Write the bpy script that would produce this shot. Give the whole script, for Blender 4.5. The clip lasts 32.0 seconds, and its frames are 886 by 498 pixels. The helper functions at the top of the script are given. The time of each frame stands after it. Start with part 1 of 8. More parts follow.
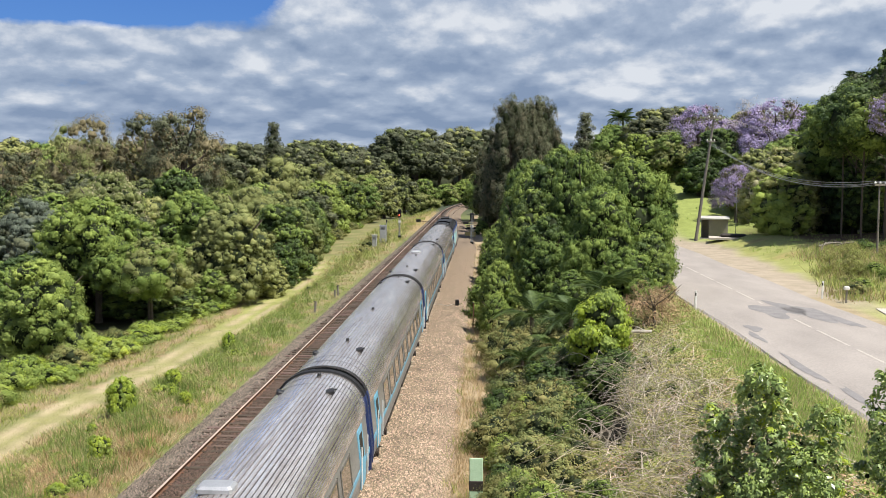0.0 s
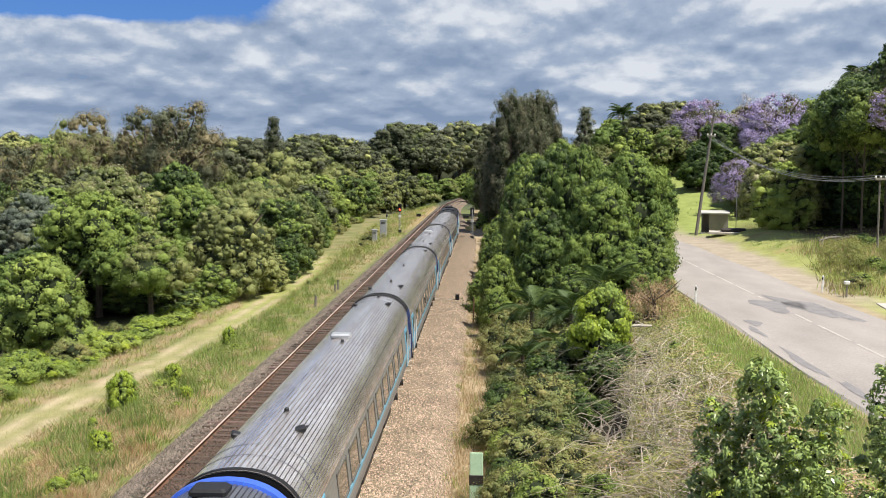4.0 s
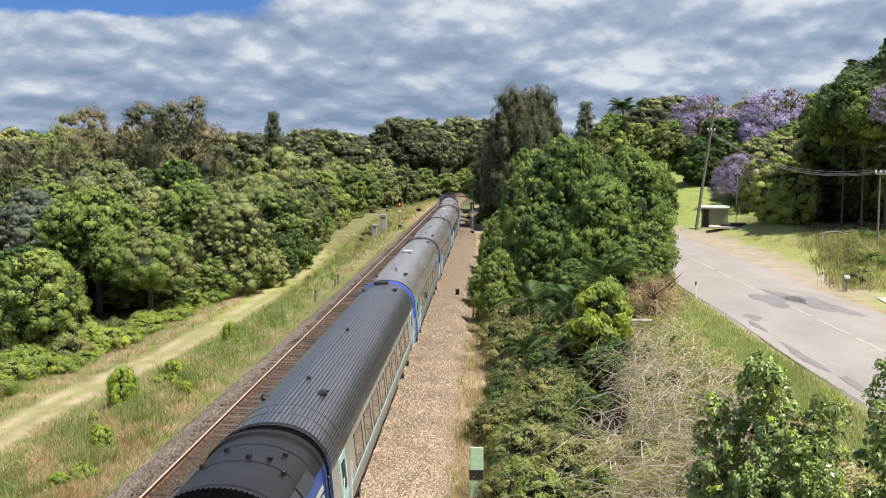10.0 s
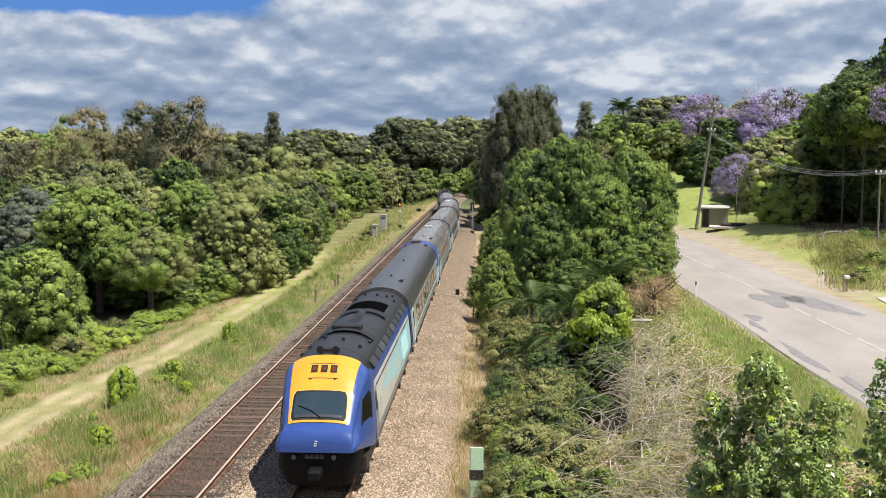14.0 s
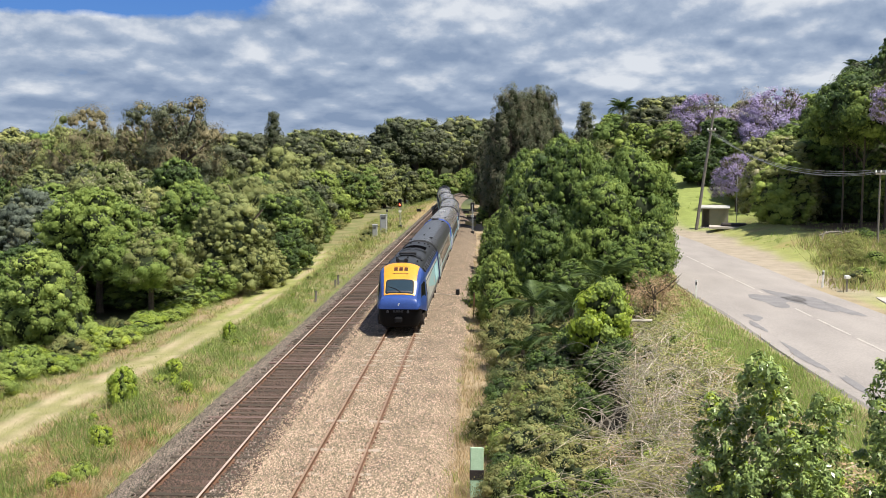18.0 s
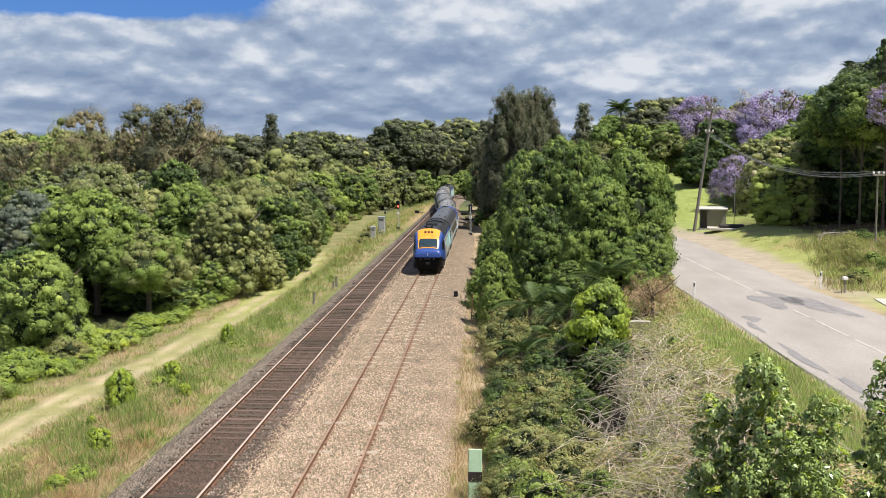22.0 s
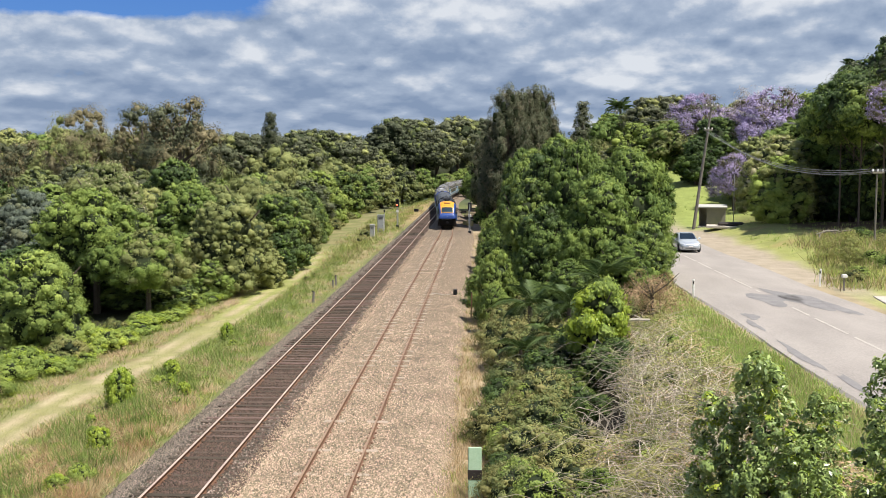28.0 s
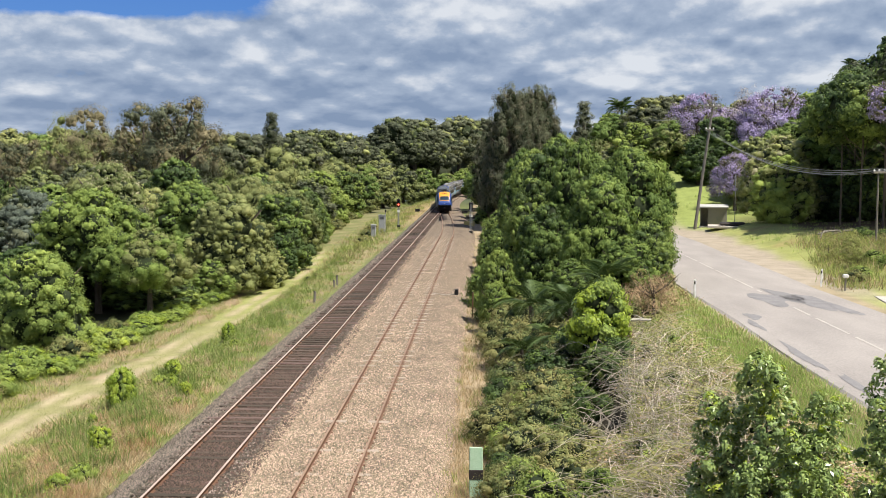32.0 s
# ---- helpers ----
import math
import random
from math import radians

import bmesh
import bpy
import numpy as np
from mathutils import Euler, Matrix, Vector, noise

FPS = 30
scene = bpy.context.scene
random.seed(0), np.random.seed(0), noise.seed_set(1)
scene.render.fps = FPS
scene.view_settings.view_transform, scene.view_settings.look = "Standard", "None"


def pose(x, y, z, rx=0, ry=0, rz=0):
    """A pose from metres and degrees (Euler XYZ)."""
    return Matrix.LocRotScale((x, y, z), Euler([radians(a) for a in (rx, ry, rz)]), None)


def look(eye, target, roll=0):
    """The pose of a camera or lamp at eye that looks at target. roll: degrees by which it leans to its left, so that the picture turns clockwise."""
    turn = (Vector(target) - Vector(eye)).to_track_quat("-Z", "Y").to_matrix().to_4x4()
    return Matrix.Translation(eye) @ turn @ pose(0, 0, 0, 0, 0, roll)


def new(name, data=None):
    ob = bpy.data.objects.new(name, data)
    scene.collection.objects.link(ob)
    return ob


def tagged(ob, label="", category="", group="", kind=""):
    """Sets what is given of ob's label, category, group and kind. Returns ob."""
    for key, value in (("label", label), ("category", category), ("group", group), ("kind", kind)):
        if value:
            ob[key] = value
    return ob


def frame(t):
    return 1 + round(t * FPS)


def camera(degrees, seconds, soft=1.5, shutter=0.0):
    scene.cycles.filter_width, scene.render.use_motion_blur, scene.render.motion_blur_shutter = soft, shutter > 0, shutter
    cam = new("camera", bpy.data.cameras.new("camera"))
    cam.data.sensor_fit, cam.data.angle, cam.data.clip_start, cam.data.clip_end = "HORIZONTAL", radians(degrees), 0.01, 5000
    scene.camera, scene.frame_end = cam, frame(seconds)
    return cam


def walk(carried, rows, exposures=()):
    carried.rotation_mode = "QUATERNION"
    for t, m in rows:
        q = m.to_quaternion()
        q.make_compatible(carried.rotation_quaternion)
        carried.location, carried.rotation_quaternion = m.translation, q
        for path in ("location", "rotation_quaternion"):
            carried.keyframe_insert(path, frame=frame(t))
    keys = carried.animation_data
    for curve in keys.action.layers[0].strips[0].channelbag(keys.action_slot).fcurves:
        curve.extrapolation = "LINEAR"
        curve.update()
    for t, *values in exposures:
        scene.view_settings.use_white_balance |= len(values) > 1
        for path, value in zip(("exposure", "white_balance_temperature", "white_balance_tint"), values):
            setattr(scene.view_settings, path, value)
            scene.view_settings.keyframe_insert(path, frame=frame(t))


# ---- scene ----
# ---- camera: a phone held over the parapet of a road bridge, nine metres above the rails ----
EYE = Vector((0.0, 0.0, 9.02))
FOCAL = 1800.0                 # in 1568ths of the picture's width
YAW, TILT = 2.29, -5.05        # degrees: aim left of the track's line, and down
cam = camera(2 * math.degrees(math.atan(784 / FOCAL)), 32.0, soft=0.7)
# seconds, shift right, shift down, lean (the hand's slow sway, in thousandths of FOCAL 1000)
SWAY = [
    (0.0, 0.9, 10.3, 0.23), (0.5, 0.9, 10.1, 0.23), (1.0, 0.9, 8.6, 0.23), (1.5, 0.95, 7.0, 0.23), (2.0, 1.0, 6.0, 0.23),
    (2.5, 1.05, 5.3, 0.23), (3.0, 1.1, 5.1, 0.23), (3.5, 1.1, 5.0, 0.23), (4.5, 1.1, 4.8, 0.23), (5.5, 1.1, 4.3, 0.23),
    (6.0, 1.1, 3.6, 0.23), (6.5, 1.1, 2.6, 0.22), (7.0, 1.1, 1.7, 0.21), (7.5, 1.1, 0.9, 0.2), (8.0, 1.1, 0.4, 0.19),
    (9.0, 1.1, 0.1, 0.18), (10.0, 1.1, -0.2, 0.17), (11.0, 1.1, -0.6, 0.16), (12.0, 1.1, -0.7, 0.15), (13.0, 1.1, -0.4, 0.15),
    (14.0, 1.15, -0.1, 0.15), (14.5, 1.1, 0.0, 0.15), (15.5, 0.6, 0.0, 0.15), (16.5, 0.3, 0.0, 0.15), (17.0, 0.4, 0.0, 0.15),
    (17.5, 0.8, -0.1, 0.15), (18.0, 1.3, 0.0, 0.15), (18.5, 1.9, 0.9, 0.15), (19.0, 2.0, 2.7, 0.15), (19.5, 2.0, 4.1, 0.14),
    (20.0, 1.7, 4.4, 0.13), (20.5, 1.1, 4.2, 0.12), (21.0, 0.3, 3.5, 0.11), (21.5, -0.4, 2.6, 0.1), (22.0, -0.6, 1.7, 0.08),
    (22.5, -0.8, 1.1, 0.06), (23.0, -1.0, 0.8, 0.05), (23.5, -1.4, 0.8, 0.04), (24.0, -1.7, 0.8, 0.03), (24.5, -2.0, 0.8, 0.02),
    (25.0, -2.1, 0.8, 0.02), (25.5, -1.9, 0.7, 0.02), (26.5, -1.8, 0.3, 0.02), (27.5, -1.5, 0.1, 0.01), (28.0, -1.2, 0.0, 0.01),
    (28.5, -0.9, 0.0, 0.0), (29.0, -0.8, 0.0, 0.0), (30.0, -0.3, 0.0, 0.0), (31.0, 0.0, 0.0, 0.0), (32.0, 0.0, 0.0, 0.0)]


def aim(dx, dy, lean):
    turn = YAW + math.degrees(dx / 1000)
    tilt = TILT + math.degrees(dy / 1000)
    return Matrix.Translation(EYE) @ pose(0, 0, 0, 0, 0, turn) @ pose(0, 0, 0, 90 + tilt) @ pose(0, 0, 0, 0, 0, lean)


walk(cam, [(t, aim(dx, dy, lean)) for t, dx, dy, lean in SWAY])
scene.view_settings.exposure = 0.59

# ---- daylight: high sun over the right shoulder of the line, broken cloud ----
SUN_FROM = Vector((0.38, -0.24, 0.93)).normalized()
world = bpy.data.worlds.new("sky")
scene.world = world
world.use_nodes = True
wn, wl = world.node_tree.nodes, world.node_tree.links
wn.clear()


def wnode(kind, **values):
    n = wn.new(kind)
    for k, v in values.items():
        n.inputs[k].default_value = v
    return n


sky = wn.new("ShaderNodeTexSky")
sky.sky_type, sky.sun_disc = "NISHITA", False
sky.sun_elevation = math.asin(SUN_FROM.z)
sky.sun_rotation = math.atan2(SUN_FROM.x, SUN_FROM.y)
sky.air_density, sky.dust_density, sky.ozone_density = 1.0, 0.6, 1.5
coord = wn.new("ShaderNodeTexCoord")
axes = wn.new("ShaderNodeSeparateXYZ")
wl.new(coord.outputs["Generated"], axes.inputs[0])


def wmath(op, a, b=0.0, c=0.0):
    n = wn.new("ShaderNodeMath")
    n.operation = op
    for k, v in enumerate((a, b, c)):
        if isinstance(v, (int, float)):
            n.inputs[k].default_value = v
        else:
            wl.new(v, n.inputs[k])
    return n.outputs[0]


def cloud_noise(lift, scale, detail, rough, shift, bulge=0.4):
    """Cloud thickness on a flat layer overhead, seen in perspective; lift looks a little higher up."""
    z = wmath("ADD", wmath("MAXIMUM", axes.outputs["Z"], 0.0), lift)
    v = wn.new("ShaderNodeCombineXYZ")
    wl.new(wmath("ADD", wmath("MULTIPLY", axes.outputs["X"], 20.0), shift), v.inputs[0])
    wl.new(wmath("MULTIPLY", wmath("LOGARITHM", wmath("ADD", z, 0.055), 2.718), 5.6), v.inputs[1])
    wl.new(wmath("MULTIPLY", axes.outputs["Y"], 2.0), v.inputs[2])
    n = wn.new("ShaderNodeTexNoise")
    for k, val in (("Scale", scale), ("Detail", detail), ("Roughness", rough), ("Distortion", bulge)):
        n.inputs[k].default_value = val
    wl.new(v.outputs[0], n.inputs["Vector"])
    return n.outputs["Fac"]


SHIFT = 3.2


def billows(lift, scale, shift, wobble=0.55):
    """Rounded cloud heads on the same layer: 1 at a head's middle, 0 in the creases."""
    z = wmath("ADD", wmath("MAXIMUM", axes.outputs["Z"], 0.0), lift)
    v = wn.new("ShaderNodeCombineXYZ")
    wl.new(wmath("ADD", wmath("MULTIPLY", axes.outputs["X"], 17.0), shift), v.inputs[0])
    wl.new(wmath("MULTIPLY", wmath("LOGARITHM", wmath("ADD", z, 0.055), 2.718), 5.6), v.inputs[1])
    wl.new(wmath("MULTIPLY", axes.outputs["Y"], 2.0), v.inputs[2])
    n = wn.new("ShaderNodeTexNoise")
    n.inputs["Scale"].default_value, n.inputs["Detail"].default_value, n.inputs["Roughness"].default_value = 0.9, 5.0, 0.55
    wl.new(v.outputs[0], n.inputs["Vector"])
    off_ = wn.new("ShaderNodeVectorMath")
    off_.operation = "MULTIPLY_ADD"
    wl.new(n.outputs["Color"], off_.inputs[0])
    off_.inputs[1].default_value = (wobble * 2, wobble * 2, wobble)
    wl.new(v.outputs[0], off_.inputs[2])
    c = wn.new("ShaderNodeTexVoronoi")
    c.feature, c.distance = "SMOOTH_F1", "EUCLIDEAN"
    c.inputs["Scale"].default_value, c.inputs["Smoothness"].default_value = scale, 0.45
    wl.new(off_.outputs[0], c.inputs["Vector"])
    return wmath("SUBTRACT", 1.0, c.outputs["Distance"])


cover = cloud_noise(0.0, 0.32, 5.0, 0.5, SHIFT)
puff, above = cloud_noise(0.0, 0.72, 9.0, 0.6, SHIFT, 0.1), cloud_noise(0.012, 0.72, 9.0, 0.6, SHIFT, 0.1)
bulk = cloud_noise(0.0, 0.36, 4.0, 0.45, SHIFT + 7)
lit = wmath("ADD", wmath("MULTIPLY", wmath("SUBTRACT", puff, above), 1.3), wmath("MULTIPLY_ADD", bulk, 2.0, -0.46))
lit = wmath("ADD", lit, wmath("MULTIPLY", wmath("SUBTRACT", puff, 0.5), 0.9))
# whiter overhead, towards the sun
lit = wmath("ADD", lit, wmath("MULTIPLY", wmath("MINIMUM", wmath("MAXIMUM", wmath("SUBTRACT", axes.outputs["Z"], 0.13), 0.0), 0.3), 0.9))
# and brighter on the sun's side
lit = wmath("ADD", lit, wmath("MULTIPLY", wmath("MULTIPLY", wmath("MAXIMUM", axes.outputs["X"], 0.0), wmath("MINIMUM", wmath("MAXIMUM", wmath("SUBTRACT", axes.outputs["Z"], 0.04), 0.0), 0.2)), 10.0))
# rounded heads, lit from above
for size, force, turn in ((0.42, 1.2, SHIFT), (1.0, 0.8, SHIFT + 5), (2.1, 0.5, SHIFT + 9)):
    here, over = billows(0.0, size, turn), billows(0.010, size, turn)
    lit = wmath("ADD", lit, wmath("MULTIPLY", wmath("SUBTRACT", here, over), force))
    lit = wmath("ADD", lit, wmath("MULTIPLY", wmath("SUBTRACT", here, 0.6), 0.3 * force))
# the far cloud bases towards the horizon lie in shade
lit = wmath("ADD", lit, wmath("MULTIPLY", wmath("MAXIMUM", wmath("SUBTRACT", 0.10, axes.outputs["Z"]), 0.0), -4.2))
tones = wn.new("ShaderNodeValToRGB")
tones.color_ramp.elements[0].position, tones.color_ramp.elements[0].color = 0.02, (2.9, 3.9, 5.7, 1)
tones.color_ramp.elements[1].position, tones.color_ramp.elements[1].color = 0.95, (8.9, 9.4, 10.2, 1)
mid = tones.color_ramp.elements.new(0.5)
mid.color = (4.7, 5.7, 7.4, 1)
wl.new(wmath("MULTIPLY_ADD", lit, 0.74, 0.14), tones.inputs["Fac"])
# a gap of clear sky high on the left, broken cloud elsewhere
high = wmath("DIVIDE", wmath("SUBTRACT", axes.outputs["Z"], 0.185), 0.062)
high = wmath("MAXIMUM", wmath("SUBTRACT", 1.0, wmath("MULTIPLY", high, high)), 0.0)
side = wmath("MINIMUM", wmath("MAXIMUM", wmath("MULTIPLY", wmath("SUBTRACT", -0.16, axes.outputs["X"]), 6.5), 0.0), 1.0)
open_ = wmath("MULTIPLY", wmath("MULTIPLY", high, side), -2.2)
density = wmath("ADD", wmath("ADD", open_, 0.62), wmath("MULTIPLY", wmath("SUBTRACT", cover, 0.5), 1.4))
density = wmath("ADD", density, wmath("MULTIPLY", wmath("MAXIMUM", wmath("SUBTRACT", axes.outputs["Z"], 0.30), 0.0), -1.2))
density = wmath("ADD", density, wmath("MULTIPLY", wmath("SUBTRACT", puff, 0.5), 1.1))
ramp = wn.new("ShaderNodeValToRGB")
ramp.color_ramp.elements[0].position, ramp.color_ramp.elements[1].position = 0.0, 0.30
wl.new(density, ramp.inputs["Fac"])
blend = wn.new("ShaderNodeMix")
blend.data_type = "RGBA"
back = wnode("ShaderNodeBackground", Strength=0.054)
out = wn.new("ShaderNodeOutputWorld")
wl.new(ramp.outputs["Color"], blend.inputs["Factor"])
deep = wn.new("ShaderNodeMix")
deep.data_type, deep.blend_type = "RGBA", "MULTIPLY"
deep.inputs["Factor"].default_value = 1.0
deep.inputs["B"].default_value = (0.42, 0.72, 1.35, 1)
wl.new(sky.outputs["Color"], deep.inputs["A"])
wl.new(deep.outputs["Result"], blend.inputs["A"])
wl.new(tones.outputs["Color"], blend.inputs["B"])
wl.new(blend.outputs["Result"], back.inputs["Color"])
wl.new(back.outputs[0], out.inputs["Surface"])

sun = new("sun", bpy.data.lights.new("sun", "SUN"))
sun.data.energy, sun.data.angle, sun.data.color = 5.0, radians(0.6), (1.0, 0.95, 0.865)
sun.matrix_world = look(SUN_FROM * 200, (0, 0, 0))
# ---- tools ----
def mat(name, base, rough=0.8, metal=0.0, dark=None, scale=8.0, fine=60.0, amount=0.5, bump=0.0, bump_scale=None, island=0.0,
        thing=0.0, through_light=0.0, spec=0.3, stretch=None, stops=(0.35, 0.65)):
    """A surface with stains at one scale and grain at a finer one; island and thing vary it from piece to piece."""
    m = bpy.data.materials.new(name)
    m.use_nodes = True
    t = m.node_tree
    b = t.nodes["Principled BSDF"]
    b.inputs["Roughness"].default_value, b.inputs["Metallic"].default_value = rough, metal
    b.inputs["Specular IOR Level"].default_value = spec
    dark = dark or tuple(c * 0.55 for c in base)
    co = t.nodes.new("ShaderNodeTexCoord")
    mp = t.nodes.new("ShaderNodeMapping")
    mp.inputs["Scale"].default_value = stretch or (1, 1, 1)
    t.links.new(co.outputs["Object"], mp.inputs["Vector"])
    n1, n2 = t.nodes.new("ShaderNodeTexNoise"), t.nodes.new("ShaderNodeTexNoise")
    n1.inputs["Scale"].default_value, n1.inputs["Detail"].default_value = scale, 4
    n2.inputs["Scale"].default_value, n2.inputs["Detail"].default_value = fine, 3
    t.links.new(mp.outputs[0], n1.inputs["Vector"])
    t.links.new(mp.outputs[0], n2.inputs["Vector"])
    mix = t.nodes.new("ShaderNodeMath")
    mix.operation = "MULTIPLY_ADD"
    mix.inputs[1].default_value = amount
    half = t.nodes.new("ShaderNodeMath")
    half.operation = "MULTIPLY"
    half.inputs[1].default_value = 1 - amount
    t.links.new(n1.outputs["Fac"], half.inputs[0])
    t.links.new(n2.outputs["Fac"], mix.inputs[0])
    t.links.new(half.outputs[0], mix.inputs[2])
    rp = t.nodes.new("ShaderNodeValToRGB")
    rp.color_ramp.elements[0].position, rp.color_ramp.elements[0].color = stops[0], (*dark, 1)
    rp.color_ramp.elements[1].position, rp.color_ramp.elements[1].color = stops[1], (*base, 1)
    t.links.new(mix.outputs[0], rp.inputs["Fac"])
    last = rp.outputs["Color"]
    for amount2, node, socket in ((island, "ShaderNodeNewGeometry", "Random Per Island"), (thing, "ShaderNodeObjectInfo", "Random")):
        if amount2:
            src = t.nodes.new(node)
            rng = t.nodes.new("ShaderNodeMapRange")
            rng.inputs["To Min"].default_value, rng.inputs["To Max"].default_value = 1 - amount2, 1 + amount2
            hsv = t.nodes.new("ShaderNodeHueSaturation")
            t.links.new(src.outputs[socket], rng.inputs["Value"])
            t.links.new(rng.outputs[0], hsv.inputs["Value"])
            hue = t.nodes.new("ShaderNodeMapRange")
            hue.inputs["To Min"].default_value, hue.inputs["To Max"].default_value = 0.5 + 0.05 * amount2, 0.5 - 0.05 * amount2
            t.links.new(src.outputs[socket], hue.inputs["Value"])
            t.links.new(hue.outputs[0], hsv.inputs["Hue"])
            t.links.new(last, hsv.inputs["Color"])
            last = hsv.outputs["Color"]
    t.links.new(last, b.inputs["Base Color"])
    if bump:
        bp = t.nodes.new("ShaderNodeBump")
        bp.inputs["Strength"].default_value, bp.inputs["Distance"].default_value = bump, 0.02
        if bump_scale:
            n3 = t.nodes.new("ShaderNodeTexNoise")
            n3.inputs["Scale"].default_value, n3.inputs["Detail"].default_value = bump_scale, 4
            t.links.new(mp.outputs[0], n3.inputs["Vector"])
            t.links.new(n3.outputs["Fac"], bp.inputs["Height"])
        else:
            t.links.new(mix.outputs[0], bp.inputs["Height"])
        t.links.new(bp.outputs[0], b.inputs["Normal"])
    if through_light:
        tr = t.nodes.new("ShaderNodeBsdfTranslucent")
        ms = t.nodes.new("ShaderNodeMixShader")
        ms.inputs[0].default_value = through_light
        t.links.new(last, tr.inputs["Color"])
        t.links.new(b.outputs[0], ms.inputs[1])
        t.links.new(tr.outputs[0], ms.inputs[2])
        t.links.new(ms.outputs[0], t.nodes["Material Output"].inputs["Surface"])
    return m


def glow(name, color, strength):
    m = bpy.data.materials.new(name)
    m.use_nodes = True
    b = m.node_tree.nodes["Principled BSDF"]
    b.inputs["Base Color"].default_value = (*color, 1)
    b.inputs["Emission Color"].default_value = (*color, 1)
    b.inputs["Emission Strength"].default_value = strength
    return m


def mesh_of(name, verts, faces, mats, index=None, smooth=False):
    me = bpy.data.meshes.new(name)
    verts = np.asarray(verts, dtype=np.float32).reshape(-1, 3)
    if isinstance(faces, np.ndarray) and faces.ndim == 2:
        k = faces.shape[1]
        me.vertices.add(len(verts))
        me.vertices.foreach_set("co", verts.ravel())
        me.loops.add(faces.size)
        me.loops.foreach_set("vertex_index", faces.astype(np.int32).ravel())
        me.polygons.add(len(faces))
        me.polygons.foreach_set("loop_start", np.arange(0, faces.size, k, dtype=np.int32))
        me.polygons.foreach_set("loop_total", np.full(len(faces), k, dtype=np.int32))
    else:
        me.from_pydata([tuple(map(float, v)) for v in verts], [], [tuple(map(int, q)) for q in faces])
    for m in mats if isinstance(mats, (list, tuple)) else [mats]:
        me.materials.append(m)
    if index is not None:
        me.polygons.foreach_set("material_index", np.asarray(index, dtype=np.int32))
    if smooth:
        me.polygons.foreach_set("use_smooth", np.ones(len(me.polygons), dtype=bool))
    me.update(calc_edges=True)
    me.validate()
    return me


def part(name, me, parent=None, at=None, label=""):
    ob = new(name, me)
    if parent is not None:
        ob.parent = parent
    if at is not None:
        ob.matrix_basis = at
    return tagged(ob, label) if label else ob


def thing(name, at, label, category, group="", kind=""):
    ob = new(name)
    ob.empty_display_size = 0.2
    ob.matrix_basis = at
    return tagged(ob, label, category, group, kind)


class Build:
    """Collects boxes, tubes and lofts into one mesh."""

    def __init__(self):
        self.v, self.f, self.i = [], [], []

    def add(self, verts, faces, slot=0):
        o = len(self.v)
        self.v += [tuple(p) for p in verts]
        self.f += [tuple(o + k for k in q) for q in faces]
        self.i += [slot] * len(faces)
        return self

    def box(self, x0, x1, y0, y1, z0, z1, bevel=0.0, slot=0, m=None):
        b = min(bevel, (x1 - x0) / 3, (y1 - y0) / 3, (z1 - z0) / 3)
        if b <= 0:
            v = [Vector((x, y, z)) for z in (z0, z1) for y in (y0, y1) for x in (x0, x1)]
            q = [(0, 2, 3, 1), (4, 5, 7, 6), (0, 1, 5, 4), (2, 6, 7, 3), (0, 4, 6, 2), (1, 3, 7, 5)]
        else:
            v, q = [], []
            def ring(x0, x1, y0, y1, z, c):
                return [Vector(p) for p in ((x0 + c, y0, z), (x1 - c, y0, z), (x1, y0 + c, z), (x1, y1 - c, z), (x1 - c, y1, z), (x0 + c, y1, z), (x0, y1 - c, z), (x0, y0 + c, z))]
            for z, s in ((z0, b), (z0 + b, 0), (z1 - b, 0), (z1, b)):
                v += ring(x0 + s, x1 - s, y0 + s, y1 - s, z, b)
            for r in range(3):
                for k in range(8):
                    q.append((8 * r + k, 8 * r + (k + 1) % 8, 8 * r + 8 + (k + 1) % 8, 8 * r + 8 + k))
            q += [tuple(range(7, -1, -1)), tuple(range(24, 32))]
        if m is not None:
            v = [m @ p for p in v]
        return self.add(v, q, slot)

    def tube(self, pts, radii, sides=6, slot=0, caps=True):
        pts = [Vector(p) for p in pts]
        if not isinstance(radii, (list, tuple)):
            radii = [radii] * len(pts)
        v, q = [], []
        for k, p in enumerate(pts):
            d = (pts[min(k + 1, len(pts) - 1)] - pts[max(k - 1, 0)]).normalized()
            a = d.orthogonal().normalized() if abs(d.z) > 0.9 else d.cross(Vector((0, 0, 1))).normalized()
            c = d.cross(a)
            for s in range(sides):
                w = 2 * math.pi * s / sides
                v.append(p + (a * math.cos(w) + c * math.sin(w)) * radii[k])
        for k in range(len(pts) - 1):
            for s in range(sides):
                q.append((k * sides + s, k * sides + (s + 1) % sides, (k + 1) * sides + (s + 1) % sides, (k + 1) * sides + s))
        if caps:
            q += [tuple(range(sides - 1, -1, -1)), tuple(range((len(pts) - 1) * sides, len(pts) * sides))]
        return self.add(v, q, slot)

    def loft(self, rings, closed=True, caps=True, slot=0):
        n = len(rings[0])
        v = [p for r in rings for p in r]
        q = []
        for k in range(len(rings) - 1):
            for s in range(n if closed else n - 1):
                q.append((k * n + s, k * n + (s + 1) % n, (k + 1) * n + (s + 1) % n, (k + 1) * n + s))
        if caps:
            q += [tuple(range(n - 1, -1, -1)), tuple(range((len(rings) - 1) * n, len(rings) * n))]
        return self.add(v, q, slot)

    def mesh(self, name, mats, smooth=False):
        return mesh_of(name, self.v, self.f, mats, self.i, smooth)


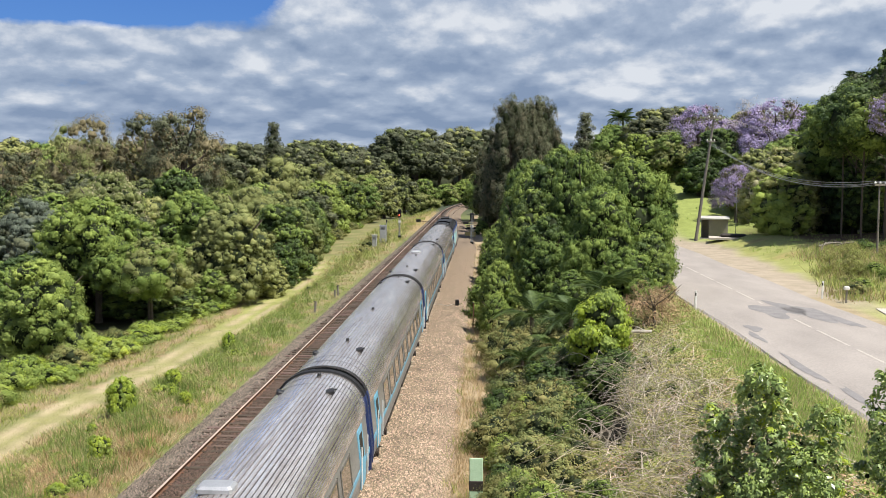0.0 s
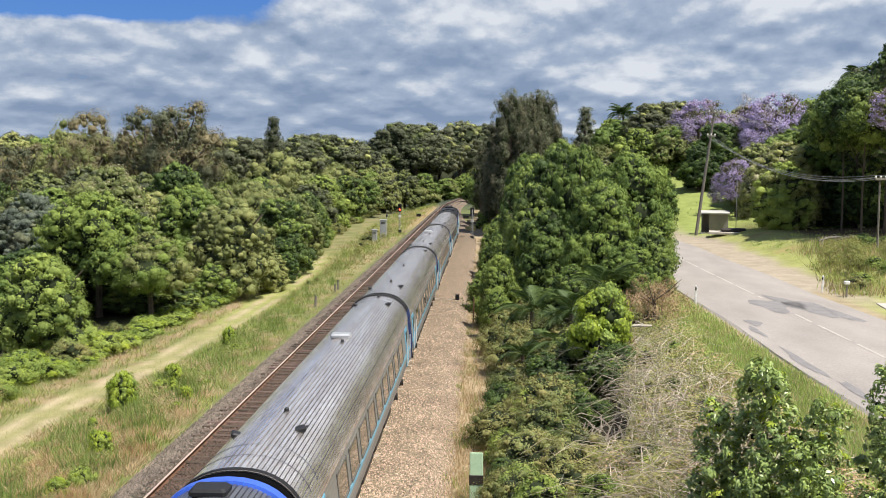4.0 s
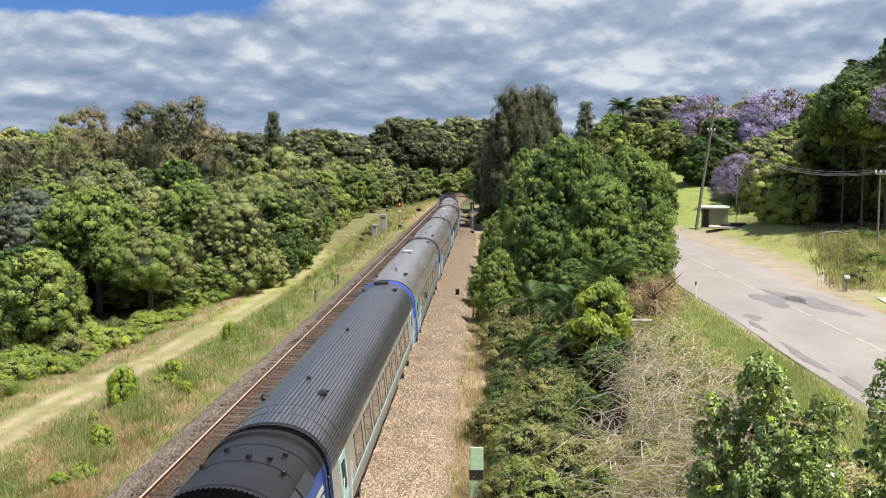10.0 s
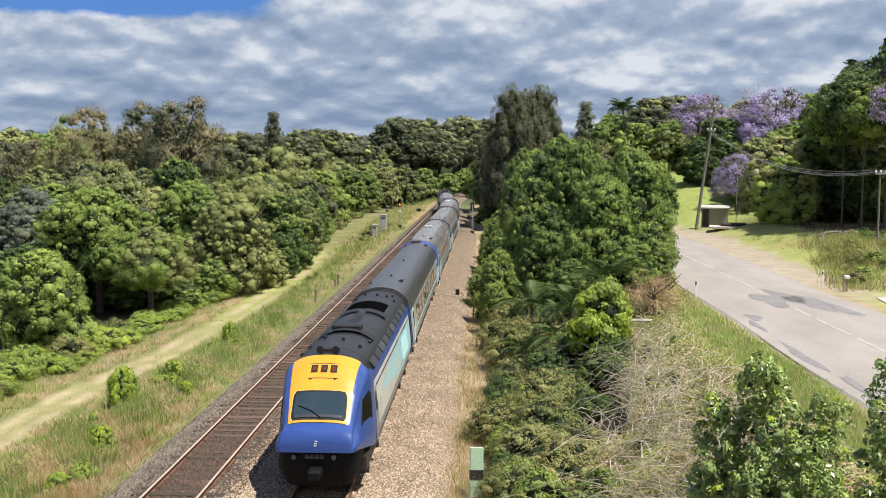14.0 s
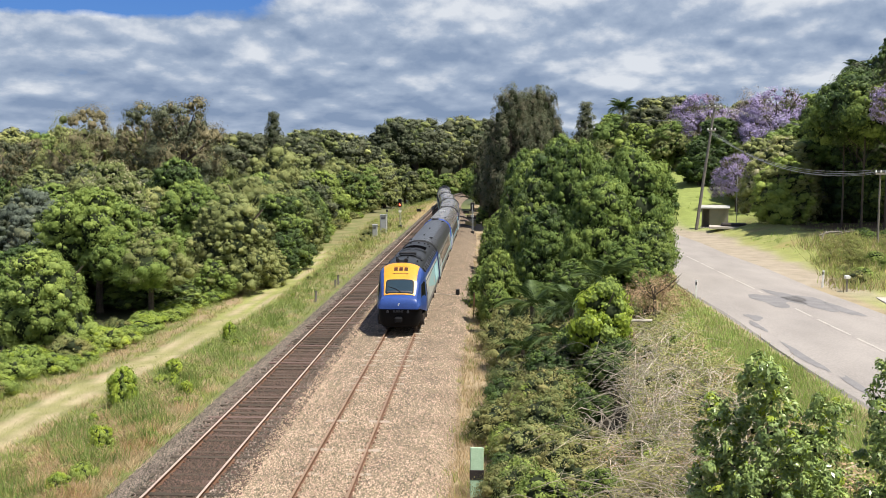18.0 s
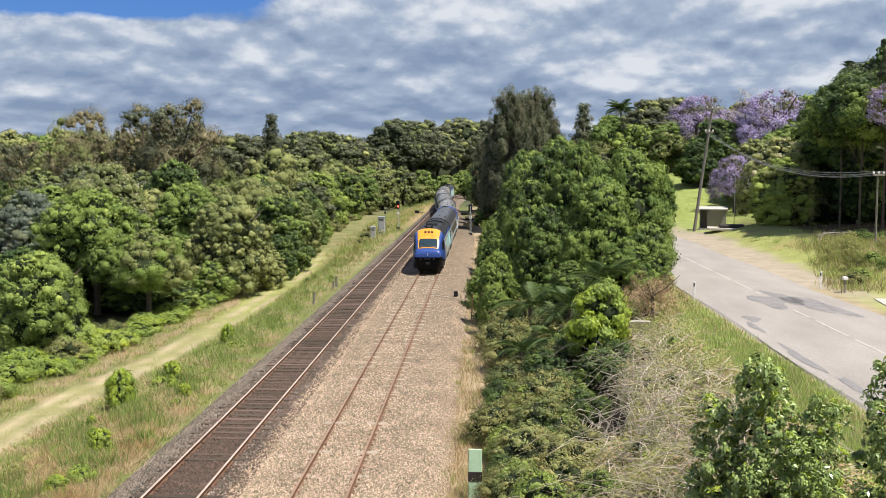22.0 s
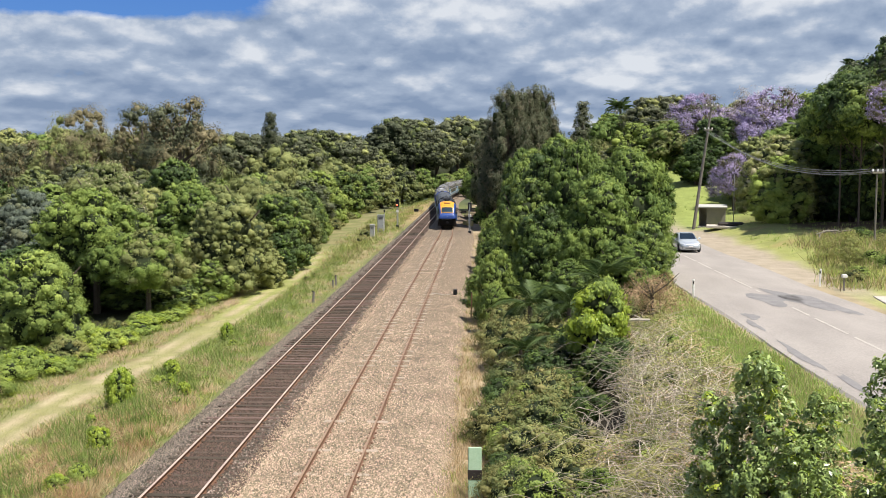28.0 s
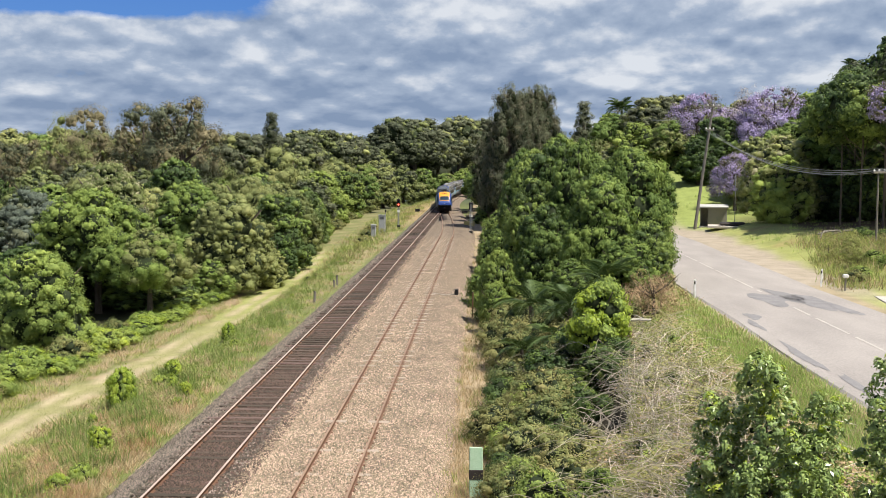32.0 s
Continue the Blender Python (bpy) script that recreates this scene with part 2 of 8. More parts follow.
def smooth_by_angle(me, degrees=35):
    me.polygons.foreach_set("use_smooth", np.ones(len(me.polygons), dtype=bool))
    me.set_sharp_from_angle(angle=radians(degrees))
    return me


def ramp01(a, b, x):
    t = np.clip((np.asarray(x, dtype=float) - a) / (b - a), 0, 1)
    return t * t * (3 - 2 * t)


def waves(x, y, seed=0.0, size=1.0):
    """Smooth, cheap noise, about -1 to 1."""
    x, y = np.asarray(x, float) / size, np.asarray(y, float) / size
    return (np.sin(1.7 * x + 0.9 * y + seed) + np.sin(-0.8 * x + 2.1 * y + 1.7 * seed + 1.3) + np.sin(2.9 * x - 1.3 * y + 0.6 * seed + 4)
            + np.sin(0.5 * x + 3.3 * y + 2.2 * seed)) / 4
# ---- materials ----
M_LEAF = mat("leaf_green", (0.236, 0.308, 0.076), 0.62, dark=(0.110, 0.166, 0.040), scale=0.35, fine=3, island=0.2, thing=0.28, through_light=0.18, spec=0.15)
M_LEAF_BRIGHT = mat("leaf_bright", (0.290, 0.365, 0.086), 0.6, dark=(0.168, 0.232, 0.050), scale=0.6, fine=3, island=0.18, thing=0.22, through_light=0.18, spec=0.15)
M_LEAF_LIME = mat("leaf_lime", (0.410, 0.490, 0.075), 0.45, dark=(0.245, 0.335, 0.030), scale=0.6, fine=3, island=0.2, thing=0.12, through_light=0.35, spec=0.3)
M_LEAF_OLIVE = mat("leaf_olive", (0.285, 0.312, 0.116), 0.55, dark=(0.156, 0.180, 0.063), scale=0.35, fine=3, island=0.2, thing=0.28, through_light=0.18, spec=0.1)
M_LEAF_PALE = mat("leaf_pale_olive", (0.330, 0.315, 0.120), 0.6, dark=(0.190, 0.185, 0.066), scale=0.35, fine=3, island=0.3, thing=0.15, through_light=0.18, spec=0.1)
M_LEAF_GREY = mat("leaf_grey_green", (0.158, 0.172, 0.102), 0.65, dark=(0.086, 0.097, 0.056), scale=0.3, fine=3, island=0.3, thing=0.2, through_light=0.18, spec=0.1)
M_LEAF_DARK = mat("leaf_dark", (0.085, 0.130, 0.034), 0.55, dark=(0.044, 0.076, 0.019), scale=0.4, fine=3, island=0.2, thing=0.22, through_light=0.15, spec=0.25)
M_LEAF_SHEOAK = mat("leaf_sheoak_brown", (0.205, 0.185, 0.118), 0.7, dark=(0.115, 0.104, 0.066), scale=0.3, fine=3, island=0.3, through_light=0.2, spec=0.1)
M_LEAF_TAN = mat("leaf_brown_olive", (0.270, 0.235, 0.130), 0.65, dark=(0.165, 0.145, 0.080), scale=0.3, fine=3, island=0.3, thing=0.1, through_light=0.2, spec=0.1)
M_LEAF_SOFT = mat("leaf_soft_green", (0.320, 0.335, 0.130), 0.65, dark=(0.200, 0.220, 0.078), scale=0.35, fine=3, island=0.2, thing=0.12, through_light=0.25, spec=0.1)
M_LEAF_BLUE = mat("leaf_blue_grey", (0.145, 0.172, 0.128), 0.65, dark=(0.080, 0.098, 0.070), scale=0.3, fine=3, island=0.25, thing=0.15, through_light=0.18, spec=0.1)
M_CREAM_TIP = mat("cream_flower_tips", (0.46, 0.42, 0.27), 0.7, dark=(0.30, 0.29, 0.15), scale=0.5, fine=3, island=0.3, through_light=0.25)
M_BLOSSOM = mat("blossom", (0.47, 0.39, 0.59), 0.7, dark=(0.37, 0.305, 0.48), scale=0.5, fine=3, island=0.15, thing=0.1, through_light=0.3)
M_LEAF_GLOSS = mat("leaf_glossy_dark", (0.335, 0.430, 0.125), 0.32, dark=(0.130, 0.190, 0.058), scale=0.8, fine=4, island=0.25, through_light=0.15, spec=0.5)
M_DRY_LEAF = mat("dry_leaf", (0.49, 0.36, 0.19), 0.8, dark=(0.264, 0.18, 0.108), scale=0.8, fine=5, island=0.4, through_light=0.2)
# near-black colour for the balls that stand for shade inside the crowns
M_CORE = mat("painted_crown_shade", (0.032, 0.045, 0.016), 0.95, scale=1.5, fine=9)
M_BARK = mat("bark", (0.125, 0.098, 0.076), 0.9, scale=3, fine=25, bump=0.5)
M_STEM = mat("dead_stem", (0.70, 0.61, 0.49), 0.85, dark=(0.34, 0.285, 0.225), scale=2, fine=20, island=0.3)
M_GRASS = mat("grass_blade", (0.39, 0.44, 0.13), 0.6, dark=(0.235, 0.285, 0.075), scale=0.25, fine=2, island=0.35, through_light=0.45)
M_STRAW = mat("dry_grass_blade", (0.60, 0.48, 0.285), 0.75, dark=(0.41, 0.315, 0.175), scale=0.25, fine=2, island=0.3, through_light=0.4)
M_RAIL = mat("rail_steel_rusty", (0.23, 0.125, 0.075), 0.6, 0.5, dark=(0.13, 0.07, 0.045), scale=2, fine=40)
M_RAIL_TOP = mat("rail_head_worn", (0.62, 0.49, 0.40), 0.45, 0.35, dark=(0.46, 0.34, 0.27), scale=1, fine=40)
M_RAIL_TOP_RUST = mat("rail_head_tan", (0.32, 0.215, 0.14), 0.55, 0.15, dark=(0.22, 0.14, 0.09), scale=1, fine=40)
M_TIMBER = mat("weathered_sleeper", (0.130, 0.094, 0.070), 0.9, dark=(0.050, 0.036, 0.028), scale=2, fine=30, thing=0.5, bump=0.4, stretch=(1, 5, 1))
M_CONCRETE = mat("concrete_sleeper", (0.38, 0.32, 0.25), 0.9, dark=(0.26, 0.215, 0.165), scale=4, fine=40, thing=0.15, bump=0.2)
M_STONE_TAN = mat("ballast_tan", (0.425, 0.335, 0.230), 0.9, dark=(0.130, 0.094, 0.062), scale=0.5, fine=16, amount=0.7, island=0.65, bump=1.0)
M_STONE_GREY = mat("ballast_grey", (0.22, 0.182, 0.14), 0.9, dark=(0.06, 0.05, 0.04), scale=0.5, fine=16, amount=0.7, island=0.7, bump=1.0)
# beds: stone dust, coloured darker to stand for shadow between the stones
M_BED_TAN = mat("bed_tan_gap_shade", (0.245, 0.190, 0.132), 0.95, dark=(0.080, 0.057, 0.042), scale=1.2, fine=34, amount=0.75, bump=1.0, stops=(0.42, 0.58))
M_BED_GREY = mat("bed_grey_gap_shade", (0.17, 0.14, 0.108), 0.95, dark=(0.05, 0.042, 0.034), scale=1.2, fine=34, amount=0.75, bump=1.0, stops=(0.42, 0.58))
M_STONE_DARK = mat("ballast_oiled", (0.112, 0.076, 0.055), 0.85, dark=(0.040, 0.027, 0.020), scale=0.5, fine=16, amount=0.7, island=0.5, bump=1.0)
M_IRON = mat("dark_iron", (0.06, 0.05, 0.045), 0.6, 0.5, scale=6, fine=40)
M_BLACK = mat("black_paint", (0.018, 0.018, 0.02), 0.55, scale=6, fine=40)
M_WHITE = mat("white_paint", (0.78, 0.77, 0.74), 0.5, dark=(0.6, 0.58, 0.54), scale=5, fine=40)
M_STEEL = mat("galvanised_steel", (0.50, 0.51, 0.52), 0.45, 0.6, dark=(0.36, 0.37, 0.38), scale=4, fine=40)
M_CEMENT = mat("cement_slab", (0.52, 0.47, 0.41), 0.9, dark=(0.36, 0.32, 0.27), scale=1.5, fine=30)


# ---- the line's course and the lie of the land ----
def bend(y):
    """How far the line has swung to the right, past the loop's end."""
    y = np.asarray(y, float)
    d = np.clip(y - 215, 0, 140)
    return d * d / (2 * 620.0) + np.clip(y - 355, 0, None) * 140 / 620.0


def loop_x(y):
    return -4.40 - 3.99 * ramp01(118, 218, y) + bend(y)


def main_x(y):
    return -8.39 + bend(y)


def land(x, y):
    x, y = np.asarray(x, float), np.asarray(y, float)
    u = x - bend(y)
    z = -0.55 - 1.15 * ramp01(-11.8, -17.0, u) - 0.5 * ramp01(-22, -40, u)
    z = z + 2.55 * ramp01(0.2, 9.2, u) * (1 - 0.0 * y)
    z = z + 4.6 * ramp01(106, 165, y) * ramp01(17, 27, x) + 1.1 * ramp01(20.5, 27, x) * ramp01(112, 96, y) * ramp01(40, 58, y)
    z = z + 7.0 * ramp01(32, 95, x) * ramp01(30, 110, y) + 4 * ramp01(-60, -300, x) + 16 * ramp01(380, 900, y)
    z = z - 0.85 * ramp01(1.4, 0.5, ((x - 3.75) / 1.2) ** 2 + ((y - 35.0) / 4.8) ** 2)
    z = z + 1.9 * ramp01(107, 131, y) * ramp01(18.5, 23, x) * ramp01(46, 35, x) * ramp01(190, 152, y)
    rough = ramp01(-11.8, -13, u) + ramp01(0.0, 1.5, u) * ramp01(10.2, 9.4, u) + ramp01(19, 21, x)
    return z + 0.07 * np.clip(rough, 0, 1) * waves(x, y, 2.0, 1.3)


PATH = ((-18.8, 20), (-18.8, 39.5), (-18.3, 46.8), (-17.3, 55.6), (-16.8, 72.5), (-17.4, 96), (-19.6, 121), (-20.8, 147), (-21.5, 170))


def in_hollow(x, y, grow=1.0):
    """Whether a spot lies in the shady hollow of the bank."""
    return ((x - 3.75) / (1.2 * grow)) ** 2 + ((y - 35.0) / (4.8 * grow)) ** 2 < 1


def path_x(y):
    return np.interp(y, [p[1] for p in PATH], [p[0] for p in PATH])


def mix3(a, b, k):
    return a * (1 - k[..., None]) + np.asarray(b) * k[..., None]


def ground():
    xs = np.concatenate([-np.geomspace(2500, 46, 34), np.arange(-45, 45.1, 0.6), np.geomspace(46, 2500, 34)])
    ys = np.concatenate([np.arange(-60, 14, 4.0), np.arange(14, 130, 0.75), np.arange(130, 260, 2.0), np.geomspace(262, 4500, 50)])
    X, Y = np.meshgrid(xs, ys)
    Z = land(X, Y)
    nx, ny = len(xs), len(ys)
    k = (np.arange(ny - 1)[:, None] * nx + np.arange(nx - 1)[None, :]).ravel()
    me = mesh_of("ground", np.stack([X, Y, Z], -1), np.stack([k, k + 1, k + nx + 1, k + nx], 1), [], smooth=True)
    u = X - bend(Y)
    n1, n2 = waves(X, Y, 1.0, 2.2), waves(X, Y, 5.0, 0.7)
    c = np.zeros(X.shape + (3,)) + np.array((0.17, 0.19, 0.06))
    c = mix3(c, (0.30, 0.225, 0.12), ramp01(0.05, 0.6, n1 + 0.5 * n2) * ramp01(-24, -20, u) * (u < -11))
    c = mix3(c, (0.36, 0.30, 0.16), ramp01(-15.2, -13.6, u + 0.8 * n1) * (u < -11) * ramp01(60, 90, Y) * 0.7)
    c = mix3(c, (0.44, 0.34, 0.19), ramp01(-0.35, 0.2, n1 + 0.4 * n2) * (u < -11) * ramp01(-20, -17, u) * ramp01(52, 36, Y) * 0.85)
    c = mix3(c, (0.27, 0.235, 0.11), ramp01(105, 125, Y) * ramp01(-26, -22, u) * (u < -11) * ramp01(-0.5, 0.3, n1 + 0.4 * n2))
    d = np.abs(X - path_x(Y))
    c = mix3(c, (0.31, 0.29, 0.125), ramp01(1.25, 0.75, d + 0.35 * n2) * ramp01(128, 108, Y))
    c = mix3(c, (0.31, 0.33, 0.10), ramp01(1.9, 1.2, d + 0.35 * n2) * ramp01(58, 75, Y) * ramp01(128, 108, Y))
    c = mix3(c, (0.48, 0.39, 0.25), ramp01(0.34, 0.12, np.abs(d - 0.6)) * ramp01(-0.5, 0.3, n1 + 0.3 * n2 + 0.3) * (Y < 120))
    c = mix3(c, (0.34, 0.25, 0.15), ramp01(0.7, 0.3, np.abs(X - path_x(Y) + 2.2 + 0.3 * n1)) * (Y < 90))
    # forest floor, its colour lowered further for the shade under the crowns
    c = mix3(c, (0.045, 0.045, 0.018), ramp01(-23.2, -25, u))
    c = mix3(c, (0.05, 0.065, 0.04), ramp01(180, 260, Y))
    c = mix3(c, (0.40, 0.30, 0.15), ramp01(-17.5, -14.5, u + n1) * ramp01(140, 165, Y) * ramp01(240, 215, Y) * (u < -10))
    c = mix3(c, (0.30, 0.225, 0.13), ramp01(125, 150, Y) * ramp01(-3, -2, u) * ramp01(9, 6, u))
    c = mix3(c, (0.42, 0.325, 0.21), ramp01(-1.6, -1.2, u) * ramp01(1.4, 0.5, u + 0.3 * n2))
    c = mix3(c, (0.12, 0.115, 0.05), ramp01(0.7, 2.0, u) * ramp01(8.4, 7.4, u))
    # the hollow's shade, painted as near-black ground
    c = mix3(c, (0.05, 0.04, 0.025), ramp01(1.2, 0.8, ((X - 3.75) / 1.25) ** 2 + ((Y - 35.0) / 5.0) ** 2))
    c = mix3(c, (0.33, 0.345, 0.11), ramp01(7.4, 8.4, X) * (X < 60) * (Y < 260) * ramp01(0, 1, X))
    c = mix3(c, (0.40, 0.335, 0.255), ramp01(17.2, 17.6, X) * ramp01(21.6, 20.2, X + 0.5 * n1 - 0.028 * np.clip(Y - 60, 0, 60)) * ramp01(47, 58, Y) * ramp01(128, 112, Y))
    c = mix3(c, (0.37, 0.30, 0.19), ramp01(10.1, 10.6, X + 0.25 * n2) * (X < 19.0) * (Y < 57))
    c = mix3(c, (0.36, 0.28, 0.12), ramp01(0.2, 0.7, n1) * ramp01(21, 23, X) * 0.7)
    c = mix3(c, (0.28, 0.33, 0.09), ramp01(98, 104, Y) * ramp01(19, 22, X) * ramp01(60, 50, X) * ramp01(220, 200, Y))
    # earth below the hill's high crowns, darkened to add to their shade
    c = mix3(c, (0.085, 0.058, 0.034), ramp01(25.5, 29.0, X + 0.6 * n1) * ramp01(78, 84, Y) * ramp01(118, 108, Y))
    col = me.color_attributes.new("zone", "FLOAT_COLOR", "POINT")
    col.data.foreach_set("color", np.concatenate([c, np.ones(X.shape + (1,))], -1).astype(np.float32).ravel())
    m = mat("turf_and_earth", (1, 1, 1), 0.95, dark=(0.55, 0.55, 0.5), scale=0.9, fine=16, amount=0.6, bump=0.8, bump_scale=12)
    t = m.node_tree
    b = t.nodes["Principled BSDF"]
    at = t.nodes.new("ShaderNodeVertexColor")
    at.layer_name = "zone"
    mul = t.nodes.new("ShaderNodeMix")
    mul.data_type, mul.blend_type = "RGBA", "MULTIPLY"
    mul.inputs["Factor"].default_value = 1
    old = b.inputs["Base Color"].links[0].from_socket
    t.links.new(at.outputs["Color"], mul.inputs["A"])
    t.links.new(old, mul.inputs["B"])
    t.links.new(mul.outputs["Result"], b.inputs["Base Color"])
    me.materials.append(m)
    tagged(new("ground", me), "grassy ground with mown path, dry verge, bare earth and painted shade", "ground", kind="structure")


def ribbon(name, lanes, ys, mats, index, label, category):
    """A strip along the line: lanes are (offset or function of y, height)."""
    ys = np.asarray(ys, float)
    cols = [np.stack([f(ys), ys, np.zeros_like(ys) + z], -1) for f, z in lanes]
    v = np.stack(cols, 1)
    n = len(lanes)
    k = (np.arange(len(ys) - 1)[:, None] * n + np.arange(n - 1)[None, :])
    q = np.stack([k, k + 1, k + n + 1, k + n], -1).reshape(-1, 4)
    idx = np.tile(np.asarray(index), len(ys) - 1)
    return tagged(new(name, mesh_of(name, v, q, mats, idx, smooth=False)), label, category, kind="structure")


YS = np.concatenate([np.arange(-45, 120, 2.5), np.arange(120, 345, 3.0)])


def off(base, w):
    return lambda y: base(y) + w


def beds():
    mid = lambda y: np.minimum((main_x(y) + loop_x(y)) / 2, loop_x(y) + 0.0)
    ribbon("ballast_bed_main", [(off(main_x, -2.30), -0.60), (off(main_x, -1.48), -0.17), (off(main_x, -1.0), -0.155), (off(main_x, 1.1), -0.155), (off(main_x, 1.35), -0.16)],
           YS, [M_BED_GREY, M_STONE_DARK], [0, 0, 1, 1], "dark oil-stained ballast bed with a grey shoulder", "ballast")
    ribbon("ballast_bed_loop", [(off(main_x, 1.35), -0.16), (off(main_x, 1.9), -0.15), (off(loop_x, -1.2), -0.145), (off(loop_x, 1.3), -0.145), (off(loop_x, 2.7), -0.16), (off(loop_x, 3.4), -0.5)],
           YS, [M_BED_TAN, M_BED_GREY], [0, 0, 0, 0, 0], "tan crushed stone ballast bed", "ballast")


def rail(base, w, top, y0, y1, name, label):
    """A rail of real section (foot, web, head) swept along the line."""
    sec = [(-0.073, -0.155), (0.073, -0.155), (0.073, -0.14), (0.012, -0.12), (0.012, -0.045), (0.036, -0.034), (0.036, -0.006), (0.028, 0.0), (-0.028, 0.0),
           (-0.036, -0.006), (-0.036, -0.034), (-0.012, -0.045), (-0.012, -0.12), (-0.073, -0.14)]
    ys = [y for y in np.arange(y0, y1, 3.0)] + [y1]
    b = Build()
    rings = [[(float(base(y)) + w + x, float(y), z) for x, z in sec] for y in ys]
    b.loft(rings)
    n = len(sec)
    idx = []
    for k in range(len(ys) - 1):
        idx += [1 if s in (6, 7, 8) else 0 for s in range(n)]
    b.i = idx + [0, 0]
    tagged(new(name, b.mesh(name, [M_RAIL, top])), label, "rail", group="rails", kind="structure")


def tracks():
    for w in (-0.7525, 0.7525):
        rail(main_x, w, M_RAIL_TOP, -40, 345, "rail", "worn steel rail with a bright head on dark sleepers")
        rail(loop_x, w, M_RAIL_TOP_RUST, -40, 214, "rail", "rust-brown steel rail in tan ballast")


ground()
beds()
tracks()
# road: crowned asphalt with kerbless edges
M_ASPHALT = mat("asphalt_worn", (0.335, 0.302, 0.272), 0.9, dark=(0.235, 0.212, 0.192), scale=0.5, fine=18, amount=0.45, bump=0.25, bump_scale=60, stretch=(1, 0.35, 1))
M_PATCH = mat("asphalt_patch", (0.235, 0.222, 0.215), 0.85, dark=(0.165, 0.157, 0.155), scale=1.5, fine=25, bump=0.2, bump_scale=60)
M_LINE = mat("road_paint_faded", (0.46, 0.42, 0.365), 0.8, dark=(0.33, 0.30, 0.27), scale=2.5, fine=25)


def road_z(y):
    return 2.07 + 0.0 * y


def road():
    ys = np.arange(-40, 240, 3.0)
    lanes = [(10.75, -0.12), (10.9, 0.0), (12.6, 0.035), (14.45, 0.06), (16.2, 0.035), (18.0, 0.0), (18.2, -0.12)]
    v, n = [], len(lanes)
    for y in ys:
        for x, z in lanes:
            v.append((x + (0.1 * math.sin(y * 0.31) if x in (10.9, 18.0) else 0), y, float(road_z(y)) + z))
    q = [(r * n + c, r * n + c + 1, (r + 1) * n + c + 1, (r + 1) * n + c) for r in range(len(ys) - 1) for c in range(n - 1)]
    tagged(new("road", mesh_of("road", v, q, M_ASPHALT)), "worn grey asphalt road with faded centre line", "road", kind="structure")
    b = Build()
    for y0 in np.arange(14, 120, 0.8):
        x = 14.40
        if math.sin(y0 * 1.3 + x * 9) > -0.9 and not 47.5 < y0 < 53:
            b.add([(x, y0, 2.137), (x + 0.12, y0, 2.137), (x + 0.12, y0 + 0.8, 2.137), (x, y0 + 0.8, 2.137)], [(0, 1, 2, 3)])
    tagged(new("road_marking", b.mesh("road_marking", [M_LINE])), "faded centre line on asphalt", "road marking", kind="structure")
    r = random.Random(4)

    def patch(cx, cy, rx, ry, slant=0.0, z=2.139):
        pts = []
        for k in range(22):
            w = 2 * math.pi * k / 22
            s = 1 + 0.22 * math.sin(3 * w + cy) + 0.12 * r.uniform(-1, 1)
            x, y = rx * s * math.cos(w), ry * s * math.sin(w)
            pts.append((cx + x + slant * y, cy + y))
        bb = Build()
        hgt = lambda x: 2.075 + 0.06 * (1 - abs(x - 14.45) / 3.6) + 0.006
        bb.add([(x, y, hgt(x)) for x, y in pts] + [(cx, cy, hgt(cx))], [(k, (k + 1) % 22, 22) for k in range(22)])
        tagged(new("road_patch", bb.mesh("road_patch", [M_PATCH])), "dark bitumen repair patch on the road", "road patch", group="road patches", kind="structure")
    patch(14.15, 50.5, 0.8, 2.2, 0.02)
    patch(15.8, 50.0, 0.85, 2.6, -0.06)
    patch(16.7, 47.6, 0.35, 2.2, -0.03)
    patch(15.3, 52.0, 0.5, 2.5, -0.1)
    patch(11.3, 36, 0.2, 2.6, 0.0)
    patch(11.5, 31, 0.16, 2.0, 0.02)
    patch(11.45, 42.8, 0.16, 1.3, 0.0)
    patch(11.9, 45.0, 0.3, 0.9, 0.0)


road()
# ---- the train: two power cars and five coaches ----
M_ROOF = mat("ribbed_roof_brown_grey", (0.80, 0.77, 0.75), 0.23, 0.8, dark=(0.46, 0.40, 0.36), scale=0.8, fine=6, stretch=(3, 0.25, 1), thing=0.08)
M_ROOF_DARK = mat("ribbed_roof_slate", (0.245, 0.245, 0.262), 0.29, 0.8, dark=(0.15, 0.15, 0.16), scale=0.8, fine=6, stretch=(3, 0.25, 1))
M_SIDE = mat("stainless_side", (0.33, 0.32, 0.30), 0.38, 0.3, dark=(0.22, 0.21, 0.195), scale=0.7, fine=8, stretch=(1, 0.3, 2))
M_SIDE_CREAM = mat("cream_side", (0.36, 0.335, 0.275), 0.45, 0.05, dark=(0.25, 0.23, 0.185), scale=0.7, fine=8, stretch=(1, 0.3, 2))
M_LOCO_CREAM = mat("ivory_paint", (0.52, 0.52, 0.46), 0.4, 0.0, dark=(0.42, 0.42, 0.37), scale=0.7, fine=8)
M_SKIRT = mat("grey_skirt", (0.33, 0.325, 0.32), 0.5, 0.2, dark=(0.2, 0.19, 0.18), scale=0.9, fine=10, stretch=(1, 0.3, 2))
M_SKY_BLUE = mat("light_blue_paint", (0.20, 0.46, 0.60), 0.4, dark=(0.11, 0.33, 0.48), scale=1.5, fine=12)
M_TEAL = mat("pale_teal_paint", (0.36, 0.55, 0.54), 0.4, dark=(0.27, 0.44, 0.45), scale=1.5, fine=12)
M_BLUE = mat("royal_blue_paint", (0.032, 0.075, 0.27), 0.32, dark=(0.024, 0.055, 0.21), scale=1.2, fine=14, spec=0.5)
M_BAND = mat("bright_blue_hood", (0.045, 0.12, 0.55), 0.4, dark=(0.03, 0.08, 0.40), scale=2, fine=14)
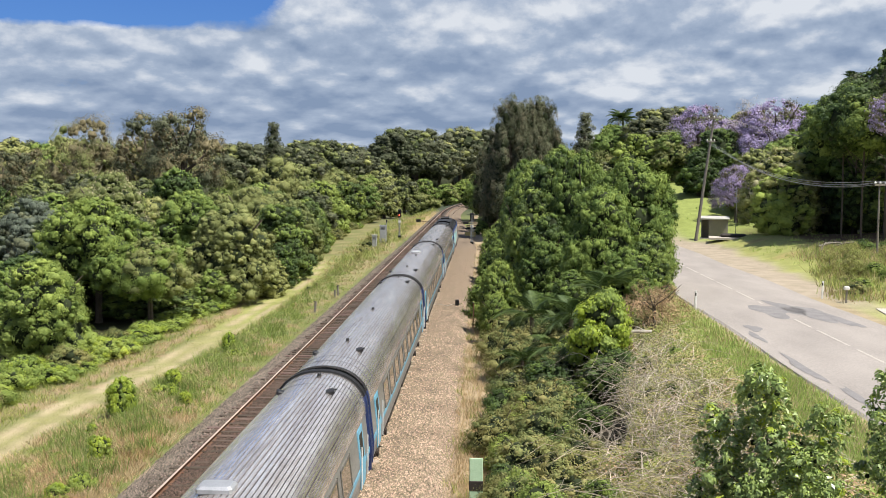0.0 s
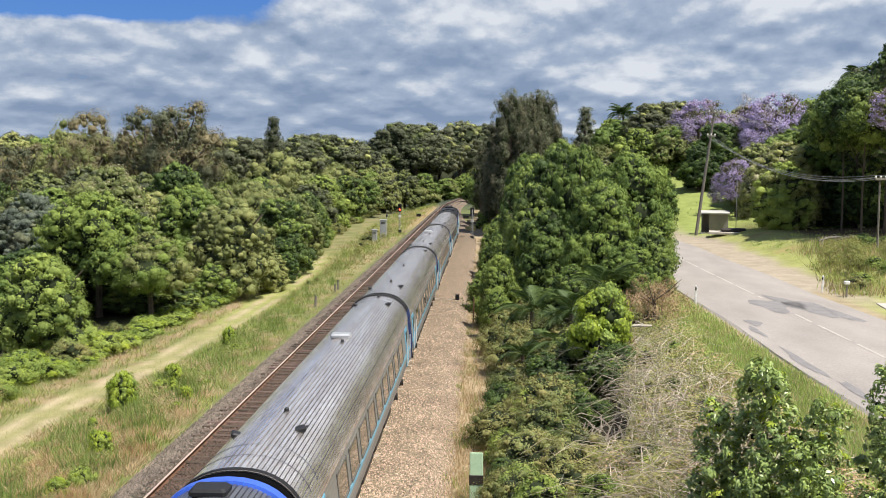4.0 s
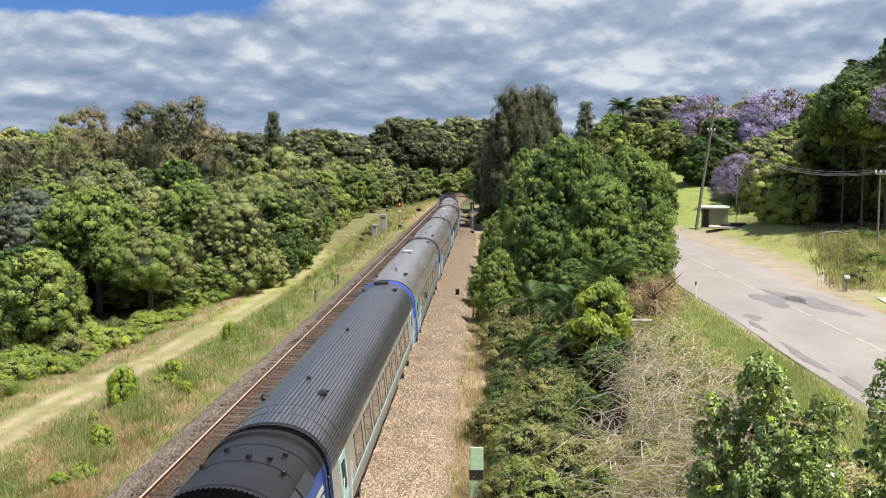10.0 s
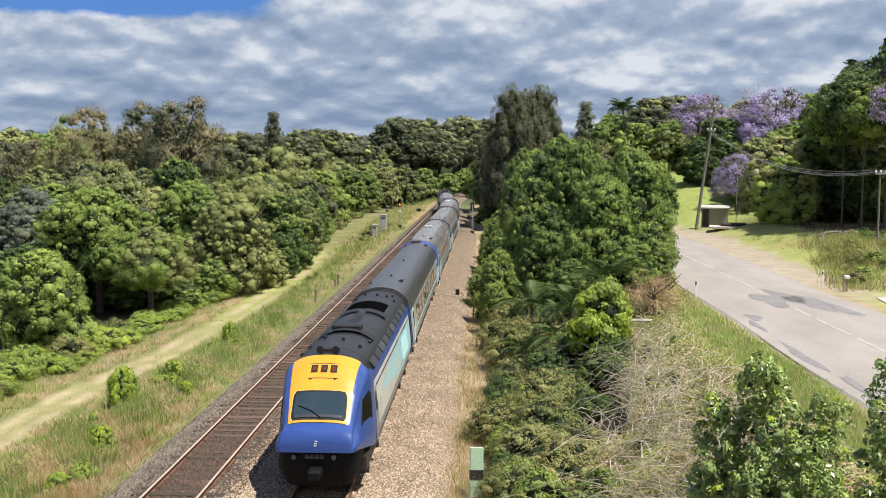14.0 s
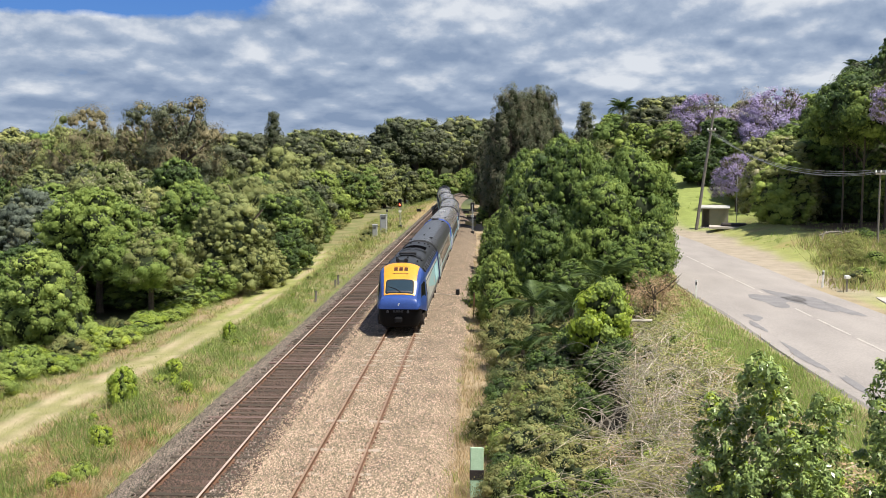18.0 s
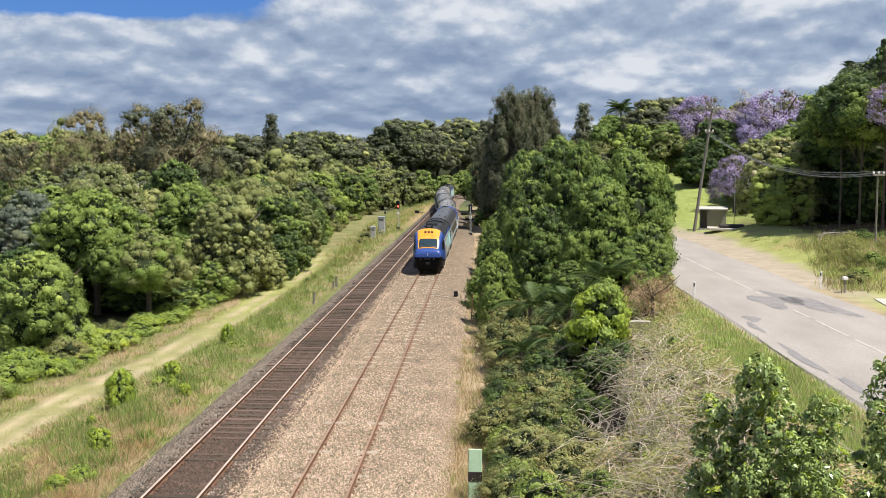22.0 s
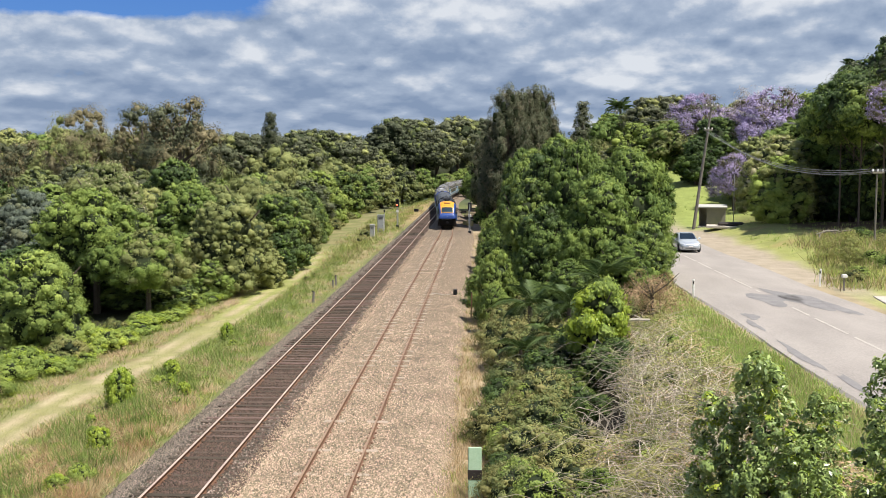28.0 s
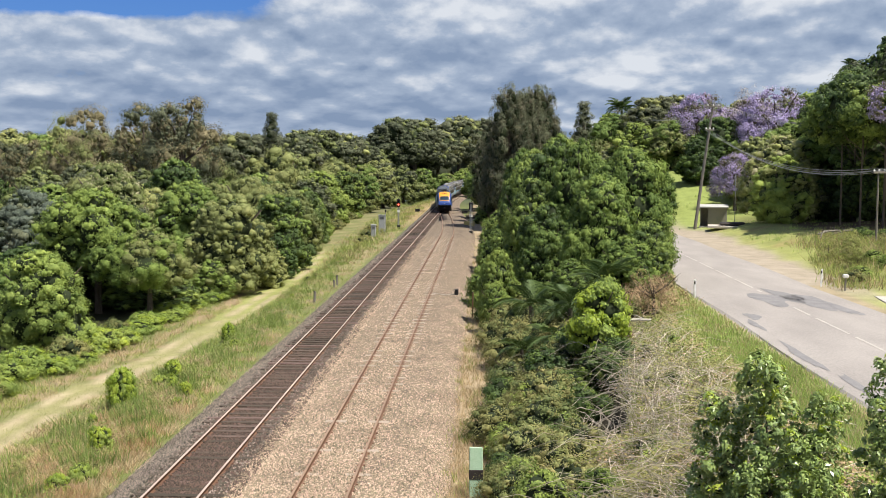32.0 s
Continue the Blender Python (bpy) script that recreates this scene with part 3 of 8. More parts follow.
M_NAVY = mat("navy_hood", (0.022, 0.04, 0.13), 0.5, dark=(0.012, 0.02, 0.06), scale=2, fine=14)
M_YELLOW = mat("yellow_nose_paint", (0.76, 0.325, 0.03), 0.35, dark=(0.66, 0.27, 0.022), scale=1.2, fine=14, spec=0.5)
M_TRIM = mat("pale_yellow_trim", (0.60, 0.40, 0.14), 0.35, dark=(0.52, 0.34, 0.11), scale=1.2, fine=14)
M_LOCO_ROOF = mat("charcoal_roof", (0.018, 0.018, 0.020), 0.40, 0.1, dark=(0.010, 0.010, 0.011), scale=0.8, fine=9, bump=0.1)
M_SHOULDER = mat("shoulder_slate", (0.065, 0.068, 0.08), 0.45, 0.3, dark=(0.04, 0.042, 0.05), scale=1, fine=9, thing=0.3)
M_RUBBER = mat("black_rubber", (0.012, 0.012, 0.013), 0.6, scale=5, fine=30)
M_GRILLE = mat("black_grille", (0.004, 0.004, 0.005), 0.98, 0.0, scale=5, fine=40, spec=0.0)
M_GROOVE = mat("black_groove", (0.02, 0.019, 0.018), 0.9, scale=5, fine=30, spec=0.1)
M_WINDOW_FRAME = mat("window_rubber_beige", (0.16, 0.15, 0.13), 0.6, scale=5, fine=30)
M_WHEEL = mat("wheel_steel", (0.11, 0.09, 0.08), 0.55, 0.6, scale=5, fine=30)


def glass(name, tint, rough=0.04):
    m = mat(name, tint, rough, 0.0, dark=tuple(c * 0.9 for c in tint), scale=3, fine=20, spec=0.5)
    m.node_tree.nodes["Principled BSDF"].inputs["Coat Weight"].default_value = 0.25
    m.node_tree.nodes["Principled BSDF"].inputs["Coat Roughness"].default_value = 0.02
    return m


M_GLASS = glass("tinted_window", (0.075, 0.062, 0.045))
M_GLASS_CAB = glass("cab_window", (0.030, 0.050, 0.062), 0.08)
M_GLASS_DARK = mat("dark_cab_glass", (0.006, 0.006, 0.007), 0.3, scale=3, fine=20, spec=0.12)
M_LENS = mat("amber_brown_lens", (0.16, 0.05, 0.02), 0.2, scale=3, fine=20, spec=0.4)
M_APRON = mat("apron_black", (0.007, 0.007, 0.008), 0.7, scale=3, fine=20, spec=0.15)

HALF, ROOF_FOOT, ROOF_TOP = 1.43, 2.62, 3.72
EAVE = 1.31


def inward(z):
    """How far the upper side walls lean in at height z."""
    return (HALF - EAVE) * min(1.0, max(0.0, (z - 1.55) / (ROOF_FOOT - 1.55)))


def leaned(b, s, z0=0.0):
    """Leans a built piece with the side wall it sits on; s is the side."""
    b.v = [(x - s * inward(z + z0), y, z) for x, y, z in b.v]
    return b


def roof_pt(w, grow=0.0):
    """The roof's arch, w from 0 (right eave) to pi (left eave)."""
    c, s = math.cos(w), math.sin(w)
    x = (EAVE + grow) * math.copysign(abs(c) ** 0.92, c)
    return x, ROOF_FOOT + (ROOF_TOP - ROOF_FOOT + grow) * abs(s) ** 0.95


def coach_meshes(L):
    y0, y1 = -L / 2, L / 2
    # ribbed roof: broad raised beads with narrow, darker grooves run its whole length
    prof, slots = [], []
    n = 42
    for k in range(n):
        edge = k < 6 or k >= n - 6
        for f, up in ((0.0, -0.02 if edge else 0.0), (0.08, 0.024), (0.66 if edge else 0.80, 0.024), (0.76 if edge else 0.88, -0.02 if edge else 0.0)):
            prof.append(roof_pt(math.pi * (k + f) / n, up))
        slots += [0, 0, 0, 1 if edge else 2]
    prof.append(roof_pt(math.pi))
    def roof_of(m):
        b = Build()
        for k in range(len(prof) - 1):
            (xa, za), (xb, zb) = prof[k], prof[k + 1]
            b.add([(xa, y0, za), (xb, y0, zb), (xb, y1, zb), (xa, y1, za)], [(3, 2, 1, 0)], slots[k])
        return b.mesh("roof", [m, M_GROOVE, M_SHOULDER])
    roof_me, roof_me2 = roof_of(M_ROOF), roof_of(M_ROOF_DARK)
    # one side wall, leaning in above the waist
    side = [(HALF - 0.04, 0.92), (HALF, 1.25), (HALF, 1.55), (HALF - inward(2.0), 2.0), (HALF - inward(2.5), 2.5), (EAVE, ROOF_FOOT)]
    walls = {}
    for key, m in (("steel", M_SIDE), ("cream", M_SIDE_CREAM)):
        for s in (1, -1):
            b = Build()
            for a in range(len(side) - 1):
                b.add([(s * side[a][0], y0, side[a][1]), (s * side[a][0], y1, side[a][1]), (s * side[a + 1][0], y1, side[a + 1][1]), (s * side[a + 1][0], y0, side[a + 1][1])],
                      [(0, 1, 2, 3) if s > 0 else (3, 2, 1, 0)], 1 if a < 1 else 0)
            walls[key, s] = b.mesh("side_wall", [m, M_SKIRT])
    # end walls, gangways and floor
    arch = [(HALF - 0.04, 0.92), (HALF, 1.5), (EAVE, ROOF_FOOT)] + [roof_pt(math.pi * k / 18) for k in range(1, 18)] + [(-EAVE, ROOF_FOOT), (-HALF, 1.5), (-HALF + 0.04, 0.92)]
    ends = []
    for y, flip in ((y0 + 0.01, False), (y1 - 0.01, True)):
        ring = [(x * 0.99, y, z) for x, z in arch]
        ends.append(Build().add(ring, [tuple(range(len(ring)))[::-1] if flip else tuple(range(len(ring)))]).mesh("end_wall", [M_RUBBER]))
    gang = [Build().box(-0.62, 0.62, y0 - 0.33, y0, 0.95, 3.05, 0.05).mesh("gangway", [M_RUBBER]), Build().box(-0.62, 0.62, y1, y1 + 0.33, 0.95, 3.05, 0.05).mesh("gangway", [M_RUBBER])]
    under = [Build().box(-1.3, 1.3, y0 + 0.2, y1 - 0.2, 0.8, 0.98).mesh("underframe", [M_IRON])]
    box = Build().box(-1.25, 1.25, -1.1, 1.1, 0.32, 0.80, 0.05).mesh("equipment_box", [M_IRON])
    return dict(roof=roof_me, roof_dark=roof_me2, walls=walls, ends=ends, gang=gang, under=under, box=box, arch=arch)


def bogie_meshes():
    b = Build()
    for s in (-1, 1):
        b.box(s * 1.02 - 0.09, s * 1.02 + 0.09, -1.7, 1.7, 0.42, 0.66, 0.04)
        for y in (-1.25, 1.25):
            b.box(s * 1.02 - 0.14, s * 1.02 + 0.14, y - 0.2, y + 0.2, 0.3, 0.56, 0.04)
            b.tube([(s * 1.16, y, 0.42), (s * 1.22, y, 0.42)], 0.13, 10)
    b.box(-1.0, 1.0, -0.25, 0.25, 0.5, 0.8, 0.04)
    frame_me = b.mesh("bogie_frame", [M_IRON])
    w = Build()
    for s in (-1, 1):
        x = s * 0.7525
        rings = []
        for xx, r in ((x - 0.07, 0.40), (x - 0.065, 0.455), (x + 0.05, 0.46), (x + 0.065, 0.41)):
            rings.append([(xx, r * math.cos(2 * math.pi * k / 20), 0.46 + r * math.sin(2 * math.pi * k / 20)) for k in range(20)])
        w.loft(rings)
    w.tube([(-0.8, 0, 0.46), (0.8, 0, 0.46)], 0.08, 8)
    return frame_me, w.mesh("wheelset", [M_WHEEL])


BOGIE, WHEELSET = bogie_meshes()


def bogies(car, at):
    for y in (-at, at):
        f = part("bogie", BOGIE, car, pose(0, y, 0))
        for dy in (-1.25, 1.25):
            part("wheelset", WHEELSET, f, pose(0, dy, 0))


def hood_mesh(name, arch, y, wide, grow, m):
    """A rubber-and-paint arch round the end of a car."""
    b = Build()
    rings = []
    for yy, g in ((y - wide / 2, 0.0), (y - wide / 2 + 0.03, grow), (y + wide / 2 - 0.03, grow), (y + wide / 2, 0.0)):
        rings.append([(x * (1 + g / 1.4), yy, z + (g if z > 2.5 else 0)) for x, z in arch])
    b.loft(rings, closed=False, caps=False)
    if m is M_NAVY:
        b.i = [1 if sum(b.v[k][2] for k in q) / 4 > 3.05 else 0 for q in b.f]
    return smooth_by_angle(b.mesh(name, [m, M_RUBBER]), 40)


COACH = 24.6
PARTS = coach_meshes(COACH)


def window_meshes():
    b = Build()
    for y in (-0.74, 0.68):
        b.box(-0.015, 0.022, y, y + 0.06, -0.43, 0.43)
    for z in (-0.43, 0.37):
        b.box(-0.015, 0.022, -0.74, 0.74, z, z + 0.06)
    g = Build().box(-0.012, 0.008, -0.69, 0.69, -0.38, 0.38)
    return leaned(b, 1, 2.03), leaned(g, 1, 2.03).mesh("pane", [M_GLASS])


WB, PANE = window_meshes()
FRAME = WB.mesh("window_frame", [M_WINDOW_FRAME])


def coach(name, label, roof_key, wall_key, frame_key, band, hood, seed):
    r = random.Random(seed)
    car = thing(name, Matrix(), label, "train coach", "train")
    part("roof", PARTS[roof_key], car)
    for s in (1, -1):
        part("side_wall", PARTS["walls"][wall_key, s], car)
    for me in PARTS["ends"]:
        part("end_wall", me, car)
    for me in PARTS["gang"]:
        part("gangway", me, car)
    part("underframe", PARTS["under"][0], car)
    for yy in (-4.6, -1.9, 1.2, 4.0):
        part("equipment_box", PARTS["box"], car, pose(0, yy, 0))
    bogies(car, 8.4)
    e = COACH / 2
    # stripe under the windows, rain gutter above
    for s in (1, -1):
        b = Build().box(s * (HALF + 0.012) - 0.006, s * (HALF + 0.012) + 0.006, -e + 0.1, e - 0.1, 1.46, 1.46 + band, 0.0)
        part("stripe", b.mesh("stripe", [M_SKY_BLUE if frame_key == "blue" else M_TEAL]), car)
        b = Build().box(s * EAVE - 0.02, s * EAVE + 0.022, -e, e, ROOF_FOOT - 0.03, ROOF_FOOT + 0.005)
        part("gutter", b.mesh("gutter", [M_SKIRT]), car)
    for s in (1, -1):
        for k in range(9):
            y = (k - 4) * 1.95
            f = part("window_frame", FRAME, car, pose(s * (HALF + 0.004), y, 2.03, 0, 0, 0 if s > 0 else 180))
            part("pane", PANE, f)
        for y in (-10.55, 10.55):
            b = Build().box(s * (HALF + 0.012) - 0.012, s * (HALF + 0.012) + 0.012, y - 0.46, y + 0.46, 1.0, 1.55, 0.0)
            b.box(s * (HALF + 0.012) - 0.012, s * (HALF + 0.012) + 0.012, y - 0.46, y + 0.46, 1.55, 2.56, 0.0)
            d = part("door", leaned(b, s).mesh("door", [M_SKY_BLUE if frame_key == "blue" else M_TEAL]), car, label="light blue side door with a small window")
            b = Build().box(s * (HALF + 0.026) - 0.006, s * (HALF + 0.026) + 0.006, y - 0.25, y + 0.25, 1.75, 2.4)
            part("pane", leaned(b, s).mesh("pane", [M_GLASS_DARK]), d)
            for yy in (y - 0.62, y + 0.62):
                b = Build().tube([(s * (HALF + 0.06), yy, 1.1), (s * (HALF + 0.06), yy, 2.2)], 0.018, 6)
                part("handrail", b.mesh("handrail", [M_WHITE]), d)
    part("end_hood", hood_mesh("end_hood", PARTS["arch"], e - 0.16, 0.30, 0.075, hood), car)
    part("end_hood", hood_mesh("end_hood", PARTS["arch"], -e + 0.1, 0.16, 0.045, M_NAVY), car)
    # roof seams, vents and hatches
    for y in (-e + 1.0, -e + 1.75, e - 1.0, e - 1.75):
        part("roof_seam", hood_mesh("roof_seam", [roof_pt(math.pi * k / 20) for k in range(2, 19)], y, 0.05, 0.03, M_SHOULDER), car)
    for x, y in ((-0.8, -e + 3.0), (0.62, -e + 3.2), (0.62, e - 2.3), (-0.75, e - 2.2)):
        x0, z0 = roof_pt(math.acos(max(-1, min(1, math.copysign((abs(x) / EAVE) ** (1 / 0.92), x)))))
        b = Build().box(-0.13, 0.13, -0.16, 0.16, -0.03, 0.09, 0.03)
        b.box(-0.07, 0.2, -0.03, 0.03, 0.03, 0.07, 0.01)
        part("roof_vent", b.mesh("roof_vent", [M_BLACK]), car, pose(x0, y, z0 + 0.01, 0, -25 * x0, 12))
    for y in (-e + 4.4, r.uniform(-1, 1), e - 0.75):
        b = Build().tube([(0, 0, -0.05), (0, 0, 0.07), (0, 0, 0.1)], [0.06, 0.06, 0.03], 8)
        part("roof_pin", b.mesh("roof_pin", [M_BLACK]), car, pose(0.05, y, ROOF_TOP + 0.01))
    if seed in (1, 2, 4):
        b = Build().box(-0.34, 0.34, -0.24, 0.24, -0.04, 0.13, 0.05)
        part("roof_hatch", b.mesh("roof_hatch", [M_BLACK if seed == 1 else M_STEEL]), car, pose(-0.15, e - 0.75 if seed == 1 else 1.9, ROOF_TOP + 0.01))
    return car


# ---- power car ----
LOCO = 16.4
ST = ((0.0, 1.70, 1.02, 0.22), (0.04, 1.86, 1.10, 0.26), (0.14, 2.02, 1.17, 0.30), (0.42, 2.17, 1.21, 0.34), (0.72, 2.53, 1.24, 0.36), (1.0, 2.90, 1.28, 0.40), (1.35, 3.20, 1.33, 0.48),
      (1.75, 3.50, 1.38, 0.60), (2.15, 3.68, 1.42, 0.74), (2.6, 3.74, 1.43, 0.92), (3.2, 3.76, 1.43, 1.02), (16.4, 3.72, 1.43, 1.02))


def station(d):
    return tuple(float(np.interp(d, [s[0] for s in ST], [s[k] for s in ST])) for k in (1, 2, 3))


def shrink(d):
    """How much narrower the power car is at its eaves than at its waist."""
    d = max(0.0, d)
    lean = 0.915 - 0.10 * max(0.0, 1 - d / 2.2)
    return lean + (0.98 - lean) * max(0.0, 1 - d / 0.6) ** 2


def flank(d, z):
    """Half width of the power car's side at height z."""
    T, w, cap = station(d)
    f = min(1.0, max(0.0, (z - 1.6) / max(0.1, T - cap - 1.6)))
    return w * (1 - (1 - shrink(d)) * f)


def loco_top(x, d, up=0.0):
    """Height of the power car's skin over (x, d), d metres behind the nose's tip."""
    T, w, cap = station(d)
    w *= shrink(d)
    p = 2.1 + 1.4 * (1 - min(1, d / 3.0))
    k = max(0.0, 1 - min(1, abs(x) / w) ** p) ** (1 / p)
    return T - cap + cap * k + up


def loco_meshes():
    ds = [0.0, 0.02, 0.05, 0.09, 0.14, 0.2, 0.28, 0.36] + [0.42 + 0.08 * k for k in range(23)] + [2.3, 2.45, 2.6, 2.8, 3.0, 3.4] + list(np.arange(4, 16.1, 0.35)) + [LOCO]
    m = 33
    rings = []
    for d in ds:
        T, w, cap = station(d)
        p = 2.1 + 1.4 * (1 - min(1, d / 3.0))
        zb = 0.92 if d > 2.6 else 1.42 - 0.5 * max(0, d - 0.3) / 2.3 if d > 0.3 else 1.42
        side = [zb + (T - cap - zb) * f for f in (0, 0.2, 0.4, 0.6, 0.8)]
        ring = [(flank(d, z) - (0.03 if k == 0 else 0), z) for k, z in enumerate(side)]
        w *= shrink(d)
        for k in range(m):
            a = math.pi * k / (m - 1)
            c, s = math.cos(a), math.sin(a)
            ring.append((w * math.copysign(abs(c) ** (2 / p), c), T - cap + cap * s ** (2 / p)))
        ring += [(-x, z) for x, z in reversed(ring[:5])]
        rings.append([(x, d - LOCO / 2, z) for x, z in ring])
    n = len(rings[0])
    groups = {k: Build() for k in ("body", "roof", "side", "skirt")}
    for k in range(len(ds) - 1):
        dm = (ds[k] + ds[k + 1]) / 2
        T, w, cap = station(dm)
        for s in range(n - 1):
            q = [rings[k][s], rings[k][s + 1], rings[k + 1][s + 1], rings[k + 1][s]]
            x, z = sum(p[0] for p in q) / 4, sum(p[2] for p in q) / 4
            if dm < 2.2:
                key = "body"
            elif dm < 3.0 and z < T - cap + 0.40:
                key = "body"
            elif z > T - cap + 0.36:
                key = "roof"
            elif z > 2.58:
                key = "body"
            elif z > 1.25:
                key = "side"
            else:
                key = "skirt"
            groups[key].add(q, [(0, 1, 2, 3)])
    # close the front and the back
    groups["body"].add(rings[0], [tuple(range(n))[::-1]])
    groups["roof"].add(rings[-1], [tuple(range(n))])
    mats_ = {"body": M_BLUE, "roof": M_LOCO_ROOF, "side": M_LOCO_CREAM, "skirt": M_SKIRT}
    out = {}
    for k, b in groups.items():
        me = b.mesh(k, [mats_[k]])
        bm = bmesh.new()
        bm.from_mesh(me)
        bmesh.ops.remove_doubles(bm, verts=bm.verts, dist=0.0005)
        bmesh.ops.recalc_face_normals(bm, faces=bm.faces)
        bm.to_mesh(me)
        bm.free()
        out[k] = smooth_by_angle(me, 30)
    return out


def skin_patch(name, x0, x1, d0, d1, up, m, nx=14, nd=8, taper=0.0, round_=0.0):
    """A thin piece that follows the skin of the power car; taper narrows it towards the roof."""
    v, q = [], []
    for j in range(nd + 1):
        f = j / nd
        d = d0 + (d1 - d0) * f
        k = 1 - taper * f
        if round_:
            e = min(f, 1 - f) / round_
            k *= 1 - 0.09 * max(0, 1 - e) ** 2
        for i in range(nx + 1):
            x = (x0 + (x1 - x0) * i / nx) * k
            v.append((x, d - LOCO / 2 - up * 0.6, loco_top(x, d, up * 0.8)))
    for j in range(nd):
        for i in range(nx):
            a = j * (nx + 1) + i
            q.append((a, a + 1, a + nx + 2, a + nx + 1))
    return mesh_of(name, v, q, [m], smooth=True)


def power_car(label):
    car = thing("power_car", Matrix(), label, "locomotive", "train")
    for k, me in loco_meshes().items():
        part(k, me, car)
    o = -LOCO / 2
    part("nose_panel", skin_patch("nose_panel", -0.86, 0.86, 0.40, 2.26, 0.006, M_YELLOW, 26, 30, taper=-0.20), car, label="glossy amber yellow nose panel")
    part("windscreen_trim", skin_patch("windscreen_trim", -0.835, 0.835, 0.43, 1.035, 0.009, M_TRIM, taper=0.02, round_=0.18), car, label="pale yellow windscreen trim")
    ws = part("windscreen_frame", skin_patch("windscreen_frame", -0.80, 0.80, 0.45, 1.02, 0.012, M_RUBBER, taper=0.02, round_=0.18), car, label="black rubber windscreen surround")
    part("windscreen", skin_patch("windscreen", -0.74, 0.74, 0.50, 0.975, 0.024, M_GLASS_CAB, taper=0.02, round_=0.2), ws, label="wide blue-tinted windscreen")
    part("dashboard_shade", skin_patch("dashboard_shade", -0.70, 0.70, 0.505, 0.56, 0.028, M_SHOULDER), ws)
    b = Build().tube([(0.1, 0.46 + o, loco_top(0.1, 0.46) + 0.05), (-0.2, 0.6 + o, loco_top(-0.2, 0.6) + 0.06), (-0.62, 0.72 + o, loco_top(-0.62, 0.72) + 0.05)], 0.018, 5)
    part("wiper", b.mesh("wiper", [M_RUBBER]), ws)
    sill = part("windscreen_sill", skin_patch("windscreen_sill", -0.84, 0.84, 0.40, 0.455, 0.02, M_YELLOW), car)
    hinge = part("lamp_panel", skin_patch("lamp_panel", -0.46, 0.46, 1.34, 1.36, 0.012, M_IRON), car)
    part("panel_line", skin_patch("panel_line", -0.48, 0.48, 1.80, 1.815, 0.012, M_IRON), hinge)
    for x in (-0.29, 0.0, 0.29):
        L = part("headlamp", skin_patch("headlamp", x - 0.10, x + 0.10, 1.52, 1.74, 0.018, M_BLACK, 4, 4), car, label="dark recessed roof headlamp")
        part("lens", skin_patch("lens", x - 0.06, x + 0.06, 1.56, 1.68, 0.03, M_LENS, 4, 4), L)
    for x in (-0.36, 0.36):
        b = Build().box(x - 0.03, x + 0.03, 1.30 + o, 1.36 + o, loco_top(x, 1.33) - 0.01, loco_top(x, 1.33) + 0.03, 0.01)
        part("catch", b.mesh("catch", [M_BLACK]), hinge)
    # cab side windows, doors and handrails
    for s in (1, -1):
        def sx(d, z):
            return s * (flank(d, z) + 0.010)
        pts = [(0.92, 1.93), (2.02, 1.90), (2.14, 2.60), (1.90, 2.74), (1.30, 2.60)]
        b = Build().add([(sx(d, z), d + o, z) for d, z in pts] + [(sx(d, z) - s * 0.02, d + o, z) for d, z in pts], [(0, 1, 2, 3, 4) if s > 0 else (4, 3, 2, 1, 0)] + [(k, (k + 1) % 5, 5 + (k + 1) % 5, 5 + k) for k in range(5)])
        w = part("cab_window", b.mesh("cab_window", [M_RUBBER]), car)
        c = (sum(p[0] for p in pts) / 5, sum(p[1] for p in pts) / 5)
        ins = [(c[0] + (d - c[0]) * 0.84, c[1] + (z - c[1]) * 0.84) for d, z in pts]
        b = Build().add([(sx(d, z) + s * 0.008, d + o, z) for d, z in ins], [(0, 1, 2, 3, 4) if s > 0 else (4, 3, 2, 1, 0)])
        part("pane", b.mesh("pane", [M_GLASS_DARK]), w)
        X = s * 1.438
        b = Build().box(X - 0.012, X + 0.012, 2.75 + o, 3.35 + o, 1.0, 1.55)
        b.box(X - 0.012, X + 0.012, 2.75 + o, 3.35 + o, 1.55, 2.55)
        d_ = part("cab_door", leaned(b, s).mesh("cab_door", [M_SIDE]), car)
        b = Build().box(X - s * 0.02 + s * 0.03 - 0.004, X - s * 0.02 + s * 0.03 + 0.008, 2.86 + o, 3.24 + o, 1.85, 2.4)
        part("pane", leaned(b, s).mesh("pane", [M_GLASS_DARK]), d_)
        for yy in (2.66, 3.44):
            b = Build().tube([(X + s * 0.05, yy + o, 1.0), (X + s * 0.05, yy + o, 2.2)], 0.012, 6)
            part("handrail", b.mesh("handrail", [M_STEEL]), d_)
        # pale swoosh, stripe and louvres along the engine room
        z0, z1 = 1.28, 2.56
        rows = 14
        v = []
        for k in range(rows + 1):
            f = k / rows
            y = 4.6 + 6.6 * f
            for zz in (z0 + (0.62 - 0.60 * f) * (z1 - z0), z0 + (0.62 + 0.36 * f ** 0.6) * (z1 - z0)):
                v.append((s * (flank(9, zz) + 0.012), y + o, zz))
        q = [(2 * k, 2 * k + 2, 2 * k + 3, 2 * k + 1) if s > 0 else (2 * k + 1, 2 * k + 3, 2 * k + 2, 2 * k) for k in range(rows)]
        part("swoosh", mesh_of("swoosh", v, q, [M_TEAL]), car)
        b = Build().box(X - 0.006, X + 0.010, 11.2 + o, LOCO - 0.5 + o, z0, 1.55).box(X - 0.006, X + 0.010, 11.2 + o, LOCO - 0.5 + o, 1.55, z1)
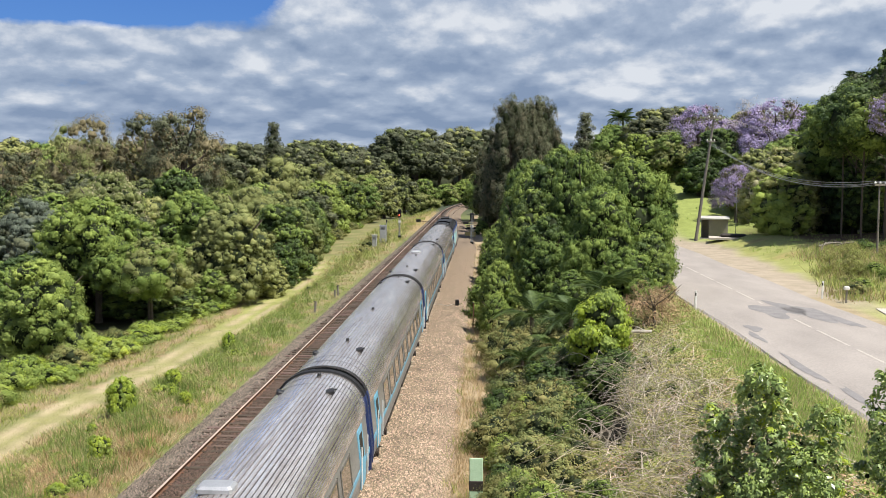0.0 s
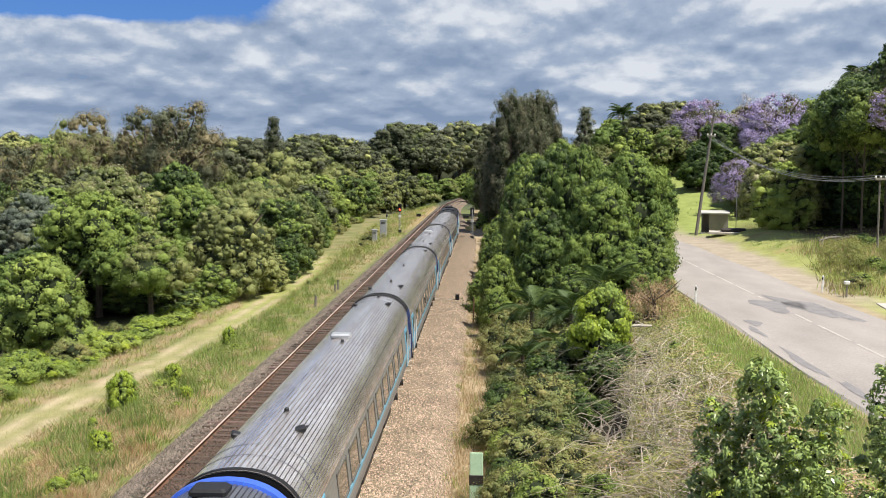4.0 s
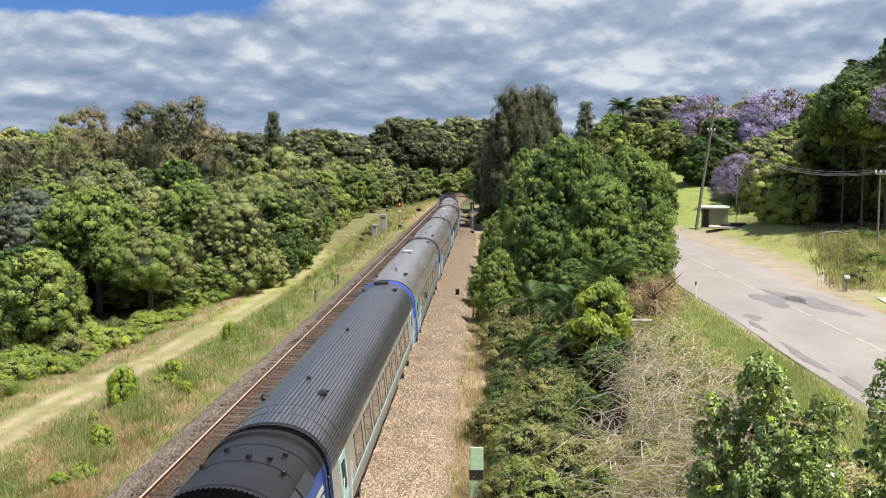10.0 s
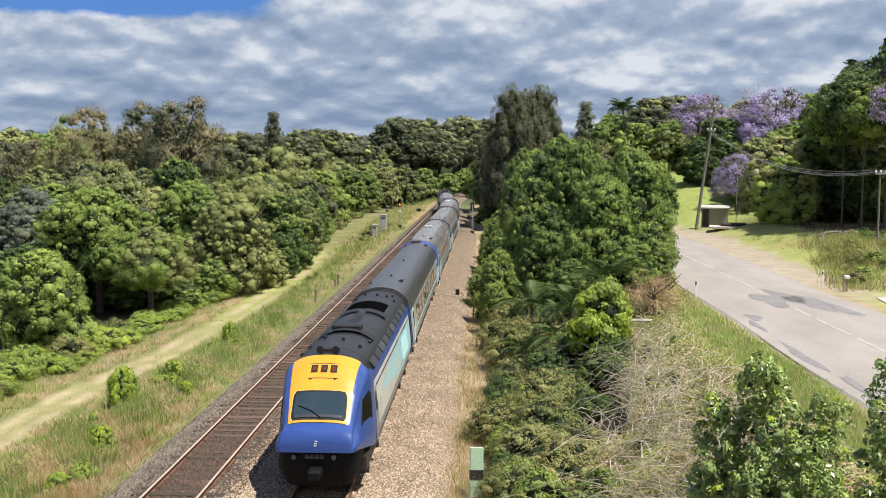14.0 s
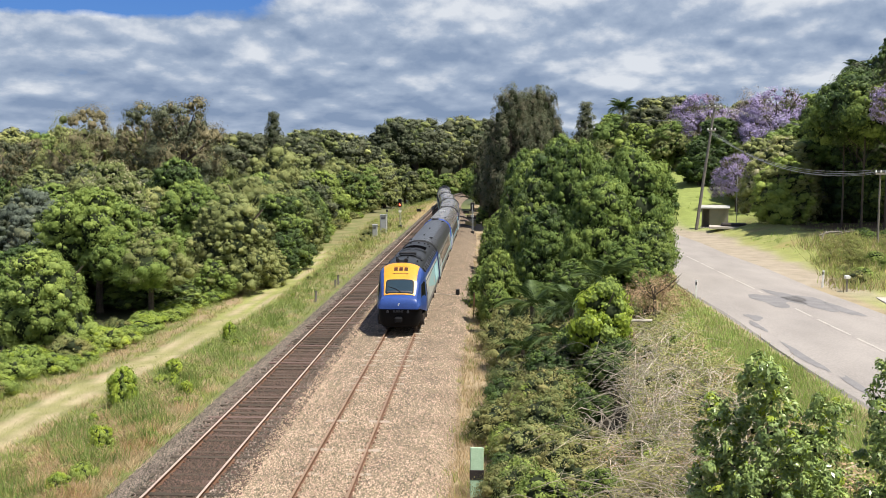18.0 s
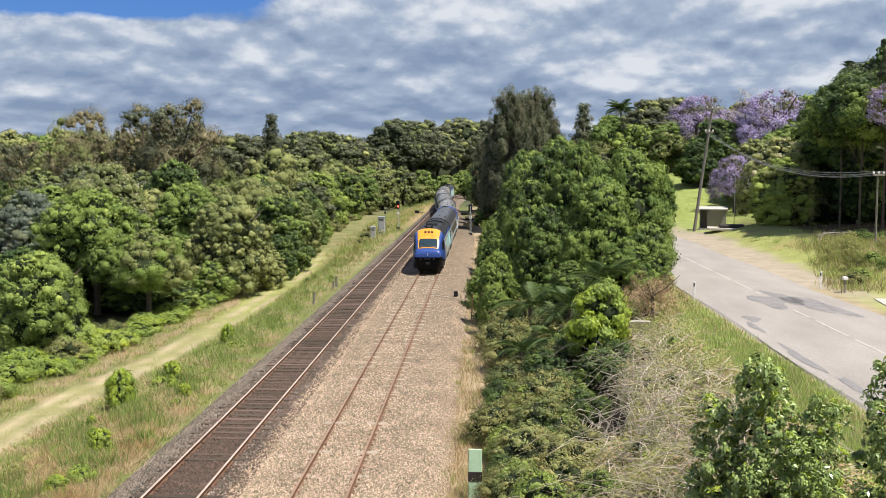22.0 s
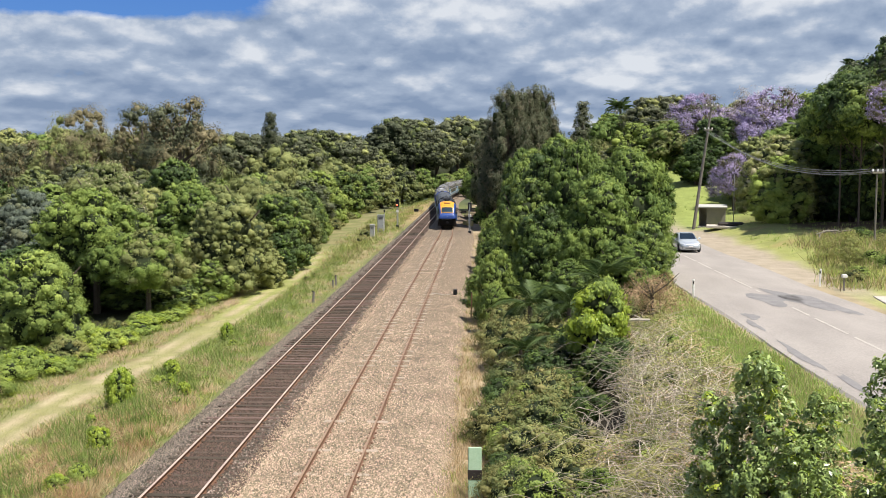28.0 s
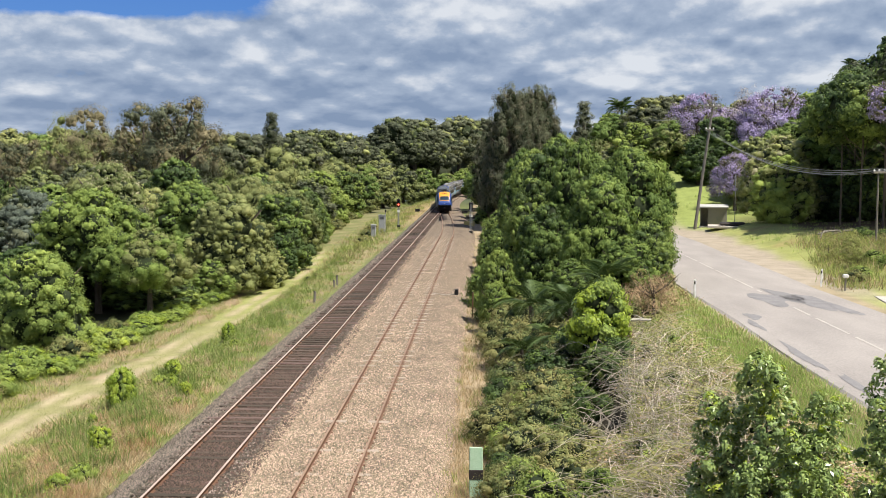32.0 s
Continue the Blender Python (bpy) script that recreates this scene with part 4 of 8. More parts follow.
        part("rear_panel", leaned(b, s).mesh("rear_panel", [M_TEAL]), car)
        lv = part("louvre_frame", leaned(Build().box(X - 0.016, X + 0.016, 11.6 + o, 14.4 + o, 1.55, 2.45), s).mesh("louvre_frame", [M_SKY_BLUE]), car, label="pale teal engine louvres")
        for k in range(9):
            z = 1.60 + k * 0.093
            b = Build().add([(X + s * 0.012, 11.65 + o, z), (X + s * 0.012, 14.35 + o, z), (X + s * 0.045, 14.35 + o, z - 0.01), (X + s * 0.045, 11.65 + o, z - 0.01),
                             (X + s * 0.012, 11.65 + o, z + 0.06), (X + s * 0.012, 14.35 + o, z + 0.06)],
                            [(0, 1, 2, 3), (3, 2, 5, 4), (0, 3, 4), (1, 5, 2)])
            part("louvre", leaned(b, s).mesh("louvre", [M_TEAL]), lv)
        # slim gutter panels along the roof's shoulder
        for k in range(10):
            y = 3.3 + k * 1.2
            xx, zz = s * 1.17, loco_top(1.17, 6)
            b = Build().box(-0.02, 0.02, 0, 1.12, -0.15, 0.13)
            part("shoulder_panel", b.mesh("shoulder_panel", [M_SHOULDER]), car, pose(xx + s * 0.03, y + o, zz - 0.02, 0, -38 * s))
            b = Build().box(-0.032, 0.032, -0.015, 0.015, -0.15, 0.13, 0.008)
            part("clip", b.mesh("clip", [M_BLACK]), car, pose(xx + s * 0.05, y - 0.04 + o, zz - 0.02, 0, -38 * s))
        b = Build().box(X - 0.01, X + 0.01, 3.4 + o, LOCO - 0.3 + o, 2.50, 2.56)
        part("stripe", leaned(b, s).mesh("stripe", [M_NAVY]), car)
    # roof: radiator grille, exhaust, raised covers, horns
    gr = part("grille_frame", skin_patch("grille_frame", -0.86, 0.86, 10.85, 12.85, 0.02, M_LOCO_ROOF), car)
    part("grille", skin_patch("grille", -0.78, 0.78, 10.95, 12.75, 0.04, M_GRILLE), gr, label="black mesh radiator grille")
    for k in range(16):
        x = -0.74 + k * 0.0987
        b = Build().box(x - 0.012, x + 0.012, 10.97 + o, 12.73 + o, loco_top(x, 12) + 0.02, loco_top(x, 12) + 0.05)
        part("grille_bar", b.mesh("grille_bar", [M_GRILLE]), gr)
    for d0, wide in ((10.0, 0.92), (5.75, 0.98)):
        for a, bb in ((-1.0, -0.14), (0.14, 1.0)) if d0 > 8 else ((-1.05, 1.05),):
            part("raised_cover", skin_patch("raised_cover", a * 0.95, bb * 0.95, d0, d0 + 0.62, 0.09, M_BLACK, 10, 3), car)
    part("exhaust", Build().box(-0.52, 0.52, 6.15 + o, 6.6 + o, 3.70, 3.92, 0.05).mesh("exhaust", [M_BLACK]), car)
    for k in range(4):
        part("roof_rib", skin_patch("roof_rib", -0.22 + 0.02 * k, 0.2, 7.9 + k * 0.45, 8.05 + k * 0.45, 0.05, M_BLACK, 3, 1), car)
    for d in (3.05, 5.5, 7.4, 9.7, 13.0, 14.4, 15.5):
        part("roof_seam", skin_patch("roof_seam", -1.1, 1.1, d, d + 0.04, 0.018, M_BLACK, 16, 1), car)
    for x, d in ((-0.9, 4.2), (-0.55, 5.0), (0.15, 4.4), (0.75, 4.0), (0.9, 5.3), (-0.8, 14.5), (-0.5, 15.2), (0.1, 14.6), (0.5, 14.7), (0.85, 14.3), (0.7, 15.2), (-1.0, 3.4)):
        b = Build().box(-0.05, 0.05, -0.06, 0.06, -0.02, 0.09, 0.02)
        part("roof_lug", b.mesh("roof_lug", [M_BLACK]), car, pose(x, d + o, loco_top(x, d), 0, 20 * x))
    b = Build()
    for x in (-0.26, 0.22):
        b.tube([(x, 2.75 + o, 3.78), (x, 2.5 + o, 3.82), (x, 2.38 + o, 3.82)], [0.04, 0.06, 0.12], 8)
    b.box(-0.34, 0.3, 2.6 + o, 2.8 + o, 3.68, 3.82, 0.03)
    part("horns", b.mesh("horns", [M_BLACK]), car, label="black air horns")
    # black apron, coupler, marker plates
    rings = []
    for z, g in ((0.38, -0.22), (0.7, -0.06), (1.15, -0.03), (1.43, -0.012)):
        ring = []
        for k in range(17):
            a = math.pi * k / 16
            ring.append(((1.25 + g) * math.copysign(abs(math.cos(a)) ** 0.45, math.cos(a)), 1.7 + o - (1.62 + g) * math.sin(a) ** 0.5, z))
        rings.append(ring)
    b = Build().loft(rings, closed=False, caps=False)
    b.add(rings[0], [tuple(range(17))[::-1]])
    part("apron", smooth_by_angle(b.mesh("apron", [M_APRON]), 40), car, label="black lower nose apron")
    b = Build()
    for k in range(4):
        b.box(-0.30 + k * 0.14, -0.19 + k * 0.14, 0.03 + o, 0.06 + o, 1.24, 1.36)
    part("number_plate", b.mesh("number_plate", [M_SHOULDER]), car)
    for x in (-0.62, 0.52):
        b = Build().tube([(x, 0.0 + o, 1.28), (x, 0.1 + o, 1.28)], 0.07, 10)
        part("marker_lamp", b.mesh("marker_lamp", [M_SHOULDER]), car)
    b = Build()
    for k in range(3):
        b.box(-0.04 + 0.015 * k, 0.03 + 0.015 * k, -0.006 + o, 0.01 + o, 1.60 + 0.06 * k, 1.635 + 0.06 * k)
    part("emblem", b.mesh("emblem", [M_WHITE]), car)
    b = Build().box(-0.2, 0.2, -0.32 + o, 0.4 + o, 0.72, 1.0, 0.06)
    part("coupler", b.mesh("coupler", [M_APRON]), car)
    part("underframe", Build().box(-1.3, 1.3, 1.2 + o, LOCO - 0.2 + o, 0.55, 0.95).mesh("underframe", [M_IRON]), car)
    part("end_hood", hood_mesh("end_hood", PARTS["arch"], LOCO / 2 - 0.12, 0.26, 0.06, M_NAVY), car)
    part("gangway", Build().box(-0.62, 0.62, LOCO / 2 - 0.1, LOCO / 2 + 0.3, 0.95, 3.05, 0.05).mesh("gangway", [M_RUBBER]), car)
    bogies(car, 5.2)
    return car


TRAIN = []            # object, metres from the rear nose to the car's middle, half of the bogie spacing, turned round


def train():
    gap = 0.45
    s = LOCO / 2
    TRAIN.append((power_car("blue and yellow power car with a charcoal roof"), s, 5.2, False))
    s += LOCO / 2 + gap + COACH / 2
    for k in range(5):
        c = coach("coach", "silver coach with a ribbed slate roof and cream sides" if k == 0 else "silver coach with a ribbed metal roof and light blue doors",
                  "roof_dark" if k == 0 else "roof", "cream" if k == 0 else "steel", "cream" if k == 0 else "blue", 0.07 if k == 0 else 0.16, M_BAND if k == 0 else M_NAVY, k + 1)
        TRAIN.append((c, s, 8.4, False))
        s += COACH + gap
    s += -COACH / 2 + LOCO / 2
    TRAIN.append((power_car("blue power car with a charcoal roof leading the coaches"), s, 5.2, True))


train()
# all bodies to their true loading gauge; the bogies keep to the rails
for entry in TRAIN:
    for ob in entry[0].children:
        if not ob.name.startswith("bogie"):
            ob.matrix_basis = Matrix.Diagonal((0.925, 1.0, 0.95, 1.0)) @ ob.matrix_basis
# ---- plants ----
RNG = np.random.default_rng(7)


def leaf_quads(p, n, size, rng, droop=0.0, slim=0.45):
    """Folded leaf blades at the points p, facing about n."""
    k = len(p)
    n = n + rng.normal(0, 0.33, (k, 3))
    n /= np.linalg.norm(n, axis=1, keepdims=True) + 1e-9
    a = rng.normal(0, 1, (k, 3))
    a[:, 2] -= droop
    a -= (a * n).sum(1, keepdims=True) * n
    a /= np.linalg.norm(a, axis=1, keepdims=True) + 1e-9
    b = np.cross(n, a)
    s = size * rng.uniform(0.6, 1.35, (k, 1))
    v = np.empty((k, 4, 3))
    v[:, 0] = p - a * s * 0.5
    v[:, 1] = p + b * s * slim + n * s * 0.12
    v[:, 2] = p + a * s * 0.5
    v[:, 3] = p - b * s * slim + n * s * 0.12
    return v.reshape(-1, 3), np.arange(4 * k).reshape(k, 4)


def on_ball(k, rng):
    d = rng.normal(0, 1, (k, 3))
    return d / np.linalg.norm(d, axis=1, keepdims=True)


def ball(c, r, rng, rough=0.25, rings=5, segs=8):
    v, q = [], []
    off_ = rng.uniform(0, 6)
    for i in range(rings + 1):
        w = math.pi * i / rings
        for j in range(segs):
            u = 2 * math.pi * j / segs
            s = 1 + rough * math.sin(3 * u + 2 * w + off_) * math.sin(w)
            v.append((c[0] + r[0] * s * math.sin(w) * math.cos(u), c[1] + r[1] * s * math.sin(w) * math.sin(u), c[2] + r[2] * s * math.cos(w)))
    for i in range(rings):
        for j in range(segs):
            q.append((i * segs + j, i * segs + (j + 1) % segs, (i + 1) * segs + (j + 1) % segs, (i + 1) * segs + j))
    return np.array(v), np.array(q)


def puff_balls(c, r, rng, flat, rings=4, segs=6):
    """Uneven closed masses of leaves at the centres c, all in one go."""
    w = np.linspace(0, math.pi, rings + 1)
    u = np.arange(segs) * 2 * math.pi / segs
    d = np.stack([np.outer(np.sin(w), np.cos(u)), np.outer(np.sin(w), np.sin(u)), np.outer(np.cos(w), np.ones(segs))], -1).reshape(-1, 3)
    k = len(c)
    bulge = 1 + rng.uniform(-0.40, 0.22, (k, len(d), 1))
    v = c[:, None, :] + d[None] * r[:, None, None] * bulge * flat
    i, j = np.meshgrid(np.arange(rings), np.arange(segs), indexing="ij")
    q = np.stack([i * segs + j, (i + 1) * segs + j, (i + 1) * segs + (j + 1) % segs, i * segs + (j + 1) % segs], -1).reshape(-1, 4)
    q = (np.arange(k)[:, None, None] * len(d) + q[None]).reshape(-1, 4)
    return v.reshape(-1, 3), q, len(q) // max(1, k)


def crown_lobes(w, h, z0, lobes, rng, shape):
    """Centres and radii of the clumps of a crown w wide and h high from z0."""
    out = []
    for k in range(lobes):
        t = (k + 0.5) / lobes
        if shape == "cone":
            rad = 0.5 * w * (1 - t) ** 0.8
        elif shape == "dome":
            rad = 0.5 * w * math.sqrt(max(0.05, 1 - (1.15 * t - 0.18) ** 2)) * 0.72
        elif shape == "flame":
            rad = 0.5 * w * (0.45 + 0.55 * math.sin(math.pi * min(1, t * 0.9 + 0.12))) * 0.7
        else:
            rad = 0.5 * w * (0.35 + 0.4 * t)
        ang = k * 2.4 + rng.uniform(-0.4, 0.4)
        d = rad * math.sqrt(rng.uniform(0.25, 1.0))
        r = w * rng.uniform(0.17, 0.27) * (1.25 if shape == "dome" else 0.85) * (1 - 0.35 * t if shape != "umbrella" else 0.8)
        out.append(((d * math.cos(ang), d * math.sin(ang), z0 + h * (0.12 + 0.78 * t)), r))
    return out


def crown_mesh(name, w, h, z0, lobes, leaves, size, leaf, seed, shape="dome", second=None, share=0.0, droop=0.3, squash=0.8, core=0.0, slim=0.42, puffs=15):
    """A crown of clumps, each clump a cluster of leafy puffs, with near-black balls painted as inner shade."""
    rng = np.random.default_rng(seed)
    parts = crown_lobes(w, h, z0, lobes, rng, shape)
    total = sum(r * r for _, r in parts)
    V, Q, I = [], [], []
    o = 0
    flat = np.array((1, 1, squash))
    for c, r in parts:
        k = max(20, int(leaves * r * r / total))
        heads = on_ball(puffs, rng)
        heads[:, 2] = np.where(heads[:, 2] < -0.35, -heads[:, 2], heads[:, 2])
        hr = r * rng.uniform(0.26, 0.44, puffs)
        hc = np.array(c) + heads * r * rng.uniform(0.74, 1.08, (puffs, 1)) * flat
        pick = rng.choice(puffs, k, p=hr ** 2 / (hr ** 2).sum())
        d = on_ball(k, rng)
        away = (d * heads[pick]).sum(1) < -0.25
        d[away] *= -1
        p = hc[pick] + d * hr[pick][:, None] * rng.uniform(0.80, 1.12, (k, 1)) * flat
        inner = rng.random(k) < 0.22
        p[inner] = np.array(c) + on_ball(int(inner.sum()), rng) * r * rng.uniform(0.52, 0.80, (int(inner.sum()), 1)) * flat
        stray = rng.random(k) < 0.04
        p[stray] += d[stray] * r * 0.25
        v, q = leaf_quads(p, d + heads[pick] * 0.4 + np.array((0, 0, 0.45)), size, rng, droop, slim)
        V.append(v), Q.append(q + o)
        o += len(v)
        mi = np.zeros(k, int)
        if second is not None:
            tint = rng.random(puffs) < share
            mi[tint[pick] & (rng.random(k) < 0.85)] = 1
        I.append(mi)
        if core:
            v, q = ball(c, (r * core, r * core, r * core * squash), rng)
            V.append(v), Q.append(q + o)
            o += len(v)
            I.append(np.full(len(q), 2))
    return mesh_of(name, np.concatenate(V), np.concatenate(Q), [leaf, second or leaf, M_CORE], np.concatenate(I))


def billow_mesh(name, w, h, z0, lobes, leaves, size, leaf, seed, second=None, share=0.0, droop=0.3, slim=0.42, core=0.72, puffs=60, lean=0.9, squash=0.72, solid=0.80, tips=0.0):
    """A full crown down to the ground: big lobes heaped into a dome, each covered with leafy puffs; leaves only on the outside."""
    rng = np.random.default_rng(seed)
    C, R = [], []
    for k in range(lobes):
        t = (k / max(1, lobes - 1)) ** 0.8
        ang = k * 2.4 + rng.uniform(-0.5, 0.5)
        r = w * rng.uniform(0.16, 0.29) * (1.06 - 0.24 * t)
        d = max(0.0, 0.5 * w - r) * math.sqrt(max(0.0, 1 - t ** 2.2)) * rng.uniform(0.72, 1.2)
        C.append((d * math.cos(ang), d * math.sin(ang), z0 + r * 0.55 + (h - 1.5 * r) * t * rng.uniform(0.92, 1.06)))
        R.append(r)
    C, R = np.array(C), np.array(R)
    flat = np.array((1, 1, squash))

    def buried(p, c, r, own, k):
        """Whether points of ball own lie inside another ball."""
        hit = np.zeros(len(p), bool)
        for j in range(len(c)):
            hit |= (np.linalg.norm((p - c[j]) / flat, axis=1) < r[j] * k) & (own != j)
        return hit
    own = np.repeat(np.arange(lobes), puffs)
    i = np.tile(np.arange(puffs) + 0.5, lobes)
    turn = np.repeat(rng.uniform(0, 6.28, lobes), puffs)
    cz = 1 - 1.86 * i / puffs
    d = np.stack([np.sqrt(1 - cz * cz) * np.cos(2.39996 * i + turn), np.sqrt(1 - cz * cz) * np.sin(2.39996 * i + turn), cz], 1) + rng.normal(0, 0.24, (len(own), 3))
    d /= np.linalg.norm(d, axis=1, keepdims=True)
    pc = C[own] + d * R[own][:, None] * rng.uniform(0.66, 1.06, (len(own), 1)) * flat
    ok = ~buried(pc, C, R, own, 0.84)
    pc, pd, own = pc[ok], d[ok], own[ok]
    pr = R[own] * np.clip(rng.lognormal(-1.22, 0.42, len(pc)), 0.13, 0.60) * math.sqrt(28 / puffs)
    pick = rng.choice(len(pc), int(leaves * 2.0), p=pr ** 2 / (pr ** 2).sum())
    d = on_ball(len(pick), rng)
    back = (d * pd[pick]).sum(1) < -0.2
    d[back] -= 2 * (d[back] * pd[pick][back]).sum(1, keepdims=True) * pd[pick][back]
    p = pc[pick] + d * pr[pick][:, None] * (0.78 + np.abs(rng.normal(0, 0.30, (len(pick), 1)))) * flat
    # twigs between the puffs
    loose = rng.random(len(pick)) < 0.20
    p[loose] = C[own[pick[loose]]] + (pd[pick[loose]] + d[loose] * 0.4) * R[own[pick[loose]]][:, None] * rng.uniform(0.72, 0.98, (int(loose.sum()), 1)) * flat
    keep = ~buried(p, C, R, own[pick] * 0 - 1, 0.72)
    p, d, pick = p[keep][:leaves], d[keep][:leaves], pick[keep][:leaves]
    face = d * lean + pd[pick] * 0.5 + np.array((0, 0, 0.3))
    v, q = leaf_quads(p, face, size, rng, droop, slim)
    k = len(p)
    mi = np.zeros(k, int)
    tint = np.zeros(len(pc), bool)
    if second is not None:
        tint = (rng.random(lobes) < share)[own] ^ (rng.random(len(pc)) < 0.15)
        mi[tint[pick] & (rng.random(k) < 0.9)] = 1
        mi[(rng.random(len(pc)) < 0.8)[pick] & (d[:, 2] > 0.62) & (rng.random(k) < tips * 2)] = 1
    V, Q, I, o = [v], [q], [mi], len(v)
    if solid:
        v, q, each = puff_balls(pc, pr * solid, rng, flat)
        V.append(v), Q.append(q + o), I.append(np.repeat(tint.astype(int), each))
        o += len(v)
    # dark core balls: the lobes' inner shade put into their colour
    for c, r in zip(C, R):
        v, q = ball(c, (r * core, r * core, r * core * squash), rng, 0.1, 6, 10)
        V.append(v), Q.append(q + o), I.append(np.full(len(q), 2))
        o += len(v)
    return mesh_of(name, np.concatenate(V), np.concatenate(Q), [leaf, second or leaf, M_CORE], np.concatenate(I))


def trunk_mesh(name, h, r, crown_w, seed, limbs=5, lean=0.0, mats=None):
    rng = random.Random(seed)
    b = Build()
    pts = [(0, 0, -0.6), (lean * 0.2, 0.02, h * 0.3), (lean * 0.6, -0.05, h * 0.65), (lean, 0, h)]
    b.tube(pts, [r * 1.25, r, r * 0.75, r * 0.35], 7)
    for k in range(limbs):
        a = k * 2.4 + rng.uniform(-0.5, 0.5)
        z = h * rng.uniform(0.35, 0.8)
        L = crown_w * rng.uniform(0.28, 0.42)
        m = (lean * z / h * 0.8, 0, z)
        b.tube([m, (m[0] + 0.5 * L * math.cos(a), 0.5 * L * math.sin(a), z + 0.35 * L), (m[0] + L * math.cos(a), L * math.sin(a), z + 0.85 * L)],
               [r * 0.5, r * 0.33, r * 0.12], 5)
    return b.mesh(name, mats or [M_BARK])


KINDS = {}


def kind(key, name, label, w, h, z0, lobes, leaves, size, leaf, n=3, **kw):
    """Some variants of a kind of tree, each built once; w, h and z0 are the crown's width, height and foot."""
    trunk = kw.pop("trunk", 0.035 * h + 0.05)
    limbs = kw.pop("limbs", 5)
    full = kw.pop("full", False)
    KINDS[key] = []
    for s in range(n):
        seed = sum(map(ord, key)) * 7 + s
        c = (billow_mesh if full else crown_mesh)("crown", w, h, z0, lobes, leaves, size, leaf, seed, **kw)
        t = trunk_mesh("trunk", z0 + 0.72 * h, trunk, w, seed, limbs)
        KINDS[key].append((name, label, t, c))


def plant(key, x, y, scale=1.0, turn=None, variant=None, tall=1.0, group="", label="", sink=0.0):
    r = RNG.random(3)
    name, lab, t, c = KINDS[key][(int(r[0] * 99) if variant is None else variant) % len(KINDS[key])]
    z = float(land(x, y)) - 0.05 - sink
    m = pose(x, y, z, 0, 0, r[1] * 360 if turn is None else turn) @ Matrix.Diagonal((scale, scale, scale * tall, 1))
    ob = thing(name, m, label or lab, "shrub" if name in ("shrub", "bush") else "tree", group)
    part("trunk", t, ob)
    part("crown", c, ob)
    return ob


def kinds():
    # close stands, fine leaves; w, h, foot
    kind("broad", "tree", "rounded leafy green tree at the wood's edge", 8.0, 7.6, 0.1, 18, 22000, 0.122, M_LEAF, n=2, full=True, second=M_LEAF_BRIGHT, share=0.2)
    kind("lime", "tree", "yellow-green leafy tree in the wood", 8.0, 7.2, 0.1, 16, 22000, 0.122, M_LEAF_BRIGHT, n=2, full=True, second=M_LEAF, share=0.3)
    kind("olive", "tree", "olive-green bushy tree in the wood", 8.0, 7.6, 0.1, 19, 22000, 0.122, M_LEAF_OLIVE, n=2, full=True, slim=0.3, second=M_LEAF_SOFT, share=0.2)
    kind("over", "tree", "yellow-green tree overhanging a dark hollow", 8.0, 5.6, 2.6, 15, 22000, 0.122, M_LEAF_BRIGHT, n=1, full=True, second=M_LEAF, share=0.3)
    kind("freshover", "tree", "pale yellow-green tree overhanging a dark hollow", 8.0, 5.6, 2.6, 15, 22000, 0.13, M_LEAF_BRIGHT, n=1, full=True, slim=0.28, second=M_LEAF_SOFT, share=0.6)
    kind("fresh", "tree", "pale yellow-green bushy tree before the wood", 8.0, 7.4, 0.1, 15, 22000, 0.13, M_LEAF_BRIGHT, n=1, full=True, slim=0.28, second=M_LEAF_SOFT, share=0.5)
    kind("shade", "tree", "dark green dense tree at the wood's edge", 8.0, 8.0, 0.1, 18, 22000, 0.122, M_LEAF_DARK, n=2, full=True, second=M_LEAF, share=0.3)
    kind("feather", "tree", "soft feathery pale-green tree in the wood", 8.0, 7.2, 0.1, 13, 19000, 0.26, M_LEAF_SOFT, n=2, full=True, slim=0.09, droop=0.9, second=M_LEAF_OLIVE, share=0.2, solid=0.84, puffs=44)
    kind("blue", "tree", "blue-grey drooping tree in shade at the wood's edge", 8.0, 8.6, 0.1, 20, 17000, 0.24, M_LEAF_BLUE, n=1, full=True, slim=0.10, droop=1.6, second=M_LEAF_GREY, share=0.3)
    kind("cream", "tree", "green tree tipped with cream flower heads", 8.0, 8.0, 0.1, 18, 18000, 0.15, M_LEAF_OLIVE, n=1, full=True, second=M_CREAM_TIP, share=0.05, tips=0.30)
    # the wood behind, larger sprays
    kind("broad_far", "tree", "rounded leafy green tree in the wood", 8.0, 7.4, 0.3, 18, 7600, 0.23, M_LEAF, n=2, full=True, second=M_LEAF_BRIGHT, share=0.2)
    kind("lime_far", "tree", "yellow-green leafy tree in the wood", 8.0, 7.2, 0.3, 16, 7600, 0.23, M_LEAF, n=2, full=True, second=M_LEAF_SOFT, share=0.3)
    kind("soft_far", "tree", "soft grey-green tree in the wood", 8.0, 7.6, 0.3, 15, 9000, 0.34, M_LEAF_SOFT, n=2, full=True, slim=0.12, droop=0.8, second=M_LEAF_OLIVE, share=0.3, puffs=24)
    kind("olive_far", "tree", "olive-green bushy tree in the wood", 8.0, 7.6, 0.3, 18, 7600, 0.23, M_LEAF_OLIVE, n=2, full=True, slim=0.32, second=M_LEAF_GREY, share=0.25)
    kind("shade_far", "tree", "dark green dense tree in the wood", 8.0, 8.0, 0.3, 19, 7600, 0.23, M_LEAF_DARK, n=2, full=True, second=M_LEAF, share=0.3)
